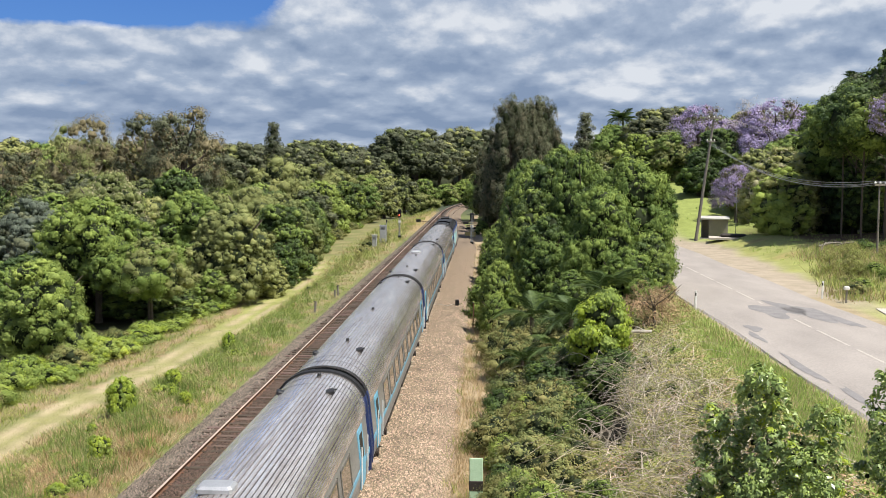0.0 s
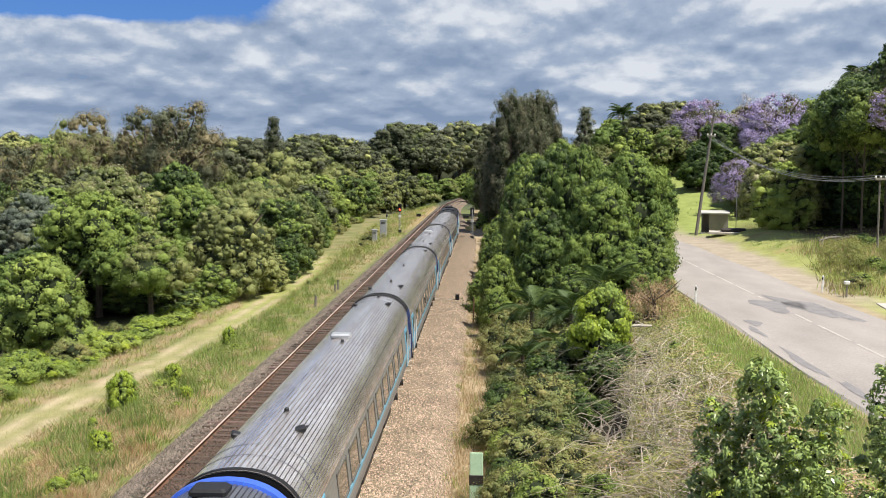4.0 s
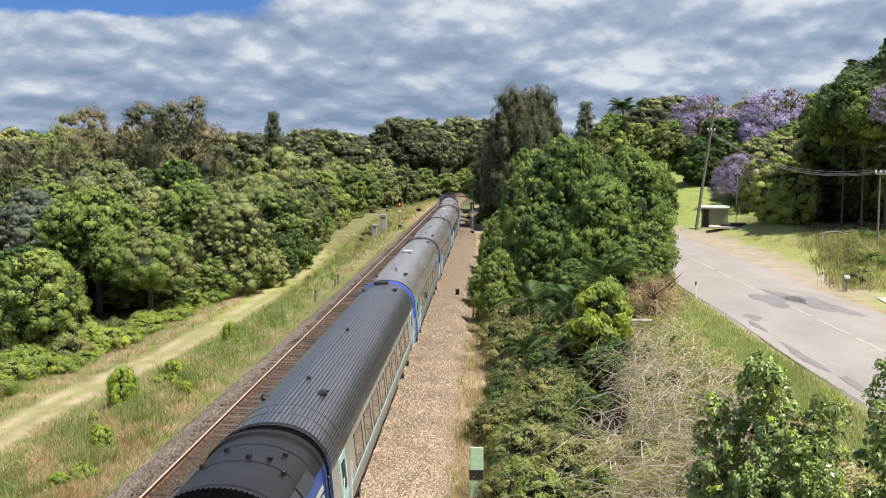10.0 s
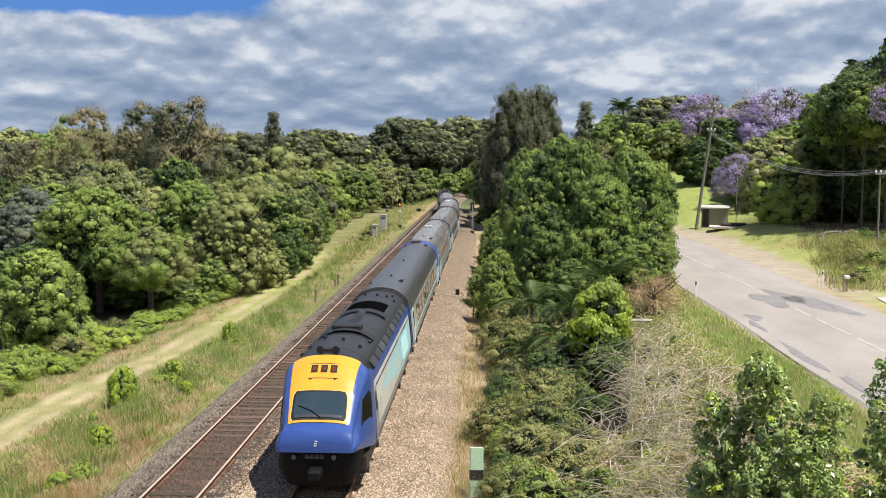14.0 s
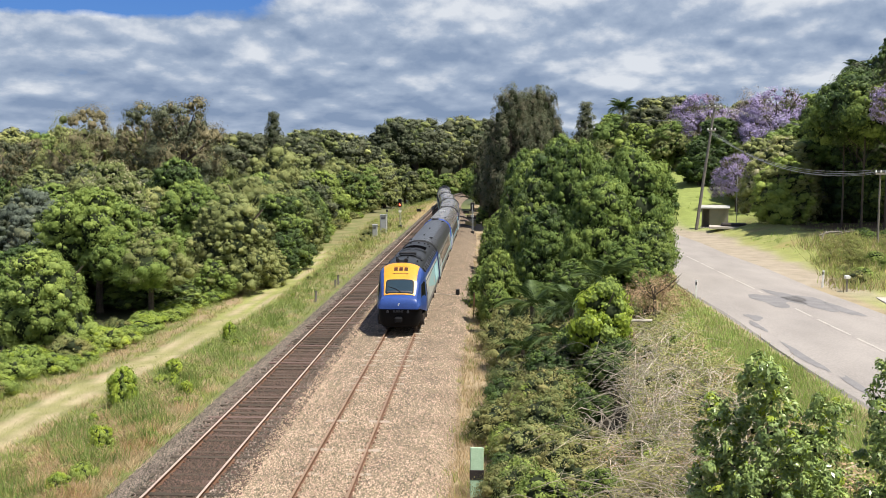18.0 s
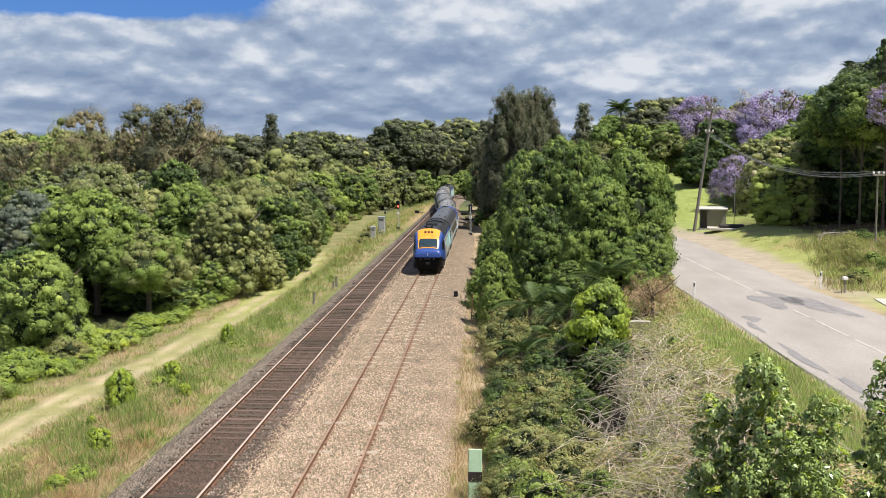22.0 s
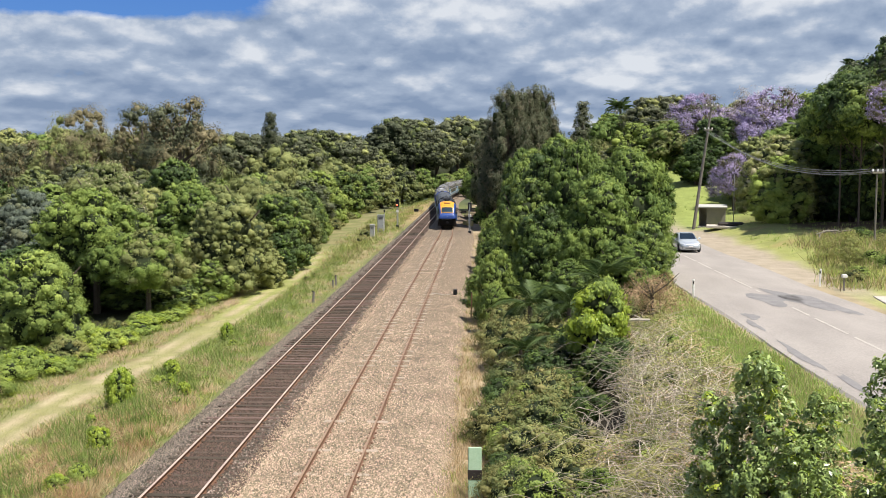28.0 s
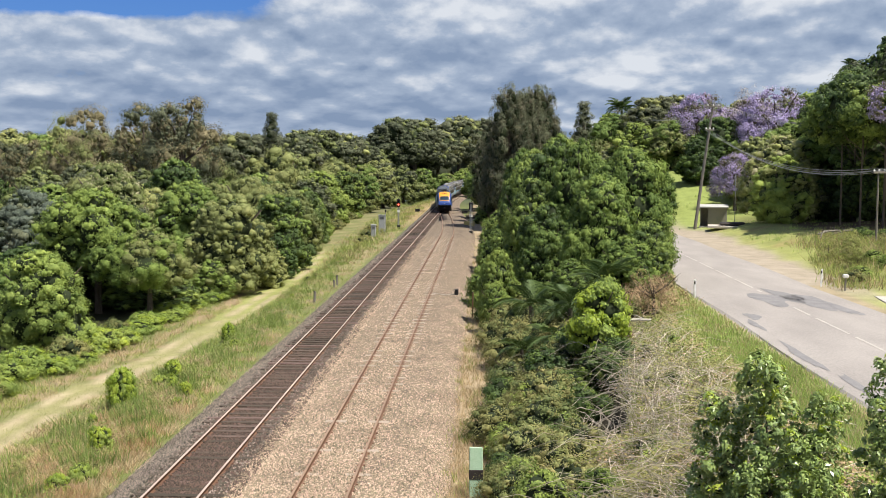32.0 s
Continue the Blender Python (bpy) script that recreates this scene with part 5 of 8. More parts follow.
    kind("near", "tree", "dense green tree with glossy leaves on the bank", 6.0, 6.2, 0.2, 24, 21000, 0.145, M_LEAF, n=2, full=True, second=M_LEAF_DARK, share=0.22, slim=0.26, puffs=70)
    kind("nearlight", "tree", "light green tree with long drooping leaves on the bank", 6.0, 6.2, 0.2, 22, 21000, 0.17, M_LEAF_BRIGHT, n=2, full=True, second=M_LEAF, share=0.35, slim=0.2, droop=0.8, puffs=70)
    kind("tallgreen", "tree", "tall dark green tree on the hill", 10.0, 13.0, 0.6, 33, 13000, 0.28, M_LEAF_DARK, n=2, full=True, second=M_LEAF_GREY, share=0.35)
    kind("bright", "tree", "small bright lime-green tree in sunlight", 2.5, 2.5, 0.3, 15, 9000, 0.10, M_LEAF_LIME, n=1, full=True, second=M_LEAF_BRIGHT, share=0.3, puffs=18)
    kind("casuarina", "tree", "tall grey-green she-oak with drooping fine foliage", 5.4, 15.5, 1.0, 34, 25000, 0.42, M_LEAF_GREY, n=2, shape="flame", droop=0.5, squash=1.7, slim=0.05, second=M_LEAF_SHEOAK, share=0.28, core=0.5, puffs=14)
    kind("gum", "tree", "tall eucalypt with tufted dark crown on the skyline", 10.0, 7.5, 4.3, 24, 9500, 0.21, M_LEAF_GREY, n=2, full=True, second=M_LEAF_OLIVE, share=0.10, slim=0.28, squash=0.62)
    kind("wispy", "tree", "pale olive tree with an open feathery crown", 9.0, 9.0, 3.0, 19, 16000, 0.30, M_LEAF_PALE, n=2, full=True, second=M_LEAF_OLIVE, share=0.4, core=0.0, slim=0.08, droop=0.7, solid=0.55, puffs=22, squash=0.9)
    kind("opengum", "tree", "tall eucalypt with thin brownish crown and bare limbs", 8.0, 8.2, 4.0, 18, 14000, 0.24, M_LEAF_GREY, n=2, full=True, second=M_LEAF_TAN, share=0.45, core=0.0, slim=0.13, limbs=9, droop=0.6, puffs=20, solid=0.5, squash=0.85)
    kind("tan", "tree", "pale brownish tree with an open feathery crown", 9.0, 9.0, 3.0, 19, 16000, 0.30, M_LEAF_TAN, n=2, full=True, second=M_LEAF_OLIVE, share=0.4, core=0.0, slim=0.08, droop=0.7, solid=0.5, puffs=22, squash=0.9)
    kind("highgum", "tree", "tall thin eucalypt reaching over the hillside trees", 5.0, 3.8, 12.0, 11, 4200, 0.24, M_LEAF_GREY, n=1, full=True, slim=0.16, core=0.0, solid=0.4, puffs=16, limbs=7, trunk=0.14, droop=0.8)
    kind("bare", "tree", "pale leafless tree among the jacarandas", 7.0, 7.5, 3.0, 16, 2600, 0.9, M_STEM, n=1, limbs=16, core=0.0, slim=0.012, droop=-1.0, puffs=9, trunk=0.16)
    kind("pine", "tree", "dark conical conifer on the skyline", 5.0, 12.0, 1.5, 30, 14000, 0.34, M_LEAF_GREY, n=1, shape="cone", droop=0.4, slim=0.08, core=0.5)
    kind("jacaranda", "tree", "jacaranda tree in full purple blossom", 10.0, 7.8, 2.8, 26, 15000, 0.17, M_BLOSSOM, n=2, full=True, second=M_LEAF_SHEOAK, share=0.12, squash=0.7, core=0.0, solid=0.42, limbs=9)
    kind("highblossom", "tree", "tall jacaranda with a high crown of purple blossom", 6.5, 4.2, 8.8, 20, 8000, 0.15, M_BLOSSOM, n=1, full=True, second=M_LEAF_SHEOAK, share=0.35, squash=0.7, core=0.0, solid=0.4, limbs=9)
    kind("canopy", "tree", "tall dark tree with a high spreading crown, added to shade the hill", 10.0, 5.6, 8.6, 24, 14000, 0.19, M_LEAF, n=2, full=True, second=M_LEAF_DARK, share=0.4, trunk=0.10)
    kind("shrub", "shrub", "tangled olive-green shrub on the bank", 2.6, 1.7, 0.0, 14, 4600, 0.085, M_LEAF_PALE, n=3, full=True, limbs=3, trunk=0.05, second=M_LEAF_OLIVE, share=0.45, slim=0.25, puffs=14, core=0.6, solid=0.5)
    kind("greenshrub", "shrub", "leafy green shrub on the bank", 2.3, 1.8, 0.0, 13, 5200, 0.09, M_LEAF, n=3, full=True, limbs=3, trunk=0.05, puffs=16, second=M_LEAF_BRIGHT, share=0.4, solid=0.5)
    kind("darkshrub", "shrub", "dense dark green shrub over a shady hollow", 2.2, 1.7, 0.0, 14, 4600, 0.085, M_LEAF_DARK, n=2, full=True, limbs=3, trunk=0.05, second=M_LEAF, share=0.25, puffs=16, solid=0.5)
    kind("brown", "shrub", "dead brown shrub on the bank", 2.2, 1.7, 0.0, 9, 3600, 0.11, M_DRY_LEAF, n=1, limbs=9, trunk=0.05, core=0.0, slim=0.08, puffs=9)
    kind("glossy", "tree", "young tree with glossy dark leaves on upright stems", 1.5, 4.6, 0.3, 36, 8800, 0.105, M_LEAF_GLOSS, n=3, shape="flame", second=M_LEAF_LIME, share=0.10, core=0.2, squash=1.0, droop=0.9, slim=0.2, trunk=0.04, puffs=11)


def forest():
    rng = np.random.default_rng(3)
    # the near edge of the left wood: x, y, kind, scale
    for x, y, k, s, tall in ((-24.7, 55.5, "broad", 0.70, 1.12), (-27.4, 57.5, "broad", 0.62, 1.1), (-26.9, 69.5, "over", 1.0, 1.12), (-22.4, 67.0, "freshover", 0.72, 1.08), (-20.4, 80.5, "olive", 0.98, 1.08), (-20.9, 77.0, "fresh", 0.46, 0.9), (-18.3, 84.5, "olive", 0.5, 0.95),
                             (-19.6, 97, "shade", 0.88, 1.12), (-23.4, 92, "shade", 0.8, 1.22), (-18.6, 91, "shade", 0.5, 1.0),
                             # dark-leaved trees added to fill the hollow, standing in for its shade
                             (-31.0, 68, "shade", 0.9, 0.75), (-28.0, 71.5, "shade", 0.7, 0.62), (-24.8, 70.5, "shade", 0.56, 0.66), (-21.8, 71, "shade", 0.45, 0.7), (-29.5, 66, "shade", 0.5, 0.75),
                             (-33.8, 76, "blue", 0.86, 1.05), (-38.2, 84, "blue", 0.95, 1.1), (-33.6, 88, "feather", 0.9, 1.12), (-36.6, 99, "cream", 1.12, 1.22), (-29.6, 82, "broad", 0.9, 1.0), (-28.8, 99, "broad", 1.0, 1.2), (-31.8, 101, "cream", 0.8, 1.1),
                             (-24.6, 106, "feather", 1.05, 1.22), (-29.2, 110, "feather", 1.0, 1.2), (-21.6, 113, "olive", 0.86, 1.16), (-24.6, 121, "feather", 0.95, 1.2), (-22.4, 128, "shade", 0.8, 1.1), (-28.5, 124, "lime", 1.0, 1.15),
                             (-24.6, 139, "broad", 0.86, 1.05), (-26.4, 152, "olive_far", 1.05, 1.0), (-27, 168, "broad_far", 1.15, 1.05), (-25.5, 186, "shade_far", 1.0, 1.1),
                             (-24, 204, "lime_far", 1.0, 1.1), (-22, 222, "olive_far", 1.05, 1.1), (-19, 240, "olive_far", 1.1, 1.1), (-15.5, 256, "lime_far", 1.1, 1.1), (-10.0, 274, "lime_far", 0.85, 1.0), (-6, 292, "broad_far", 0.95, 1.0)):
        plant(k, x, y, s, tall=tall, group="trees at the wood's edge")
    # the body of the wood, row behind row
    names = ("broad", "olive", "soft", "olive", "shade", "soft", "broad", "lime")
    for y in (92, 106, 121, 137, 154, 173, 195, 220, 250, 284, 320):
        step = 6.4 + 0.014 * y
        x = -31.5
        while x > -0.49 * y - 7:
            px, py = x + rng.uniform(-1.8, 1.8), y + rng.uniform(-4, 4)
            far = (y - 60) / 260
            k = names[rng.integers(0, 8)] + "_far"
            plant(k, px + float(bend(py)), py, rng.uniform(0.72, 1.25) * (1 + 0.5 * far), tall=rng.uniform(0.9, 1.2), group="trees of the wood")
            x -= step


def skyline():
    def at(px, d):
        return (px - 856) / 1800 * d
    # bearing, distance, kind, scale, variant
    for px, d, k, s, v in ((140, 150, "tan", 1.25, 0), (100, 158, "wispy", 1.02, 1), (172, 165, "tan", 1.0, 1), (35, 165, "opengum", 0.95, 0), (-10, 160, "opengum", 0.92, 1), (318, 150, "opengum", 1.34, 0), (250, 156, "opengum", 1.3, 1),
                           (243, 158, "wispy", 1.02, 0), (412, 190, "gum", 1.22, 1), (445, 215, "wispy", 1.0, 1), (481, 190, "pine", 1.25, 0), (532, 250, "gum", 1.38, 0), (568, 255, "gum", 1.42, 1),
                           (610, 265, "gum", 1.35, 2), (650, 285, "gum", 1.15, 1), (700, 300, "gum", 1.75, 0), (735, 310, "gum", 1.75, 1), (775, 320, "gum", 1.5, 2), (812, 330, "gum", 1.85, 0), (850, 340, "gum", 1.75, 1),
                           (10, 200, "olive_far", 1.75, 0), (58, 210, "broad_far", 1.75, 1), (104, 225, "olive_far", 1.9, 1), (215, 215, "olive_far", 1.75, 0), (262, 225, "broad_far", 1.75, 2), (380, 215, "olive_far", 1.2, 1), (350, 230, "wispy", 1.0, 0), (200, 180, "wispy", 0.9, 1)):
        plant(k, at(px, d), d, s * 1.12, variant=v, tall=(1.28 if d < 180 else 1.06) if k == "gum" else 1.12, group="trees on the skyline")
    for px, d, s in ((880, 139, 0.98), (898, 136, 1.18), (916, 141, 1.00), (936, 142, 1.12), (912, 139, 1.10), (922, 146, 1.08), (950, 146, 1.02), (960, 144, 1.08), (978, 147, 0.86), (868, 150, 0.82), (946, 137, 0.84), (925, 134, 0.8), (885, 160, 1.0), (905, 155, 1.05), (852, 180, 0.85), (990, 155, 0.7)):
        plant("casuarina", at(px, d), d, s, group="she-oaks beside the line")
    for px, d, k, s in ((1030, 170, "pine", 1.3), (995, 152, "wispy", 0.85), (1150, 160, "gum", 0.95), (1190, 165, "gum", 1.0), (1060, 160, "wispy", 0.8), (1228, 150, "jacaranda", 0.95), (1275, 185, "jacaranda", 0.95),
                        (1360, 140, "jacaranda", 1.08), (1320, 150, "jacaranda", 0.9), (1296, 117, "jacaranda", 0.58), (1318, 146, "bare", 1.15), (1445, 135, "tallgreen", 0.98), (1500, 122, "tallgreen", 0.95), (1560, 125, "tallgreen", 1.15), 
                        # the shade trees past 1430: dark leaves standing in for deep shade
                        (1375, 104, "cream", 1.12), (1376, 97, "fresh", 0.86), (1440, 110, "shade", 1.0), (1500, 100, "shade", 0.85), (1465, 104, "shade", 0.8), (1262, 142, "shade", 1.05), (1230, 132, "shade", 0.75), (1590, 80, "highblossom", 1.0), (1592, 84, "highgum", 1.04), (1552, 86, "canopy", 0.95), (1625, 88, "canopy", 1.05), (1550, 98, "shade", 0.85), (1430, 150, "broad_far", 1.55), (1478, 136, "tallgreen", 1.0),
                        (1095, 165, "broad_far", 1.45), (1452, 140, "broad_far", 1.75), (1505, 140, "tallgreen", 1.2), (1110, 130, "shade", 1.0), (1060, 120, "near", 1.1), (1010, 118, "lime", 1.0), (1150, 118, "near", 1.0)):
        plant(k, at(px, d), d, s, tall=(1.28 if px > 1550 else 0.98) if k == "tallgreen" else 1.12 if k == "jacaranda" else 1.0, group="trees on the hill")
    # high crowns that shade the hill; those past 1568 stand outside the view
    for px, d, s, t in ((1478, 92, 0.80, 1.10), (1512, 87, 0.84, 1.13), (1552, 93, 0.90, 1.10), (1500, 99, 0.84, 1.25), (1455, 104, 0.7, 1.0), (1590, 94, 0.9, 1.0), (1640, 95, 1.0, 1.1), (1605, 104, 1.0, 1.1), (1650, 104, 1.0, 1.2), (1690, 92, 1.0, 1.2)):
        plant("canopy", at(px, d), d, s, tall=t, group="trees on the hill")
    # the big green group between line and road
    for x, y, s, t, k in ((5.6, 78, 1.0, 1.5, "near"), (3.5, 84, 0.9, 1.5, "near"), (8.6, 61, 0.95, 1.30, "nearlight"), (6.4, 56.5, 0.80, 1.34, "nearlight"), (3.9, 62, 0.74, 1.28, "near"), (0.85, 59.0, 0.46, 1.5, "nearlight"), (0.7, 55.5, 0.34, 1.3, "nearlight"), (7.2, 51.5, 0.50, 1.1, "nearlight"), (9.0, 55, 0.48, 1.2, "near"), (9.2, 68, 0.72, 1.35, "nearlight"),
                          (6.6, 69, 0.86, 1.62, "near"), (3.3, 69, 0.80, 1.5, "near"), (4.6, 93, 1.0, 1.45, "near"), (7.6, 88, 1.0, 1.4, "nearlight"), (5.0, 105, 1.0, 1.45, "near"), (8.0, 108, 1.1, 1.4, "near"), (4.6, 120, 1.0, 1.5, "near"), (4.6, 53, 0.5, 1.0, "near"), (2.3, 76, 0.6, 1.2, "near"), (0.9, 71, 0.40, 1.2, "nearlight"), (1.1, 79, 0.5, 1.3, "near"), (1.2, 88, 0.55, 1.3, "near"), (1.3, 98, 0.55, 1.3, "near")):
        plant(k, x, y, s, tall=t, group="trees between line and road")
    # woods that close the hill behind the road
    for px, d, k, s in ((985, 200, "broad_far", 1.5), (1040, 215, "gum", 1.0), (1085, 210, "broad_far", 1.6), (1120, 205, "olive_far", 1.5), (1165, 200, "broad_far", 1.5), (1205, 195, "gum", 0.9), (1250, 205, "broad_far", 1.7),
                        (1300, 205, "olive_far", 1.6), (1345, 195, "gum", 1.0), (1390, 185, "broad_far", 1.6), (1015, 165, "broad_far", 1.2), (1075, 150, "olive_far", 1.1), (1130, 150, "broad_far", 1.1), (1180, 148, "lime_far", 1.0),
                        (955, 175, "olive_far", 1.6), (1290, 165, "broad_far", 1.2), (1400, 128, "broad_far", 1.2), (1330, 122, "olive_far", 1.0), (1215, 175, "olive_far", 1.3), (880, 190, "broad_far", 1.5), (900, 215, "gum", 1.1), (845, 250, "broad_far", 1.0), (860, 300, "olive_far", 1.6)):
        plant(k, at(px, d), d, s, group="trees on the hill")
    plant("bright", 4.75, 41, 1.04, 0, tall=1.22)
    for x, y, w, turn in ((4.2, 17.7, 0.96, 20), (4.85, 17.3, 1.09, 75), (5.65, 17.0, 0.89, 130), (4.45, 16.7, 0.78, 200), (5.2, 16.4, 0.8, 10), (7.0, 17.3, 0.92, 250), (7.7, 17.0, 0.94, 300)):
        plant("glossy", x, y, w, turn, group="young trees below the bridge")


def bank_shrubs():
    rng = np.random.default_rng(11)
    for x, y, k, s in ((0.75, 66.5, "greenshrub", 1.7), (1.0, 60, "greenshrub", 1.3), (0.9, 51, "shrub", 1.0), (1.4, 46, "shrub", 1.1), (1.1, 41, "shrub", 0.9), (0.5, 34, "shrub", 0.85), (0.75, 31.5, "greenshrub", 0.7),
                       (0.95, 27.5, "shrub", 0.75), (1.6, 26.4, "greenshrub", 0.7), (2.3, 27.5, "shrub", 0.7), (3.1, 26.2, "greenshrub", 0.55), (1.4, 30.5, "shrub", 0.9), (2.1, 37, "shrub", 1.0), (2.0, 33.5, "shrub", 0.9),
                       (2.9, 47, "shrub", 1.2), (3.6, 45, "shrub", 1.0), (2.0, 53, "shrub", 1.3), (7.6, 45.5, "brown", 1.35), (6.7, 46.5, "brown", 1.15), (8.3, 47.5, "brown", 1.0), (1.2, 75, "greenshrub", 1.3), (1.4, 86, "greenshrub", 1.5),
                       (1.6, 97, "greenshrub", 1.6), (1.8, 110, "greenshrub", 1.6), (2.0, 126, "greenshrub", 1.8), (-1.5 + 1.2, 150, "greenshrub", 1.2), (1.0, 165, "greenshrub", 1.8), (4, 180, "greenshrub", 2.2), (7, 46, "shrub", 0.8),
                       # dark-leaved shrubs, several added here to stand in for the hollow's shade
                       (2.7, 37.0, "darkshrub", 0.85), (3.4, 38.6, "darkshrub", 1.0), (2.5, 40.5, "darkshrub", 1.0), (3.6, 42.5, "darkshrub", 1.0), (0.7, 29.5, "darkshrub", 0.6), (0.9, 38.5, "darkshrub", 0.8), (3.0, 41.5, "shrub", 0.95), (3.9, 39.5, "greenshrub", 0.6), (4.2, 36.5, "darkshrub", 0.6), (4.6, 38.6, "darkshrub", 0.95), (5.2, 39.4, "darkshrub", 0.8), (3.6, 37.2, "darkshrub", 0.8), (4.9, 37.6, "darkshrub", 0.6), (2.6, 33.0, "darkshrub", 0.7), (2.8, 30.5, "shrub", 0.7), (5.6, 40.6, "brown", 0.7)):
        plant(k, x, y, s, group="shrubs on the bank")
    for k in range(20):
        x, y = rng.uniform(0.9, 3.2), rng.uniform(24.5, 50)
        plant(("shrub", "shrub", "greenshrub")[k % 3], x, y, rng.uniform(0.35, 0.75), group="shrubs on the bank")
    for k in range(22):
        x, y = rng.uniform(4.4, 7.4), 1 / rng.uniform(1 / 45, 1 / 22.5)
        plant(("shrub", "greenshrub", "shrub")[k % 3], x, y, rng.uniform(0.22, 0.45), group="shrubs on the bank", label="small olive-green shrub among dead canes")
    # low creeping scrub before the left wood, and single bushes on the slope
    for row, off_x in ((0, -3.7), (1, -5.2), (2, -7.2)):
        for y in np.arange(34 + row, (88, 53, 50)[row], 1.7 + 0.3 * row):
            x = float(path_x(y)) + off_x + rng.uniform(-0.9, 0.4)
            plant("scrub", x, y, rng.uniform(0.4, 1.05) * (1 + 0.2 * row), tall=0.75, group="scrub along the path", label="low green scrub along the mown path")
    for y in np.arange(40, 66, 1.3):
        x = float(path_x(y)) - 4.6 + rng.uniform(-1.3, 0.8)
        plant(("scrub", "scrub", "shrub")[int(rng.integers(0, 3))], x, y, rng.uniform(0.35, 1.1), tall=rng.uniform(0.6, 1.1), group="scrub along the path", label="low green scrub along the mown path")
    for x, y, s in ((-14.6, 122, 1.1), (-13.6, 110, 0.8), (-15.8, 137, 1.2), (-13.2, 131, 0.7), (-16.5, 150, 1.3), (-13.8, 148, 0.8), (-15.0, 104, 0.6), (-13.0, 96, 0.5)):
        plant("reed" if s < 0.85 else "shrub", x, y, s * (0.8 if s < 0.85 else 0.7), tall=0.8, group="shrubs near the signal", label="pale straggly scrub near the relay cabinets")
    for x, y, s in ((-15.35, 42.0, 0.60), (-14.6, 46.5, 0.3), (-13.9, 44.8, 0.33), (-14.3, 56, 0.36)):
        plant("limebush", x, y, s, tall=1.5, group="bushes on the slope")
    for k in range(26):
        y = 1 / rng.uniform(1 / 90, 1 / 27)
        x = rng.uniform(-15.2, -11.6)
        plant(("scrub", "limebush", "shrub", "reed")[k % 4], x, y, rng.uniform(0.16, 0.34), tall=rng.uniform(0.9, 1.5), group="bushes on the slope", label="small weedy bush on the grassy slope")
    # rough growth where the mown path meets the wood
    for y in np.arange(88, 262, 3.0):
        for side in (-2.2, -3.6, -5.2):
            x = float(path_x(y)) + side + rng.uniform(-0.8, 0.6)
            plant(("scrub", "reed", "shrub")[int(rng.integers(0, 3))], x, y, rng.uniform(0.5, 1.1), tall=0.8, group="scrub at the wood's foot", label="rough yellow-green growth at the wood's foot")
    # weeds and trees along the far right of the road
    for k in range(9):
        d = rng.uniform(60, 74)
        plant("reed", rng.uniform(0.335, 0.39) * d, d, rng.uniform(0.5, 0.8), group="rank weeds by the road")
    for k in range(12):
        d = rng.uniform(58, 80)
        plant(("shrub", "greenshrub", "darkshrub")[k % 3], rng.uniform(0.345, 0.41) * d, d, rng.uniform(0.35, 0.65), tall=0.8, group="rank weeds by the road", label="low bushy weeds across the road")


kind("scrub", "shrub", "low green scrub along the mown path", 2.4, 1.5, 0.0, 13, 4600, 0.11, M_LEAF_BRIGHT, n=3, full=True, limbs=3, trunk=0.04, second=M_LEAF_LIME, share=0.35, puffs=14, slim=0.3, solid=0.75)
kind("limebush", "shrub", "small yellow-green bush on the grassy slope", 2.4, 1.9, 0.1, 13, 5200, 0.095, M_LEAF_LIME, n=2, full=True, limbs=3, trunk=0.04, second=M_LEAF_BRIGHT, share=0.4, puffs=16)
kind("reed", "shrub", "rank brownish-green weeds beside the road", 2.4, 2.0, 0.0, 9, 3400, 0.2, M_LEAF_PALE, n=2, limbs=4, trunk=0.03, second=M_GRASS, share=0.4, core=0.0, slim=0.05, droop=1.0, puffs=8)
def far_woods():
    """The woods beyond, up to the ridge: rough leafy masses, too far to tell apart."""
    rng = np.random.default_rng(17)
    V, Q, o = [], [], 0
    for k in range(1500):
        y = 1 / rng.uniform(1 / 1000, 1 / 345)
        x = rng.uniform(-0.62, 0.62) * y
        if (abs(x - float(bend(y))) < 12 and y < 420) or x > 0.06 * y:
            continue
        r = rng.uniform(4, 8)
        c, rad = np.array((x, y, float(land(x, y)) + r * 1.0)), np.array((r, r, r * rng.uniform(1.0, 1.4)))
        v, q = ball(c, rad * 0.8, rng, 0.3, 5, 8)
        V.append(v), Q.append(q + o)
        o += len(v)
        d = on_ball(70, rng)
        d[:, 2] = np.abs(d[:, 2])
        v, q = leaf_quads(c + d * rad * rng.uniform(0.8, 1.08, (70, 1)), d, 1.9, rng, 0.2, 0.4)
        V.append(v), Q.append(q + o)
        o += len(v)
    tagged(new("far_woods", mesh_of("far_woods", np.concatenate(V), np.concatenate(Q), [M_LEAF_GREY])), "distant grey-green woods towards the ridge", "woods", kind="stuff")


kinds()
far_woods()
forest()
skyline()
bank_shrubs()
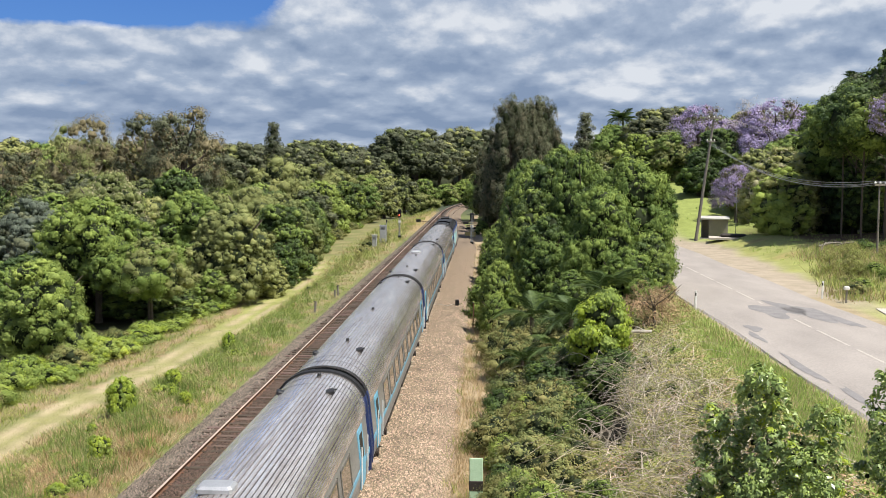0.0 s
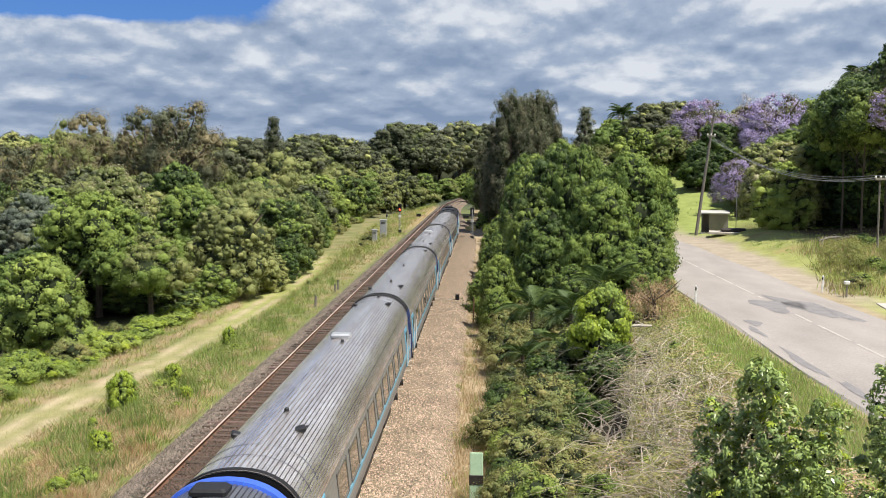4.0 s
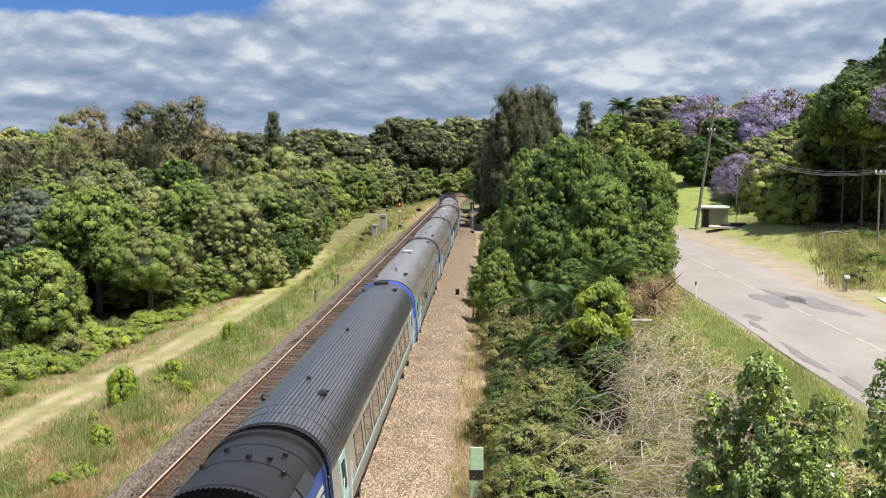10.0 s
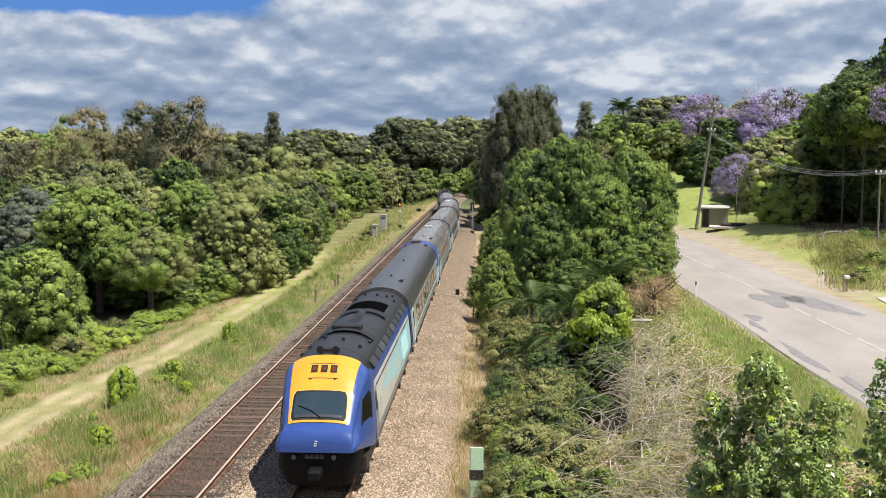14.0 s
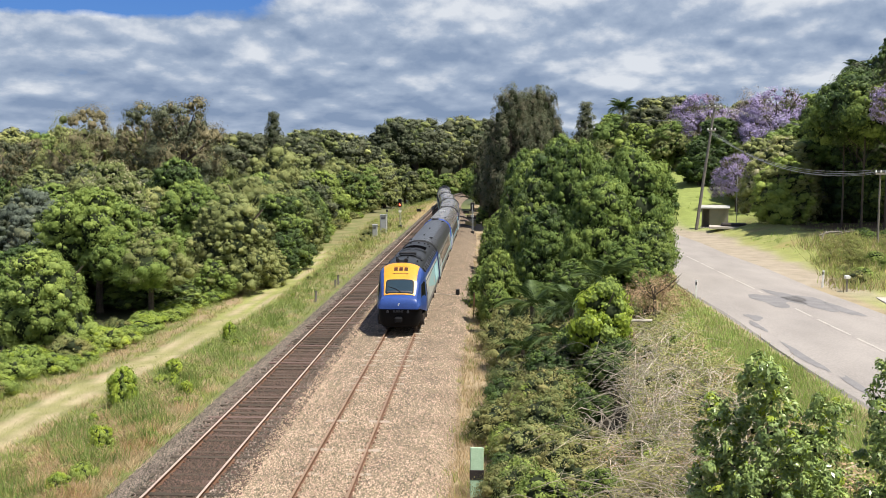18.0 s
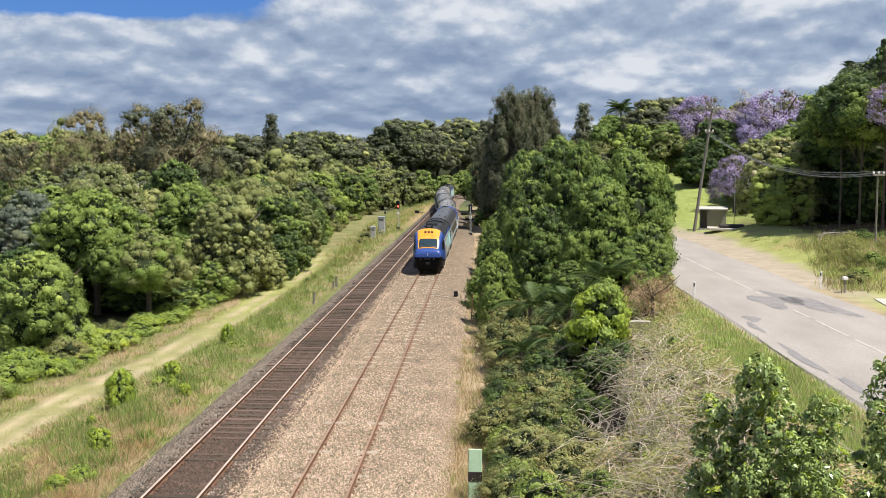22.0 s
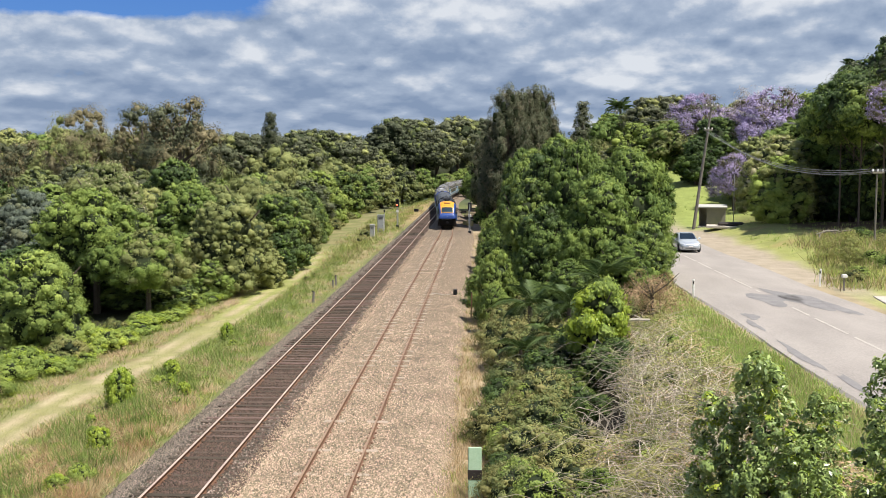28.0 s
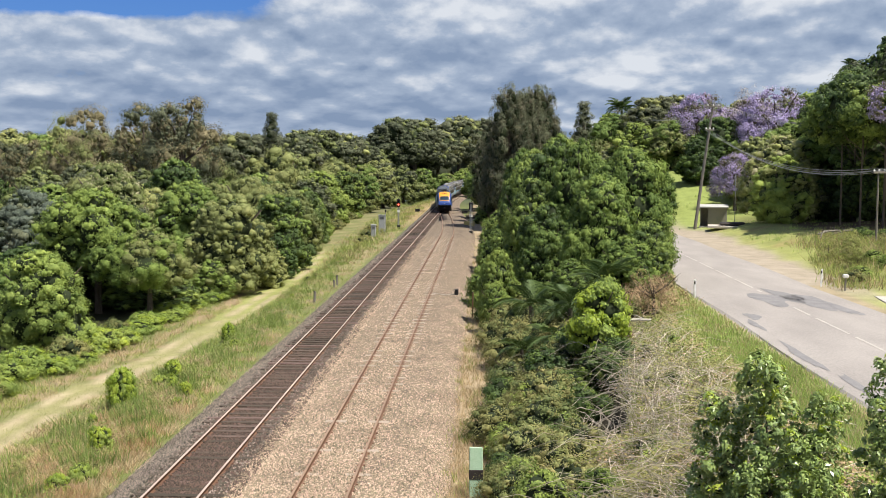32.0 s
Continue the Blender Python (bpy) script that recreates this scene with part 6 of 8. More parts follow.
# ---- grass, stems, stones: what nobody could count ----
def blades(name, pts, height, width, m, seed, label, lean=0.35):
    """One triangle a blade, bent over at the tip."""
    rng = np.random.default_rng(seed)
    k = len(pts)
    h = height * rng.uniform(0.45, 1.25, (k, 1))
    a = rng.uniform(0, 2 * np.pi, k)
    side = np.stack([np.cos(a), np.sin(a), np.zeros(k)], 1) * width * rng.uniform(0.6, 1.3, (k, 1))
    tip = rng.normal(0, lean, (k, 3)) * h
    tip[:, 2] = h[:, 0]
    v = np.empty((k, 3, 3))
    v[:, 0], v[:, 1], v[:, 2] = pts - side, pts + side, pts + tip
    me = mesh_of(name, v.reshape(-1, 3), np.arange(3 * k).reshape(k, 3), [m])
    tagged(new(name, me), label, "grass", kind="stuff")


def scatter(n, x0, x1, y0, y1, rng, keep=None, near=True, tuft=0.0):
    """Points on the land, denser towards the bridge."""
    if near:
        y = 1 / rng.uniform(1 / y1, 1 / y0, n)
    else:
        y = rng.uniform(y0, y1, n)
    x = rng.uniform(x0, x1, n) if not callable(x0) else None
    if tuft:
        heads = rng.integers(0, max(1, n // 14), n)
        x, y = x[heads] + rng.normal(0, tuft, n), y[heads] + rng.normal(0, tuft, n)
    if keep is not None:
        ok = rng.random(n) < keep(x, y)
        x, y = x[ok], y[ok]
    return np.stack([x, y, land(x, y) - 0.02], 1)


def off_path(x, y):
    return ramp01(0.9, 1.5, np.abs(x - path_x(y)))


def grasses():
    rng = np.random.default_rng(21)
    # straw and green grow in patches a few metres across, straw mostly near the bridge
    blotch = lambda x, y: waves(x, y, 1.0, 1.1) + 0.5 * waves(x, y, 6.0, 0.45) + 0.5 * ramp01(48, 28, y) - 0.08
    green = lambda x, y: off_path(x, y) * 0.8 * ramp01(0.22, -0.05, blotch(x, y)) * ramp01(-10.6, -11.1, x)
    dry = lambda x, y: off_path(x, y) * ramp01(0.0, 0.28, blotch(x, y)) * ramp01(-10.5, -11.0, x)
    blades("grass", scatter(115000, -22.5, -10.6, 21, 150, rng, green, tuft=0.22), 0.30, 0.016, M_GRASS, 1, "rank green grass on the slope beside the line", 0.6)
    blades("grass", scatter(126000, -22, -10.5, 20, 110, rng, dry, tuft=0.22), 0.32, 0.015, M_STRAW, 2, "dry straw-coloured grass on the slope beside the line", 0.7)
    # ripe reddish seed heads low on the slope, tall rank clumps above
    ripe = lambda x, y: ramp01(0.05, 0.4, waves(x, y, 9.0, 0.9) + 0.25) * ramp01(44, 30, y) * ramp01(-10.8, -11.3, x) * off_path(x, y)
    blades("grass", scatter(44000, -16, -10.9, 20, 44, rng, ripe, tuft=0.2), 0.42, 0.012, M_RIPE, 14, "ripe reddish-brown grass low on the slope", 0.5)
    rank = lambda x, y: ramp01(0.1, 0.4, waves(x, y, 12.0, 0.8)) * ramp01(1.6, 2.4, np.abs(x - path_x(y))) * ramp01(-11.0, -11.6, x)
    blades("grass", scatter(64000, -17, -11.0, 22, 120, rng, rank, tuft=0.24), 0.62, 0.014, M_GRASS_RANK, 15, "tall dark green grass in clumps on the slope", 0.35)
    meadow = lambda x, y: ramp01(1.6, 2.6, np.abs(x - path_x(y))) * ramp01(0.35, -0.1, waves(x, y, 3.0, 3.0))
    blades("grass", scatter(26000, -27, -11.5, 100, 250, rng, meadow, near=False, tuft=0.5), 0.62, 0.03, M_GRASS, 16, "rank pale green grass below the far wood", 0.5)
    dead = lambda x, y: ramp01(-0.1, 0.35, waves(x, y, 3.0, 3.0)) * ramp01(-20, -16, x)
    blades("grass", scatter(16000, -22, -11.0, 95, 230, rng, dead, near=False, tuft=0.5), 0.5, 0.028, M_STRAW, 17, "dry grass near the signal and cabinets", 0.5)
    # leafy weeds in clumps on the slope
    for m, n, seed, lab in ((M_LEAF_BRIGHT, 30000, 41, "bright leafy weeds in clumps on the slope"), (M_LEAF, 16000, 42, "dark leafy weeds in clumps on the slope"), (M_LEAF_PALE, 22000, 43, "greyish seedy weeds in clumps on the slope")):
        r2 = np.random.default_rng(seed)
        heads = n // 70
        hy = 1 / r2.uniform(1 / 180, 1 / 22, heads)
        hx = r2.uniform(-16.5, -12.1, heads)
        far = np.abs(hx - path_x(hy)) > 1.9
        hr = r2.uniform(0.15, 0.5, heads)
        k = r2.integers(0, heads, n)
        k = k[far[k]]
        dd = on_ball(len(k), r2)
        p = np.stack([hx[k], hy[k], land(hx[k], hy[k])], 1) + dd * hr[k][:, None] * r2.uniform(0.5, 1.0, (len(k), 1)) * np.array((1, 1, 0.9))
        p[:, 2] = np.maximum(p[:, 2], land(p[:, 0], p[:, 1]) + 0.02)
        v, q = leaf_quads(p, dd + np.array((0, 0, 0.5)), 0.085, r2, 0.1, 0.3)
        tagged(new("weeds", mesh_of("weeds", v, q, [m])), lab, "weeds", kind="stuff")
    mown = lambda x, y: (1 - off_path(x, y)) * (1 - 0.8 * ramp01(0.32, 0.15, np.abs(np.abs(x - path_x(y)) - 0.6)) * ramp01(75, 55, y))
    blades("grass", scatter(40000, -22, -15, 22, 118, rng, mown), 0.07, 0.012, M_GRASS_MOWN, 3, "short mown grass on the path")
    strip = lambda x, y: ramp01(-1.75, -1.35, x) * ramp01(1.2, 0.5, x)
    blades("grass", scatter(60000, -1.8, 1.4, 21, 130, rng, strip, tuft=0.15), 0.24, 0.009, M_STRAW, 4, "bleached dry grass along the ballast's edge")
    blades("grass", scatter(3500, -1.6, 1.4, 21, 130, rng, strip, tuft=0.12), 0.35, 0.014, M_GRASS, 5, "sparse green grass along the ballast's edge")
    verge = lambda x, y: ramp01(6.8, 7.8, x + 0.8 * waves(x, y, 3, 2) + 0.5) * ramp01(10.9, 10.2, x)
    blades("grass", scatter(120000, 6.7, 10.9, 19, 110, rng, verge, tuft=0.16), 0.22, 0.013, M_GRASS_VERGE, 6, "fresh green verge grass beside the road")
    blades("grass", scatter(20000, 6.7, 10.9, 19, 110, rng, verge, tuft=0.2), 0.3, 0.012, M_STRAW, 11, "pale dry stalks in the roadside verge", 0.5)
    far = lambda x, y: ramp01(21.2, 22.2, x - 0.028 * np.clip(y - 60, 0, 60)) * ramp01(0.3, -0.2, waves(x, y, 8, 4))
    blades("grass", scatter(16000, 18.4, 42, 52, 125, rng, far, near=False, tuft=0.2), 0.28, 0.02, M_GRASS_VERGE, 7, "grass across the road")
    weeds = lambda x, y: ramp01(0.0, 0.02, x / y + 0.010 * waves(x, y, 3, 2) - 0.303 - 0.0015 * (75 - y)) * ramp01(54, 57, y) * ramp01(84, 76, y)
    blades("grass", scatter(9000, 17, 34, 54, 86, rng, weeds, near=False, tuft=0.45), 0.6, 0.022, M_STRAW_OLIVE, 8, "tall brownish weeds across the road", lean=0.4)
    blades("grass", scatter(4500, 17, 34, 54, 86, rng, weeds, near=False, tuft=0.45), 0.6, 0.02, M_STRAW, 9, "tall dry grass across the road", lean=0.4)
    blades("grass", scatter(14000, 17, 34, 54, 86, rng, weeds, near=False, tuft=0.3), 0.55, 0.025, M_GRASS, 10, "rank green grass across the road", lean=0.5)


def bank_grass():
    rng = np.random.default_rng(31)
    inside = lambda x, y: (~in_hollow(x, y)) * ramp01(2.6, 4.2, x + 0.6 * waves(x, y, 2, 1.5)) * ramp01(7.9, 7.2, x)
    blades("grass", scatter(9000, 2.4, 9.0, 21, 52, rng, inside, tuft=0.2), 0.45, 0.012, M_STRAW, 12, "dry straw grass between dead canes on the bank", lean=0.5)
    green = lambda x, y: inside(x, y) * ramp01(-0.3, 0.3, waves(x, y, 7, 1.4))
    blades("grass", scatter(40000, 1.0, 9.0, 21, 52, rng, green, tuft=0.2), 0.5, 0.013, M_GRASS, 13, "green grass between dead canes on the bank", lean=0.4)


def tangle():
    """Dead lantana canes, arched and crossed, on the bank below the road."""
    rng = random.Random(5)
    b = Build()
    n = 0
    while n < 1800:
        x, y = rng.uniform(2.4, 7.5), 1 / rng.uniform(1 / 50, 1 / 21.5)
        if (x < 4.2 + 0.02 * (y - 30) and rng.random() < 0.6) or in_hollow(x, y):
            continue
        z = float(land(x, y))
        a, L = rng.uniform(0, 6.28), rng.uniform(0.9, 2.7)
        top = rng.uniform(0.25, 0.95) + (rng.uniform(0.1, 0.5) if 4.4 < x < 5.4 and 29 < y < 40 else 0)
        r = rng.uniform(0.004, 0.012)
        w = rng.uniform(-0.5, 0.5)
        b.tube([(x, y, z - 0.05), (x + 0.25 * L * math.cos(a), y + 0.25 * L * math.sin(a), z + 0.7 * top),
                (x + 0.6 * L * math.cos(a + w), y + 0.6 * L * math.sin(a + w), z + top), (x + L * math.cos(a + 1.6 * w), y + L * math.sin(a + 1.6 * w), z + top * rng.uniform(0.3, 0.9))],
               [r, r * 0.9, r * 0.7, r * 0.4], 3, caps=False)
        n += 1
    tagged(new("dead_canes", b.mesh("dead_canes", [M_STEM])), "tangle of bleached dead canes on the bank", "dead stems", kind="stuff")
    # grey dead wood in the hollow
    b = Build()
    for k in range(55):
        x, y = rng.uniform(2.9, 4.6), rng.uniform(30.5, 37.0)
        z = float(land(x, y)) + rng.uniform(0, 0.2)
        a, L = rng.uniform(-0.6, 3.7), rng.uniform(0.6, 1.7)
        up = rng.uniform(0.2, 0.9)
        b.tube([(x, y, z), (x + 0.5 * L * math.cos(a), y + 0.5 * L * math.sin(a), z + 0.7 * up), (x + L * math.cos(a + 0.4), y + L * math.sin(a + 0.4), z + up)], [0.026, 0.018, 0.007], 4, caps=False)
    tagged(new("dead_wood", b.mesh("dead_wood", [M_GREY_WOOD])), "grey dead branches in a hollow of the bank", "dead stems", kind="stuff")
    # leaves and litter between the canes
    r2 = np.random.default_rng(9)
    for name, m, n, lo, hi, lab in (("creeper", M_LEAF_PALE, 100000, 0.05, 0.95, "creeping olive-green weeds on the bank"), ("creeper", M_LEAF_BRIGHT, 40000, 0.05, 0.6, "creeping bright green weeds on the bank"),
                                    ("litter", M_DRY_LEAF, 30000, 0.02, 0.75, "brown dead leaves and twigs on the bank")):
        y = 1 / r2.uniform(1 / 55, 1 / 21, n)
        x = r2.uniform(0.8, 8.4, n)
        patch = waves(x, y, 4 if m is M_DRY_LEAF else 6 if m is M_LEAF_PALE else 9, 1.1)
        hollow = in_hollow(x, y, 0.9)
        ok = (r2.random(n) < ramp01(-0.3, 0.4, patch)) & ~hollow
        x, y = x[ok], y[ok]
        p = np.stack([x, y, land(x, y) + r2.uniform(lo, hi, len(x)) * (0.5 + 0.5 * patch[ok])], 1)
        nrm = np.tile((0.0, -0.2, 1.0), (len(x), 1))
        v, q = leaf_quads(p, nrm, 0.085, r2, 0.2, 0.3)
        tagged(new(name, mesh_of(name, v, q, [m])), lab, "weeds", kind="stuff")


def stones(name, n, lanes, m, seed, label, size=(0.032, 0.066), y0=20.5, y1=120):
    """Loose stones: skewed little pyramids on the bed; lanes are (left, right, height) offsets."""
    rng = np.random.default_rng(seed)
    k = n
    y = 1 / rng.uniform(1 / y1, 1 / y0, k)
    pick = rng.integers(0, len(lanes), k)
    x, z = np.empty(k), np.empty(k)
    for i, (base, a, b_, za, zb) in enumerate(lanes):
        s = pick == i
        f = rng.random(s.sum())
        x[s], z[s] = base(y[s]) + a + (b_ - a) * f, za + (zb - za) * f
    r = rng.uniform(*size, k)
    a0 = rng.uniform(0, 6.28, k)
    v = np.empty((k, 5, 3))
    for j in range(4):
        a = a0 + j * np.pi / 2 + rng.normal(0, 0.25, k)
        rr = r * rng.uniform(0.7, 1.25, k)
        v[:, j, 0], v[:, j, 1], v[:, j, 2] = x + rr * np.cos(a), y + rr * np.sin(a), z - 0.005
    v[:, 4, 0], v[:, 4, 1], v[:, 4, 2] = x + rng.normal(0, 0.3, k) * r, y + rng.normal(0, 0.3, k) * r, z + r * rng.uniform(0.5, 1.2, k)
    o = np.arange(k)[:, None] * 5
    q = np.concatenate([o + np.array([[0, 1, 4]]), o + np.array([[1, 2, 4]]), o + np.array([[2, 3, 4]]), o + np.array([[3, 0, 4]])])
    tagged(new(name, mesh_of(name, v.reshape(-1, 3), q, [m])), label, "ballast", kind="stuff")


def sleepers():
    b = Build().box(-1.27, 1.27, -0.115, 0.115, -0.07, 0.0, 0.012)
    me = b.mesh("sleeper", [M_TIMBER])
    bed = bpy.data.objects["ballast_bed_main"]
    r = random.Random(2)
    for k in range(300):
        y = 19.5 + 0.6 * k
        ob = part("sleeper", me, bed, pose(float(main_x(y)) + r.uniform(-0.13, 0.13), y + r.uniform(-0.06, 0.06), -0.094 + r.choice((-0.034, -0.012, -0.006, 0.0)) + r.uniform(-0.012, 0.008), r.uniform(-1, 1), 0, r.uniform(-1.2, 1.2)))
    bed2 = bpy.data.objects["ballast_bed_loop"]
    b = Build()
    for s in (-1, 1):
        b.box(s * 0.7525 - 0.36, s * 0.7525 + 0.42 * 0.9, -0.11, 0.11, -0.06, 0.0, 0.015)
    b.box(-0.5, 0.5, -0.10, 0.10, -0.09, -0.05, 0.01)
    me = b.mesh("sleeper", [M_CONCRETE])
    for k in range(80):
        y = 20.4 + 1.2 * k + r.uniform(-0.05, 0.05)
        if r.random() < 0.3:
            continue
        part("sleeper", me, bed2, pose(float(loop_x(y)), y, -0.112 + r.uniform(-0.02, 0.006), 0, 0, r.uniform(-1, 1)))
    for base, bedob, y1 in ((main_x, bed, 120), (loop_x, bed2, 120)):
        c = Build()
        y = 19.5
        while y < y1:
            for s in (-1, 1):
                for q in (-1, 1):
                    x = float(base(y)) + s * 0.7525 + q * 0.105
                    c.box(x - 0.03, x + 0.03, y - 0.035, y + 0.035, -0.14, -0.105)
            y += 0.6
        f = part("rail_fastenings", c.mesh("rail_fastenings", [M_RAIL]), bedob)
        tagged(f, kind="stuff")


M_GRASS_MOWN = mat("mown_blade", (0.37, 0.38, 0.14), 0.7, dark=(0.26, 0.27, 0.09), scale=0.25, fine=2, island=0.3, through_light=0.3)
M_RIPE = mat("ripe_grass_blade", (0.62, 0.43, 0.24), 0.75, dark=(0.42, 0.27, 0.14), scale=0.25, fine=2, island=0.3, through_light=0.4)
M_GRASS_RANK = mat("rank_blade", (0.27, 0.36, 0.09), 0.6, dark=(0.15, 0.22, 0.05), scale=0.25, fine=2, island=0.3, through_light=0.35)
M_GRASS_VERGE = mat("verge_blade", (0.42, 0.53, 0.165), 0.6, dark=(0.28, 0.37, 0.09), scale=0.25, fine=2, island=0.3, through_light=0.45)
M_STRAW_OLIVE = mat("weed_blade", (0.38, 0.31, 0.16), 0.75, dark=(0.22, 0.18, 0.09), scale=0.25, fine=2, island=0.35, through_light=0.3)
M_GREY_WOOD = mat("grey_dead_wood", (0.40, 0.35, 0.28), 0.9, dark=(0.22, 0.19, 0.15), scale=2, fine=20, island=0.25)
grasses()
bank_grass()
tangle()
stones("stones", 120000, [(main_x, 1.25, 1.9, -0.16, -0.15), (loop_x, -2.55, -0.8, -0.15, -0.145), (loop_x, -0.7, 0.7, -0.145, -0.145), (loop_x, 0.8, 2.7, -0.145, -0.16), (loop_x, 2.65, 3.5, -0.15, -0.55)], M_STONE_TAN, 1, "loose tan ballast stones", (0.024, 0.050))
stones("stones", 30000, [(main_x, -2.35, -1.48, -0.60, -0.18), (main_x, -1.6, -1.36, -0.19, -0.18)], M_STONE_GREY, 2, "loose grey ballast stones", (0.028, 0.060))
stones("stones", 22000, [(main_x, -1.15, 1.3, -0.15, -0.15), (main_x, -0.62, 0.62, -0.14, -0.14)], M_STONE_DARK, 3, "dark oily ballast stones", (0.025, 0.055))
stones("stones", 6000, [(main_x, 1.0, 1.75, -0.15, -0.148)], M_STONE_DARK, 4, "dark stones strewn over the tan ballast's edge", (0.03, 0.07))
stones("stones", 6000, [(main_x, 0.85, 1.35, -0.145, -0.145), (main_x, -1.3, -0.85, -0.145, -0.145)], M_STONE_GREY, 5, "grey stones strewn over the dark ballast's edge", (0.03, 0.07))
sleepers()
# ---- things beside the line and the road ----
M_POLE = mat("weathered_pole", (0.24, 0.215, 0.185), 0.9, dark=(0.14, 0.125, 0.105), scale=2, fine=25, stretch=(4, 4, 0.3))
M_SHELTER = mat("shelter_wall", (0.30, 0.265, 0.21), 0.85, dark=(0.23, 0.21, 0.185), scale=2, fine=25)
M_TIN = mat("pale_tin_roof", (0.52, 0.50, 0.455), 0.75, 0.0, dark=(0.32, 0.31, 0.285), scale=2, fine=25)
M_CABINET = mat("grey_cabinet", (0.50, 0.51, 0.52), 0.55, 0.1, dark=(0.36, 0.37, 0.38), scale=3, fine=30)
M_GREENPOST = mat("pale_green_post", (0.45, 0.60, 0.42), 0.7, dark=(0.32, 0.47, 0.30), scale=4, fine=30)
M_RED = glow("red_signal_lamp", (1.0, 0.06, 0.03), 9.0)
M_CABLE = mat("overhead_wire", (0.30, 0.30, 0.31), 0.5, 0.3, scale=4, fine=20)
M_YELLOW_CLAY = mat("ochre_board", (0.52, 0.40, 0.14), 0.8, dark=(0.4, 0.3, 0.1), scale=4, fine=20)


def stand(name, x, y, label, category, group="", turn=0.0, z=None):
    return thing(name, pose(x, y, float(land(x, y)) if z is None else z, 0, 0, turn), label, category, group)


def signal(x, y, back, label):
    s = stand("railway_signal", x, y, label, "railway signal", "signals", 0 if not back else 180)
    b = Build().tube([(0, 0, -0.3), (0, 0, 3.9)], 0.055, 10)
    part("mast", b.mesh("mast", [M_STEEL]), s)
    part("base", Build().box(-0.22, 0.22, -0.2, 0.2, -0.3, 0.55, 0.03).mesh("base", [M_BLACK]), s)
    h = part("head", Build().box(-0.24, 0.24, -0.2, -0.02, 3.05, 4.15, 0.06).mesh("head", [M_BLACK]), s, label="black signal head with hoods")
    for k, z in enumerate((3.35, 3.85)):
        rings = []
        for yy, r in ((-0.2, 0.13), (-0.42, 0.14)):
            rings.append([(r * math.cos(math.pi * (1.15 * j / 10 - 0.075)), yy, z + r * math.sin(math.pi * (1.15 * j / 10 - 0.075))) for j in range(11)])
        part("hood", Build().loft(rings, closed=False, caps=False).mesh("hood", [M_BLACK]), h)
        lens = Build().tube([(0, -0.2, z), (0, -0.225, z)], 0.105, 14)
        part("lens", lens.mesh("lens", [M_RED if k == 0 and not back else M_GLASS_DARK]), h, label="red signal lens, lit" if k == 0 and not back else "")
    b = Build()
    for sx in (-0.16, 0.16):
        b.tube([(sx, 0.14, 0.2), (sx, 0.14, 3.2)], 0.015, 5)
    for k in range(10):
        b.tube([(-0.16, 0.14, 0.4 + 0.3 * k), (0.16, 0.14, 0.4 + 0.3 * k)], 0.012, 5)
    part("ladder", b.mesh("ladder", [M_STEEL]), s)
    plate = Build().box(-0.2, 0.2, -0.09, -0.06, 2.3, 2.6, 0.01)
    part("plate", plate.mesh("plate", [M_WHITE]), s)
    return s


def cabinets():
    for x, y, w, h, lab in ((-13.35, 133, 0.85, 2.45, "tall grey equipment cabinet with a louvred door"), (-14.3, 131.5, 0.62, 1.6, "low grey equipment cabinet beside the line")):
        c = stand("equipment_cabinet", x, y, lab, "cabinet", "trackside cabinets", 4)
        part("body", Build().box(-w / 2, w / 2, -0.35, 0.35, 0.06, h, 0.03).mesh("body", [M_CABINET]), c)
        part("plinth", Build().box(-w / 2 - 0.06, w / 2 + 0.06, -0.42, 0.42, -0.25, 0.07, 0.02).mesh("plinth", [M_CEMENT]), c)
        part("roof", Build().box(-w / 2 - 0.06, w / 2 + 0.06, -0.43, 0.43, h, h + 0.07, 0.02).mesh("roof", [M_STEEL]), c)
        d = part("door", Build().box(-w / 2 + 0.06, w / 2 - 0.06, -0.375, -0.352, 0.14, h - 0.1, 0.008).mesh("door", [M_STEEL]), c)
        for k in range(5):
            part("slat", Build().box(-w / 2 + 0.14, w / 2 - 0.14, -0.39, -0.376, h - 0.5 + 0.06 * k, h - 0.47 + 0.06 * k).mesh("slat", [M_IRON]), d)
        part("handle", Build().box(w / 2 - 0.16, w / 2 - 0.13, -0.41, -0.376, h * 0.45, h * 0.45 + 0.14, 0.005).mesh("handle", [M_BLACK]), d)
    b = stand("siren_post", -13.0, 134.5, "small black horn on a grey post", "post")
    part("post", Build().tube([(0, 0, -0.2), (0, 0, 2.8)], 0.04, 8).mesh("post", [M_STEEL]), b)
    part("horn", Build().box(-0.1, 0.1, -0.1, 0.1, 2.7, 3.05, 0.04).mesh("horn", [M_BLACK]), b)


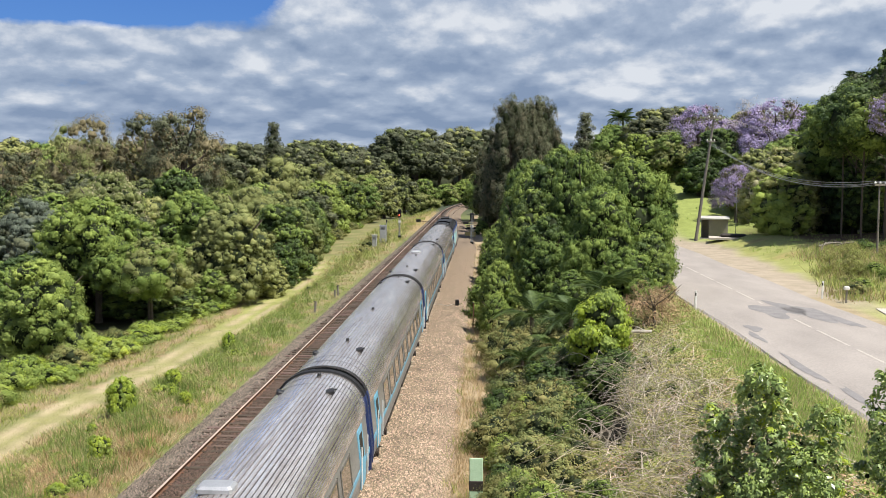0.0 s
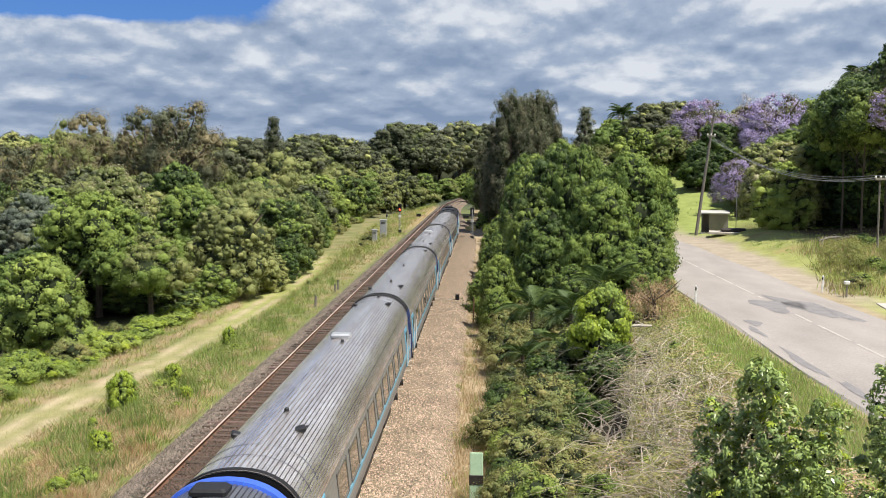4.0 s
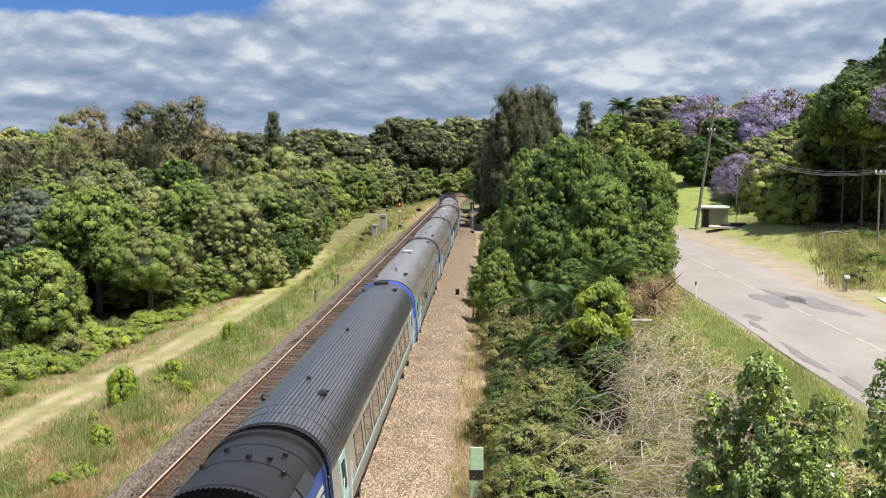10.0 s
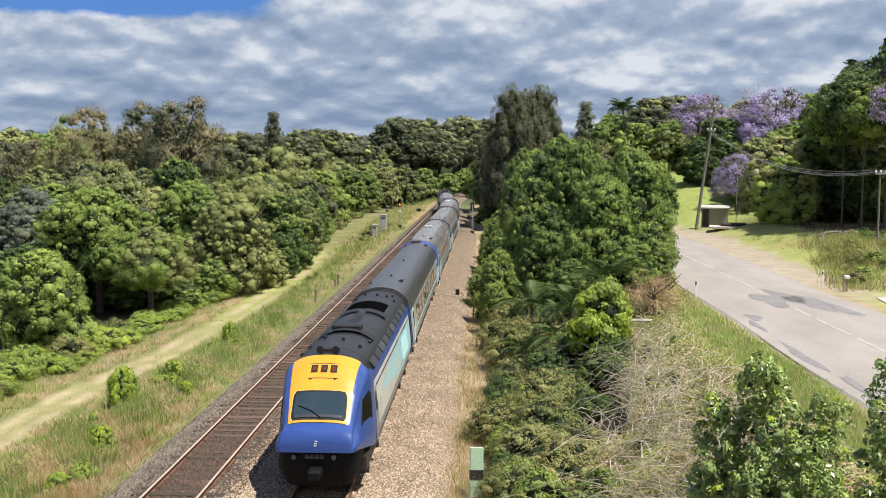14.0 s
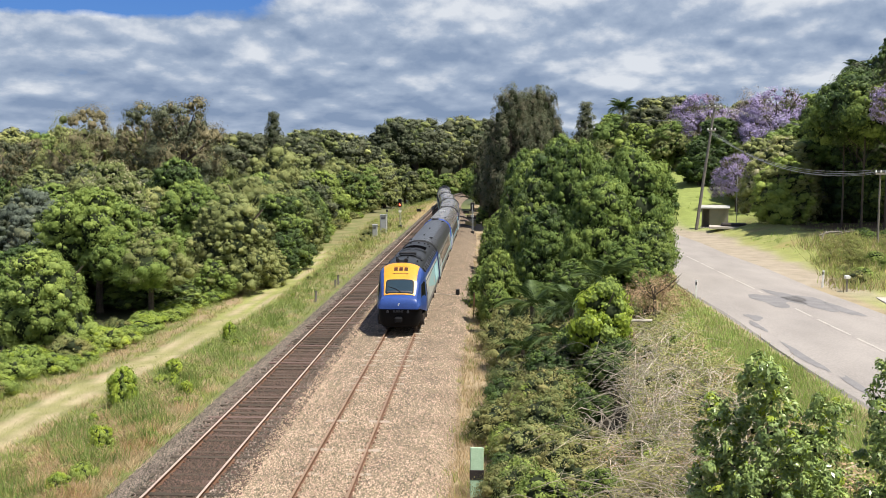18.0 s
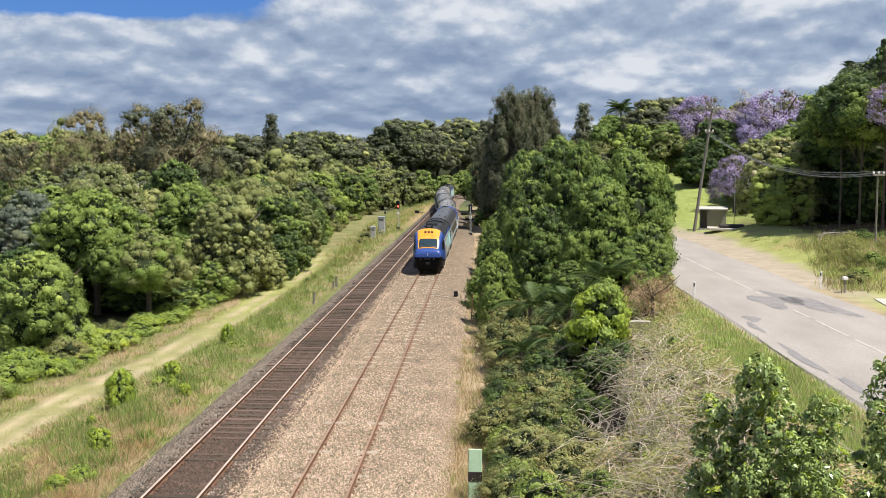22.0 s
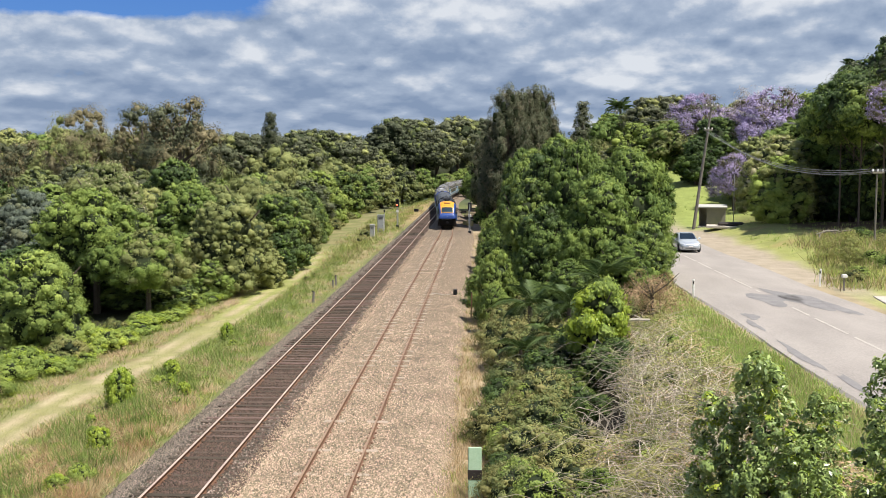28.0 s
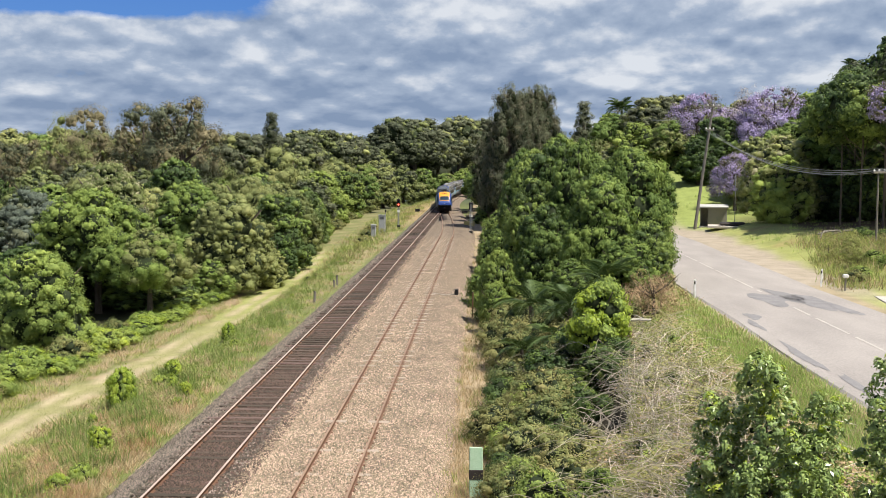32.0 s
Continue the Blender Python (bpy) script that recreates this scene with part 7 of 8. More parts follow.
def posts():
    r = random.Random(8)
    for x, y, h in ((-11.32, 67.15, 0.95), (-11.17, 75.12, 0.75), (-11.11, 76.47, 0.95)):
        p = stand("timber_post", x, y, "weathered dark timber post beside the ballast", "post", "trackside posts", z=-0.75)
        part("stake", Build().box(-0.07, 0.07, -0.07, 0.07, -0.3, h, 0.015).mesh("stake", [M_POLE]), p, pose(0, 0, 0, r.uniform(-3, 3), r.uniform(-4, 4)))
        part("cap", Build().box(-0.075, 0.075, -0.075, 0.075, h, h + 0.03, 0.01).mesh("cap", [M_IRON]), p)
    x, y = (-12.11, 28.02)
    p = stand("timber_stub", x, y, "short charred timber post in dry grass", "post", "trackside posts", z=-0.9)
    part("stake", Build().box(-0.08, 0.08, -0.07, 0.07, -0.3, 0.55, 0.02).mesh("stake", [M_BARK]), p, pose(0, 0, 0, 2, -4))
    part("cap", Build().box(-0.06, 0.06, -0.05, 0.05, 0.55, 0.57, 0.005).mesh("cap", [M_IRON]), p)
    x, y = (-11.79, 30.02)
    p = stand("marker_stake", x, y, "thin rusty stake with a small dark plate", "post", "trackside posts", z=-0.9)
    part("stake", Build().tube([(0, 0, -0.2), (0.02, 0, 0.75)], 0.016, 6).mesh("stake", [M_RAIL]), p)
    part("plate", Build().box(-0.13, -0.01, -0.02, 0.0, 0.42, 0.62, 0.005).mesh("plate", [M_BLACK]), p)
    x, y = (-0.66, 60.97)
    p = stand("rail_stake", x, y, "dark upright length of old rail by the ballast", "post", "trackside posts", z=-0.5)
    part("stake", Build().box(-0.04, 0.04, -0.05, 0.05, -0.2, 1.5, 0.01).mesh("stake", [M_RAIL]), p, pose(0, 0, 0, 0, 1.5))
    part("top_plate", Build().box(-0.06, 0.06, -0.06, 0.06, 1.5, 1.53, 0.005).mesh("top_plate", [M_IRON]), p)
    # cable box with loose white cable
    x, y = (-1.82, 68.47)
    p = stand("cable_box", x, y, "small black cable box with a loose pale cable", "cable box", z=-0.17)
    part("box", Build().box(-0.13, 0.13, -0.12, 0.12, 0.0, 0.36, 0.03).mesh("box", [M_BLACK]), p)
    part("lid", Build().box(-0.15, 0.15, -0.14, 0.14, 0.36, 0.40, 0.01).mesh("lid", [M_IRON]), p)
    cab = Build().tube([(-0.1, 0, 0.1), (-0.35, 0.1, 0.05), (-0.7, -0.35, 0.035), (-1.05, 0.1, 0.04), (-1.4, 0.5, 0.03), (-1.75, 0.2, 0.03)], 0.02, 5)
    part("cable", cab.mesh("cable", [M_CEMENT]), p)
    # pale green marker post at the foot of the bank
    x, y = (-0.19, 28.04)
    p = stand("marker_post", x, y, "pale green painted marker post with a dark band", "post", z=-0.5)
    part("board", Build().box(-0.19, 0.19, -0.03, 0.03, -0.1, 1.42, 0.02).mesh("board", [M_GREENPOST]), p, pose(0, 0, 0, -4, 0))
    part("band", Build().box(-0.20, 0.20, -0.045, 0.04, 0.50, 0.78, 0.01).mesh("band", [M_IRON]), p, pose(0, 0, 0, -4, 0))
    # roadside guide posts
    for x, y in ((10.67, 51.49), (18.66, 56.66)):
        g = stand("guide_post", x, y, "white roadside guide post with a dark reflector", "guide post", "guide posts")
        part("post", Build().box(-0.055, 0.055, -0.02, 0.02, -0.1, 0.98, 0.015).mesh("post", [M_WHITE]), g, pose(0, 0, 0, 0, 2 if x > 15 else 0))
        part("reflector", Build().box(-0.035, 0.035, -0.026, -0.02, 0.72, 0.88).mesh("reflector", [M_IRON]), g)
    x, y = (19.36, 54.87)
    g = stand("mailbox", x, y, "small white mailbox on a timber stake", "mailbox")
    part("stake", Build().box(-0.04, 0.04, -0.04, 0.04, -0.1, 0.70).mesh("stake", [M_POLE]), g)
    part("box", Build().box(-0.14, 0.14, -0.12, 0.12, 0.70, 0.88, 0.03).mesh("box", [M_WHITE]), g)


def shelter():
    x, y = (23.34, 104.32)
    s = stand("bus_shelter", x, y, "small grey bus shelter with a pale flat roof, open front", "bus shelter", turn=-12, z=2.15)
    w, d, h = 2.6, 1.7, 2.05
    part("floor", Build().box(-w / 2 - 0.1, w / 2 + 0.1, -d / 2 - 0.2, d / 2 + 0.1, -0.4, 0.06).mesh("floor", [M_CEMENT]), s)
    part("back_wall", Build().box(-w / 2, w / 2, d / 2 - 0.1, d / 2, 0.06, h).mesh("back_wall", [M_SHELTER]), s)
    part("side_wall", Build().box(w / 2 - 0.1, w / 2, -d / 2, d / 2 - 0.1, 0.06, h).mesh("side_wall", [M_SHELTER]), s)
    part("side_wall", Build().box(-w / 2, -w / 2 + 0.1, -d / 2 + 0.9, d / 2 - 0.1, 0.06, h).mesh("side_wall", [M_SHELTER]), s)
    part("front_wall", Build().box(-0.55, w / 2 - 0.1, -d / 2, -d / 2 + 0.1, 0.06, h).mesh("front_wall", [M_SHELTER]), s)
    part("roof", Build().box(-w / 2 - 0.15, w / 2 + 0.15, -d / 2 - 0.15, d / 2 + 0.15, h, h + 0.14, 0.02).mesh("roof", [M_TIN]), s, pose(0, 0, 0, 5, 0))
    part("seat", Build().box(-0.6, w / 2 - 0.1, d / 2 - 0.5, d / 2 - 0.1, 0.45, 0.5).mesh("seat", [M_POLE]), s)
    q = stand("sign_pole", x + 2.3, y + 0.6, "thin grey metal pole beside the shelter", "pole")
    part("shaft", Build().tube([(0, 0, -0.3), (0, 0, 5.0)], 0.035, 7).mesh("shaft", [M_STEEL]), q)
    part("cap", Build().tube([(0, 0, 5.0), (0, 0, 5.06)], 0.05, 7).mesh("cap", [M_STEEL]), q)
    # concrete pad and soil heap beside it
    x, y = (23.72, 99.21)
    p = stand("concrete_pad", x, y, "pale concrete pad beside the shelter", "concrete pad", turn=-12)
    part("slab", Build().box(-2.0, 1.6, -1.4, 1.2, -0.1, 0.12, 0.02).mesh("slab", [M_CEMENT]), p)
    part("cover", Build().box(-0.9, 1.5, -0.7, 0.9, 0.12, 0.42, 0.12).mesh("cover", [M_IRON]), p, label="low dark grate on the pad")
    x, y = (19.69, 51.06)
    p = stand("driveway_apron", x, y, "pale concrete driveway apron", "driveway", turn=-8, z=float(land(x, y)) - 0.05)
    part("slab", Build().box(0.1, 3.9, -1.2, 1.4, -0.1, 0.11, 0.02).mesh("slab", [M_CEMENT]), p)


def poles():
    def pole(bx, by, bz, tx, ty, tz, r, label, arms):
        p = thing("power_pole", pose(bx, by, bz), label, "power pole", "power poles")
        top = Vector((tx - bx, ty - by, tz - bz))
        part("shaft", Build().tube([(0, 0, -0.4), tuple(top * 0.5), tuple(top)], [r * 1.2, r, r * 0.75], 9).mesh("shaft", [M_POLE]), p)
        for f, w, turn in arms:
            c = top * f
            a = part("crossarm", Build().box(-w, w, -0.06, 0.06, -0.07, 0.07, 0.01).mesh("crossarm", [M_POLE]), p, pose(c.x, c.y - 0.15, c.z, 0, 0, turn))
            for k in range(3):
                xx = -w * 0.85 + k * w * 0.85
                part("insulator", Build().tube([(xx, 0, 0.06), (xx, 0, 0.14), (xx, 0, 0.24)], [0.05, 0.08, 0.03], 8).mesh("insulator", [M_WHITE]), a)
        return p
    x, y = (21.07, 102.42)
    tx, tz = (1254 - 856) / 1800 * y, 9.02 - (188 - 282) * y / 1800
    pole(x, y, 2.1, tx, y, tz, 0.14, "tall leaning timber power pole by the shelter", ((0.985, 0.65, 10), (0.80, 0.55, 30)))
    y2 = 72.0
    x2, z2 = (1541 - 856) / 1800 * y2, 9.02 - (306 - 282) * y2 / 1800
    pole(x2, y2, float(land(x2, y2)), x2, y2, z2 + 0.3, 0.07, "timber power pole among dark trees", ((0.95, 0.6, 30),))
    y3 = 188.0
    x3, z3 = (1089 - 856) / 1800 * y3, 9.02 - (178 - 282) * y3 / 1800
    pole(x3, y3, float(land(x3, y3)), x3, y3, z3, 0.16, "far timber power pole near the palms", ((0.97, 1.1, 20), (0.84, 1.1, 20)))

    def wire(a, b, sag, name="overhead_wire"):
        pts = []
        for k in range(15):
            f = k / 14
            p = Vector(a).lerp(Vector(b), f)
            p.z -= sag * 4 * f * (1 - f)
            pts.append(p)
        tagged(new(name, Build().tube(pts, 0.016, 4, caps=False).mesh(name, [M_CABLE])), "thin grey overhead wire sagging between poles", "wire", group="overhead wires")
    low = Vector((tx - 0.2, y, tz - 2.5))
    for k in range(4):
        wire((low.x - 0.5 + 0.35 * k, low.y, low.z - 0.1 * k), (x2 - 0.5 + 0.32 * k, y2, z2 + 0.28 - 0.1 * (k % 3)), 1.35 + 0.12 * k)
        wire((x2 - 0.5 + 0.32 * k, y2, z2 + 0.28 - 0.1 * (k % 3)), (x2 + 18, y2 - 22 + 0.5 * k, z2 + 2.2 - 0.1 * k), 0.5)
    for k, s in ((0, 0.7), (1, 0.9)):
        wire((tx - 0.4 + 0.8 * k, y, tz + 0.1), (44 + k, 92, 14.4 + 0.5 * k), 1.6 + s)
        wire((x3 - 0.9 + 1.8 * k, y3, z3 - 0.3), (tx - 0.4 + 0.8 * k, y, tz + 0.1), 2.5)


def frond_mesh(name, L, seed, leaflets=34, m=None):
    """A palm frond: arched rib with two rows of leaflets."""
    r = random.Random(seed)
    b = Build()
    pts = [(0, L * f, L * (0.55 * f - 0.75 * f * f)) for f in (0, 0.2, 0.4, 0.6, 0.8, 1.0)]
    b.tube(pts, [0.05, 0.04, 0.03, 0.022, 0.015, 0.006], 4)
    for k in range(leaflets):
        f = 0.15 + 0.83 * k / leaflets
        y, z = L * f, L * (0.55 * f - 0.75 * f * f)
        w = L * 0.26 * math.sin(math.pi * min(1, f * 0.85 + 0.15)) + 0.12
        for s in (-1, 1):
            d = r.uniform(0.8, 1.1)
            b.add([(0, y - 0.02, z), (0, y + 0.03, z), (s * w * d * 0.6, y + 0.35 * w, z + 0.02), (s * w * d, y + 0.55 * w, z - 0.35 * w), (s * w * d * 0.6, y + 0.30 * w, z - 0.01)], [(0, 1, 2, 4), (2, 3, 4)])
    return b.mesh(name, [m or M_LEAF_DARK])


def palms():
    fr = [frond_mesh("frond", 2.6, k) for k in range(3)]
    far = [frond_mesh("frond", 2.6, k, m=M_LEAF_DARK) for k in range(3)]

    def palm(x, y, h, s, label, n=28, z=None):
        p = stand("palm_tree", x, y, label, "palm tree", "palms", z=z)
        part("trunk", Build().tube([(0, 0, -0.3), (0.05, 0, h * 0.5), (0, 0, h)], [0.22 * s, 0.17 * s, 0.15 * s], 8).mesh("trunk", [M_BARK]), p)
        r = random.Random(int(x * 10))
        for k in range(n):
            part("frond", (far if y > 100 else fr)[k % 3], p, pose(0, 0, h, r.uniform(-35, 50), 0, k * 137.5) @ Matrix.Diagonal((s, s, s, 1)))
    for px, py, d, s in ((1096, 194, 175, 1.15), (1133, 222, 165, 1.15), (1491, 126, 142, 0.8)):
        x, z = (px - 856) / 1800 * d, 9.02 - (py - 282) * d / 1800
        palm(x, d, z - float(land(x, d)), s, "dark feathery palm rising above the trees")
    for x, y, h, s in ((2.3, 48.5, 2.2, 0.74), (5.9, 49.5, 1.9, 0.74), (4.0, 46.5, 1.8, 0.68), (3.1, 44.0, 1.3, 0.56), (1.7, 44.6, 1.0, 0.5)):
        palm(x, y, h, s, "young feathery palm among the shrubs", 14)


M_BLEACHED = mat("bleached_wood", (0.66, 0.60, 0.52), 0.85, dark=(0.45, 0.40, 0.34), scale=2, fine=20)


def logs():
    r = random.Random(3)
    for x, y, L, a, t, rad, lab in ((6.1, 41.8, 1.6, -8, 12, 0.075, "bleached fallen branch on the bank"), (2.6, 40.6, 1.7, 12, 8, 0.035, "bleached fallen branch among the shrubs"),
                                    (26.5, 79, 2.2, 20, 8, 0.10, "weathered brown log in a pile by the trees"), (27.5, 78.5, 2.0, -25, 14, 0.09, "weathered brown log in a pile by the trees"),
                                    (28.3, 79.5, 2.4, 5, 5, 0.08, "weathered brown log in a pile by the trees"), (25.7, 78, 1.6, 60, 20, 0.07, "weathered brown log in a pile by the trees")):
        z = float(land(x, y)) + (1.0 if x < 10 else 0.35)
        o = thing("fallen_branch", pose(x, y, z, 0, -t, a), lab, "branch", "fallen branches")
        b = Build().tube([(-L / 2, 0, 0), (0, 0.06, 0.09), (L / 2, 0, -0.05)], [rad * 0.6, rad, rad * 0.7], 6)
        part("limb", b.mesh("limb", [M_BLEACHED if x < 10 else M_POLE]), o)
        for k in range(4):
            xx = -L * 0.35 + k * L * 0.22
            b = Build().tube([(xx, 0.03, 0.04), (xx - 0.18, 0.1 * r.uniform(-1, 1), 0.22), (xx - 0.3, 0.2 * r.uniform(-1, 1), 0.27)], [rad * 0.35, rad * 0.25, rad * 0.1], 4)
            part("twig", b.mesh("twig", [M_BLEACHED if x < 10 else M_POLE]), o)


def points_gear():
    """Point machine, rodding and spare timbers at the loop's end."""
    for x, y, w, d, h, t, lab in ((-3.2, 172, 0.9, 0.6, 0.45, 10, "black point machine beside the turnout"), (-11.6, 178, 0.8, 0.6, 0.5, 0, "black point machine beside the turnout")):
        p = stand("point_machine", x, y, lab, "point machine", "point machines", t, z=-0.2)
        part("case", Build().box(-w / 2, w / 2, -d / 2, d / 2, 0.05, h, 0.05).mesh("case", [M_BLACK]), p)
        part("lid", Build().box(-w / 2 - 0.03, w / 2 + 0.03, -d / 2 - 0.03, d / 2 + 0.03, h, h + 0.05, 0.015).mesh("lid", [M_IRON]), p)
        part("rod", Build().tube([(0, 0, 0.2), (-2.2 if x > -8 else 2.2, 0, 0.12)], 0.035, 6).mesh("rod", [M_IRON]), p)
    r = random.Random(6)
    for k, (x, y, L, a) in enumerate(((-2.0, 160, 3.0, 5), (-1.6, 163, 2.6, -8), (-1.2, 185, 3.4, 10), (-1.0, 190, 3.0, -4), (-0.4, 186, 2.8, 3), (-1.8, 168, 2.4, 0))):
        t = stand("old_sleeper", x, y, "old blackened sleeper dumped beside the line", "sleeper", "dumped sleepers", a, z=-0.3)
        part("beam", Build().box(-L / 2, L / 2, -0.13, 0.13, 0.0, 0.2, 0.02).mesh("beam", [M_BARK if k % 2 else M_IRON]), t)
        part("bolt", Build().box(-0.06, 0.06, -0.06, 0.06, 0.2, 0.24).mesh("bolt", [M_RAIL]), t, pose(0.6, 0, 0))
    p = stand("cable_drum", -0.6, 176, "dark cable drum standing beside the line", "cable drum", z=-0.35, turn=20)
    part("drum", Build().tube([(-0.35, 0, 0.62), (0.35, 0, 0.62)], 0.4, 14).mesh("drum", [M_BLACK]), p)
    for s in (-0.38, 0.38):
        part("flange", Build().tube([(s - 0.04, 0, 0.62), (s + 0.04, 0, 0.62)], 0.62, 18).mesh("flange", [M_IRON]), p)
    p = stand("ochre_board", -2.0, 142, "weathered ochre board leaning by the ballast", "board", z=-0.3)
    part("panel", Build().box(-0.75, 0.75, -0.03, 0.03, 0.0, 0.75).mesh("panel", [M_YELLOW_CLAY]), p, pose(0, 0, 0, -35))
    part("rail", Build().box(-0.75, 0.75, 0.03, 0.08, 0.3, 0.4).mesh("rail", [M_POLE]), p, pose(0, 0, 0, -35))


# ---- the silver sedan ----
M_CAR = mat("silver_car_paint", (0.56, 0.60, 0.63), 0.25, 0.55, dark=(0.50, 0.54, 0.57), scale=1.5, fine=200, spec=0.6)
M_TYRE = mat("tyre_rubber", (0.016, 0.016, 0.017), 0.85, scale=8, fine=60)
M_RIM = mat("alloy_rim", (0.50, 0.51, 0.52), 0.3, 0.8, scale=6, fine=40)
M_LAMP = glass("lamp_glass", (0.62, 0.66, 0.68))


M_CAR_GLASS = glass("car_glass", (0.016, 0.024, 0.032), 0.12)


def sedan():
    car = thing("car", Matrix(), "silver four-door sedan driving on the road", "car")
    # stations along the length: y, half width, sill height, belt height (front at +y)
    st = ((-2.27, 0.62, 0.42, 0.86), (-2.22, 0.76, 0.30, 1.00), (-2.0, 0.84, 0.24, 1.06), (-1.4, 0.88, 0.22, 1.03), (-0.5, 0.88, 0.22, 0.98), (0.5, 0.88, 0.22, 0.96), (1.0, 0.88, 0.22, 0.97),
          (1.45, 0.87, 0.22, 0.92), (1.9, 0.83, 0.22, 0.80), (2.15, 0.74, 0.24, 0.70), (2.27, 0.58, 0.30, 0.58))
    rings = []
    for y, w, z0, z1 in st:
        h = z1 - z0
        half = [(w * 0.9, z0), (w * 0.99, z0 + 0.25 * h), (w, z0 + 0.55 * h), (w * 0.97, z0 + 0.82 * h), (w * 0.88, z0 + 0.95 * h), (w * 0.6, z1 + 0.02), (w * 0.25, z1 + 0.035)]
        rings.append([(x, y, z) for x, z in half] + [(-x, y, z) for x, z in reversed(half)])
    part("body", smooth_by_angle(Build().loft(rings).mesh("body", [M_CAR]), 50), car)
    # cabin: roof and pillars, then glass set proud of it
    cab = ((-1.75, 0.66, 1.05, 1.06), (-1.0, 0.60, 0.98, 1.40), (-0.4, 0.60, 0.97, 1.46), (0.2, 0.59, 0.95, 1.44), (1.1, 0.70, 0.95, 0.97))
    rings = []
    for y, w, z0, z1 in cab:
        base = 0.80
        rings.append([(base, y, z0), (w + (base - w) * 0.25, y, z0 + (z1 - z0) * 0.75), (w, y, z1 - 0.02), (w * 0.5, y, z1 + 0.015), (-w * 0.5, y, z1 + 0.015), (-w, y, z1 - 0.02), (-w - (base - w) * 0.25, y, z0 + (z1 - z0) * 0.75), (-base, y, z0)])
    part("cabin", smooth_by_angle(Build().loft(rings, caps=False).mesh("cabin", [M_CAR]), 50), car)

    def sheet(name, pts, label="", m=M_CAR_GLASS):
        return part(name, Build().add(pts, [tuple(range(len(pts)))]).mesh(name, [m]), car, label=label)
    sheet("windscreen", [(0.66, 1.02, 1.03), (0.52, 0.27, 1.445), (-0.52, 0.27, 1.445), (-0.66, 1.02, 1.03)], "dark raked windscreen")
    sheet("rear_window", [(0.58, -1.05, 1.40), (0.62, -1.66, 1.12), (-0.62, -1.66, 1.12), (-0.58, -1.05, 1.40)])
    for s in (1, -1):
        sheet("side_window", [(s * 0.81, 0.72, 1.02), (s * 0.655, 0.16, 1.37), (s * 0.655, -0.38, 1.39), (s * 0.81, -0.38, 1.02)][::s])
        sheet("side_window", [(s * 0.81, -0.46, 1.02), (s * 0.655, -0.46, 1.39), (s * 0.67, -0.95, 1.35), (s * 0.80, -1.3, 1.08)][::s])
        part("mirror", Build().box(s * 0.98 - 0.1, s * 0.98 + 0.1, 0.62, 0.76, 0.98, 1.12, 0.03).mesh("mirror", [M_CAR]), car)
        part("headlamp", Build().add([(s * 0.48, 2.215, 0.66), (s * 0.76, 1.98, 0.70), (s * 0.80, 1.86, 0.80), (s * 0.50, 2.10, 0.785)], [(0, 1, 2, 3) if s < 0 else (3, 2, 1, 0)]).mesh("headlamp", [M_LAMP]), car)
        part("fog_lamp", Build().box(s * 0.6 - 0.09, s * 0.6 + 0.09, 2.16, 2.235, 0.34, 0.42, 0.02).mesh("fog_lamp", [M_BLACK]), car)
        for dy in (-0.42, 0.3):
            part("door_handle", Build().box(s * 0.875 - 0.015, s * 0.875 + 0.02, dy - 0.28, dy - 0.12, 0.82, 0.85, 0.008).mesh("door_handle", [M_RIM]), car)
        for y in (1.38, -1.30):
            arch = part("wheel_arch", Build().tube([(s * 0.80, y, 0.33), (s * 0.892, y, 0.33)], 0.37, 22).mesh("wheel_arch", [M_BLACK]), car)
            w = part("wheel", Build().tube([(s * 0.74, y, 0.315), (s * 0.77, y, 0.315), (s * 0.90, y, 0.315), (s * 0.915, y, 0.315)], [0.28, 0.315, 0.315, 0.27], 22).mesh("wheel", [M_TYRE]), car)
            b = Build().tube([(s * 0.905, y, 0.315), (s * 0.925, y, 0.315)], 0.05, 10)
            for k in range(10):
                a = 2 * math.pi * k / 10
                b.tube([(s * 0.92, y + 0.04 * math.cos(a), 0.315 + 0.04 * math.sin(a)), (s * 0.918, y + 0.2 * math.cos(a), 0.315 + 0.2 * math.sin(a))], 0.018, 4)
            part("rim", b.mesh("rim", [M_RIM]), w)
    part("grille", Build().box(-0.36, 0.36, 2.16, 2.262, 0.585, 0.645, 0.015).mesh("grille", [M_BLACK]), car)
    part("intake", Build().box(-0.46, 0.46, 2.16, 2.275, 0.335, 0.43, 0.02).mesh("intake", [M_BLACK]), car)
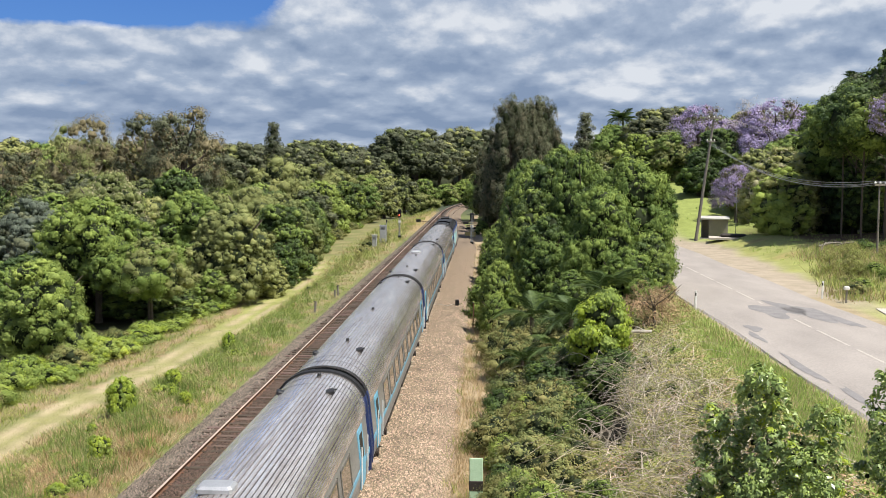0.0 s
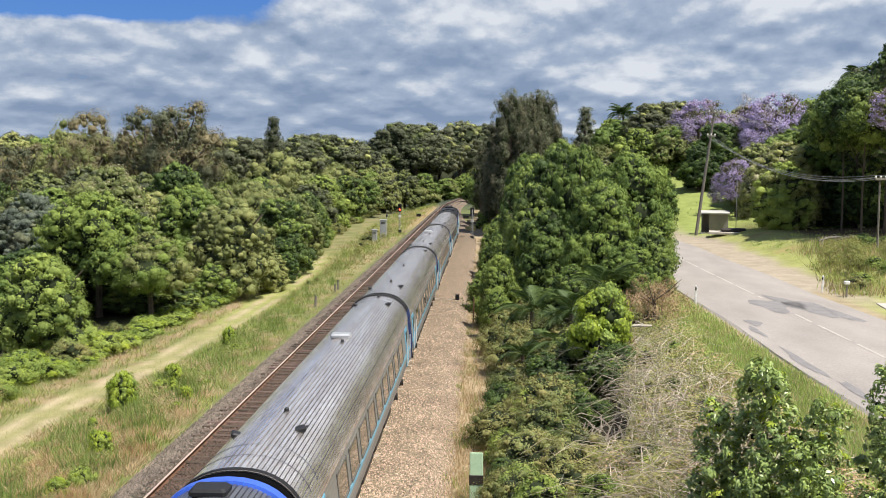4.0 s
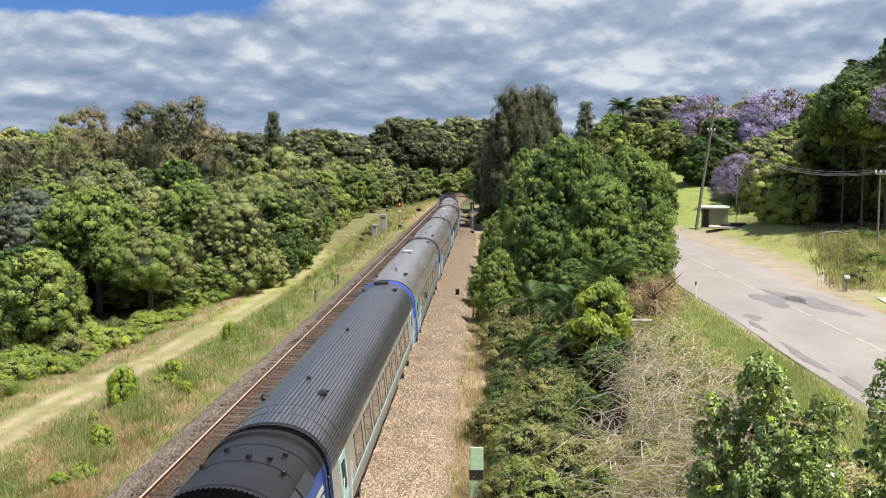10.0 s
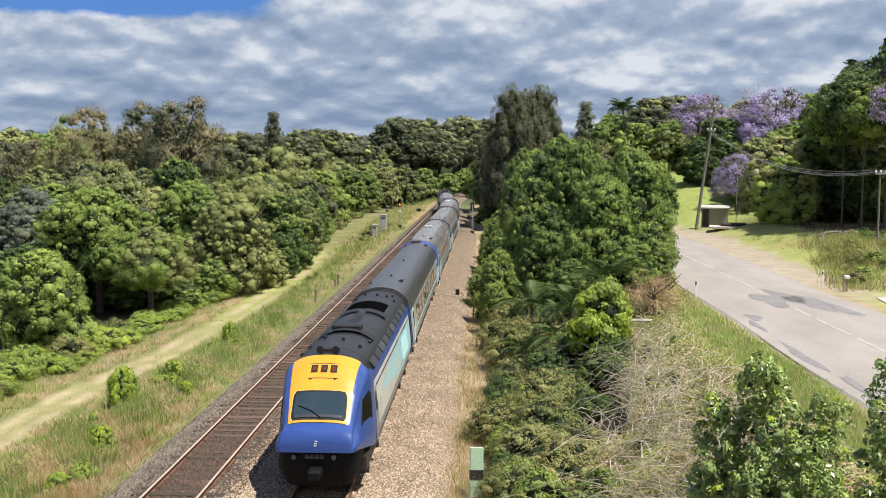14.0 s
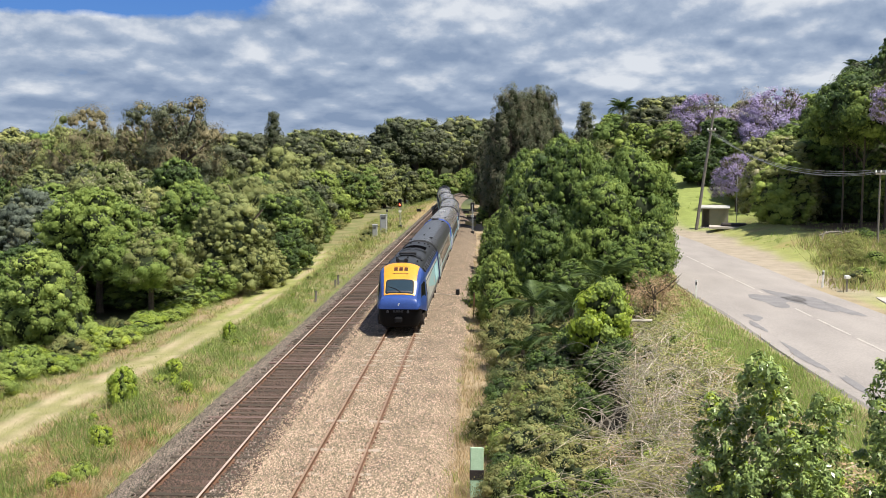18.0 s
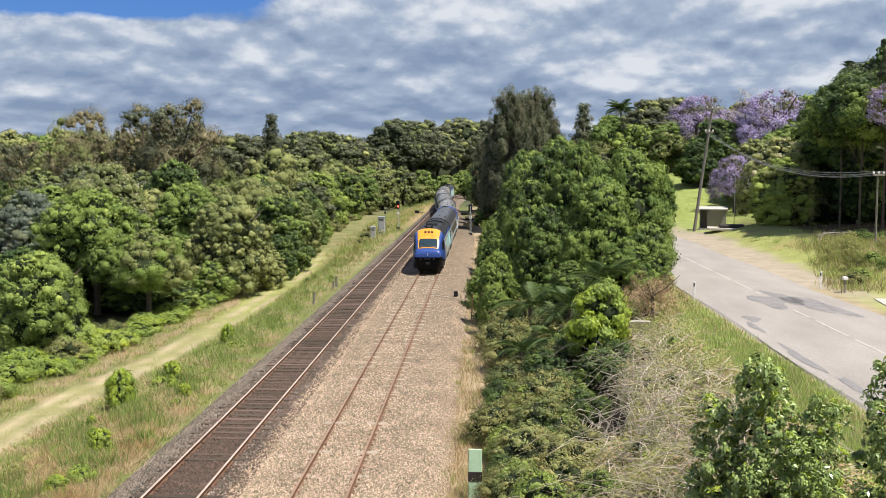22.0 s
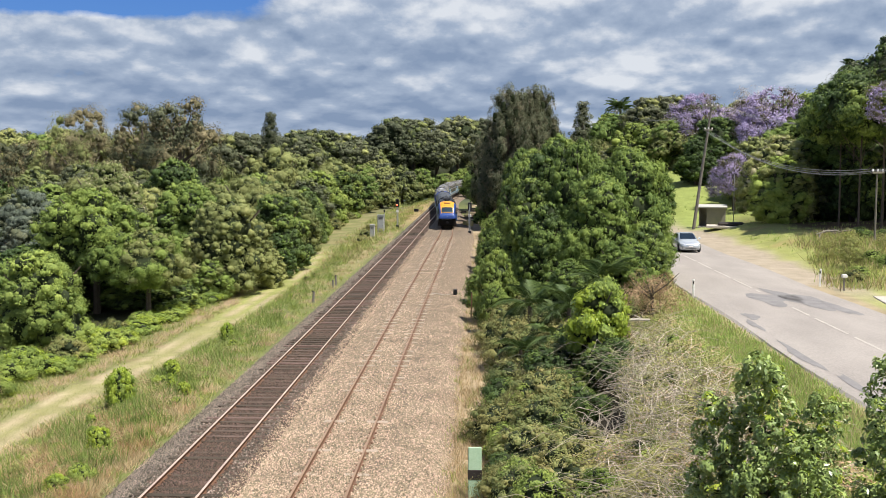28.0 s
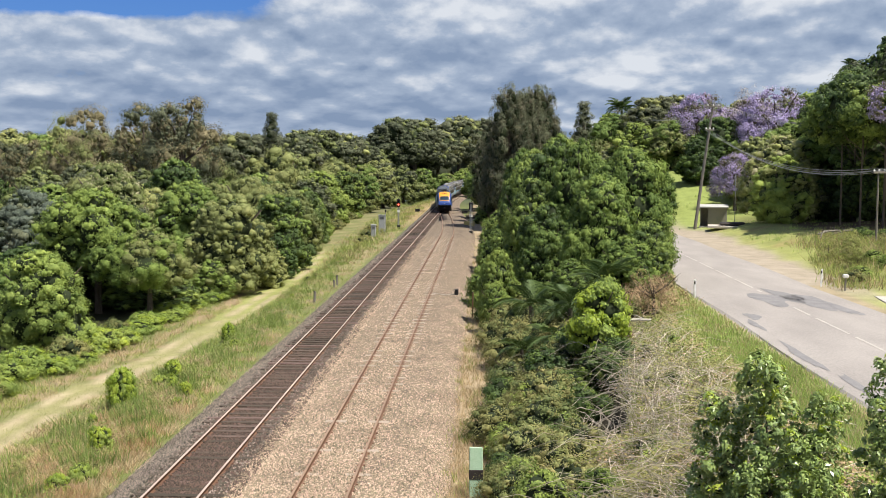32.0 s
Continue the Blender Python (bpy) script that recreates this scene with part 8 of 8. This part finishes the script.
    part("plate", Build().box(-0.18, 0.18, 2.26, 2.285, 0.455, 0.555, 0.005).mesh("plate", [M_WHITE]), car)
    part("floor_pan", Build().box(-0.76, 0.76, -2.0, 2.0, 0.16, 0.26).mesh("floor_pan", [M_BLACK]), car)
    return car


signal(-11.65, 139, False, "trackside signal showing red on a slim mast")
signal(-1.6, 128, True, "black trackside signal seen from behind")
cabinets()
posts()
shelter()
poles()
palms()
logs()
points_gear()
CAR = sedan()
for ob in CAR.children:
    ob.matrix_basis = Matrix.Scale(0.92, 4) @ ob.matrix_basis
# ---- what moves ----
NOSE = ((0, -39.2), (3, -28.4), (6, -15.9), (9, -1.5), (11, 8.9), (13, 20.1), (14, 26.0), (17, 44.9), (19, 58.1), (21, 72.9), (23, 88.5), (25, 105.0), (28, 131.5), (30, 150.5), (32, 170.5))
COURSE = np.polyfit([p[0] for p in NOSE], [p[1] for p in NOSE], 4)


def nose_at(t):
    """The tail's nose along the line: a smooth, gently gathering pace."""
    return float(np.polyval(COURSE, t))


def ride(s, half, back):
    p, q = Vector((float(loop_x(s - half)), s - half, 0)), Vector((float(loop_x(s + half)), s + half, 0))
    d = q - p
    return pose(*((p + q) / 2), 0, 0, math.degrees(-math.atan2(d.x, d.y)) + (180 if back else 0))


def motions():
    for car, at, half, back in TRAIN:
        walk(car, [(t, ride(nose_at(t) + at, half, back)) for t in np.arange(0, 32.01, 1.0)])
    # the sedan waits far up the road, then comes down past the bridge
    drive = ((0.0, 16.0, 262.0), (16.5, 16.0, 262.0), (18.5, 16.0, 250.0), (21.0, 16.0, 217.0), (24.0, 15.9, 162.0), (26.0, 15.8, 117.0), (27.0, 15.6, 95.5), (27.5, 15.5, 86.3), (28.0, 15.4, 77.6), (28.5, 15.3, 68.7),
             (29.0, 15.25, 59.8), (29.5, 15.2, 51.6), (30.0, 15.2, 44.2), (30.5, 15.2, 37.2), (31.0, 15.2, 30.2), (32.0, 15.2, 16.2))
    walk(CAR, [(t, pose(x, y, 2.12, 0, 0, 180)) for t, x, y in drive])


motions()
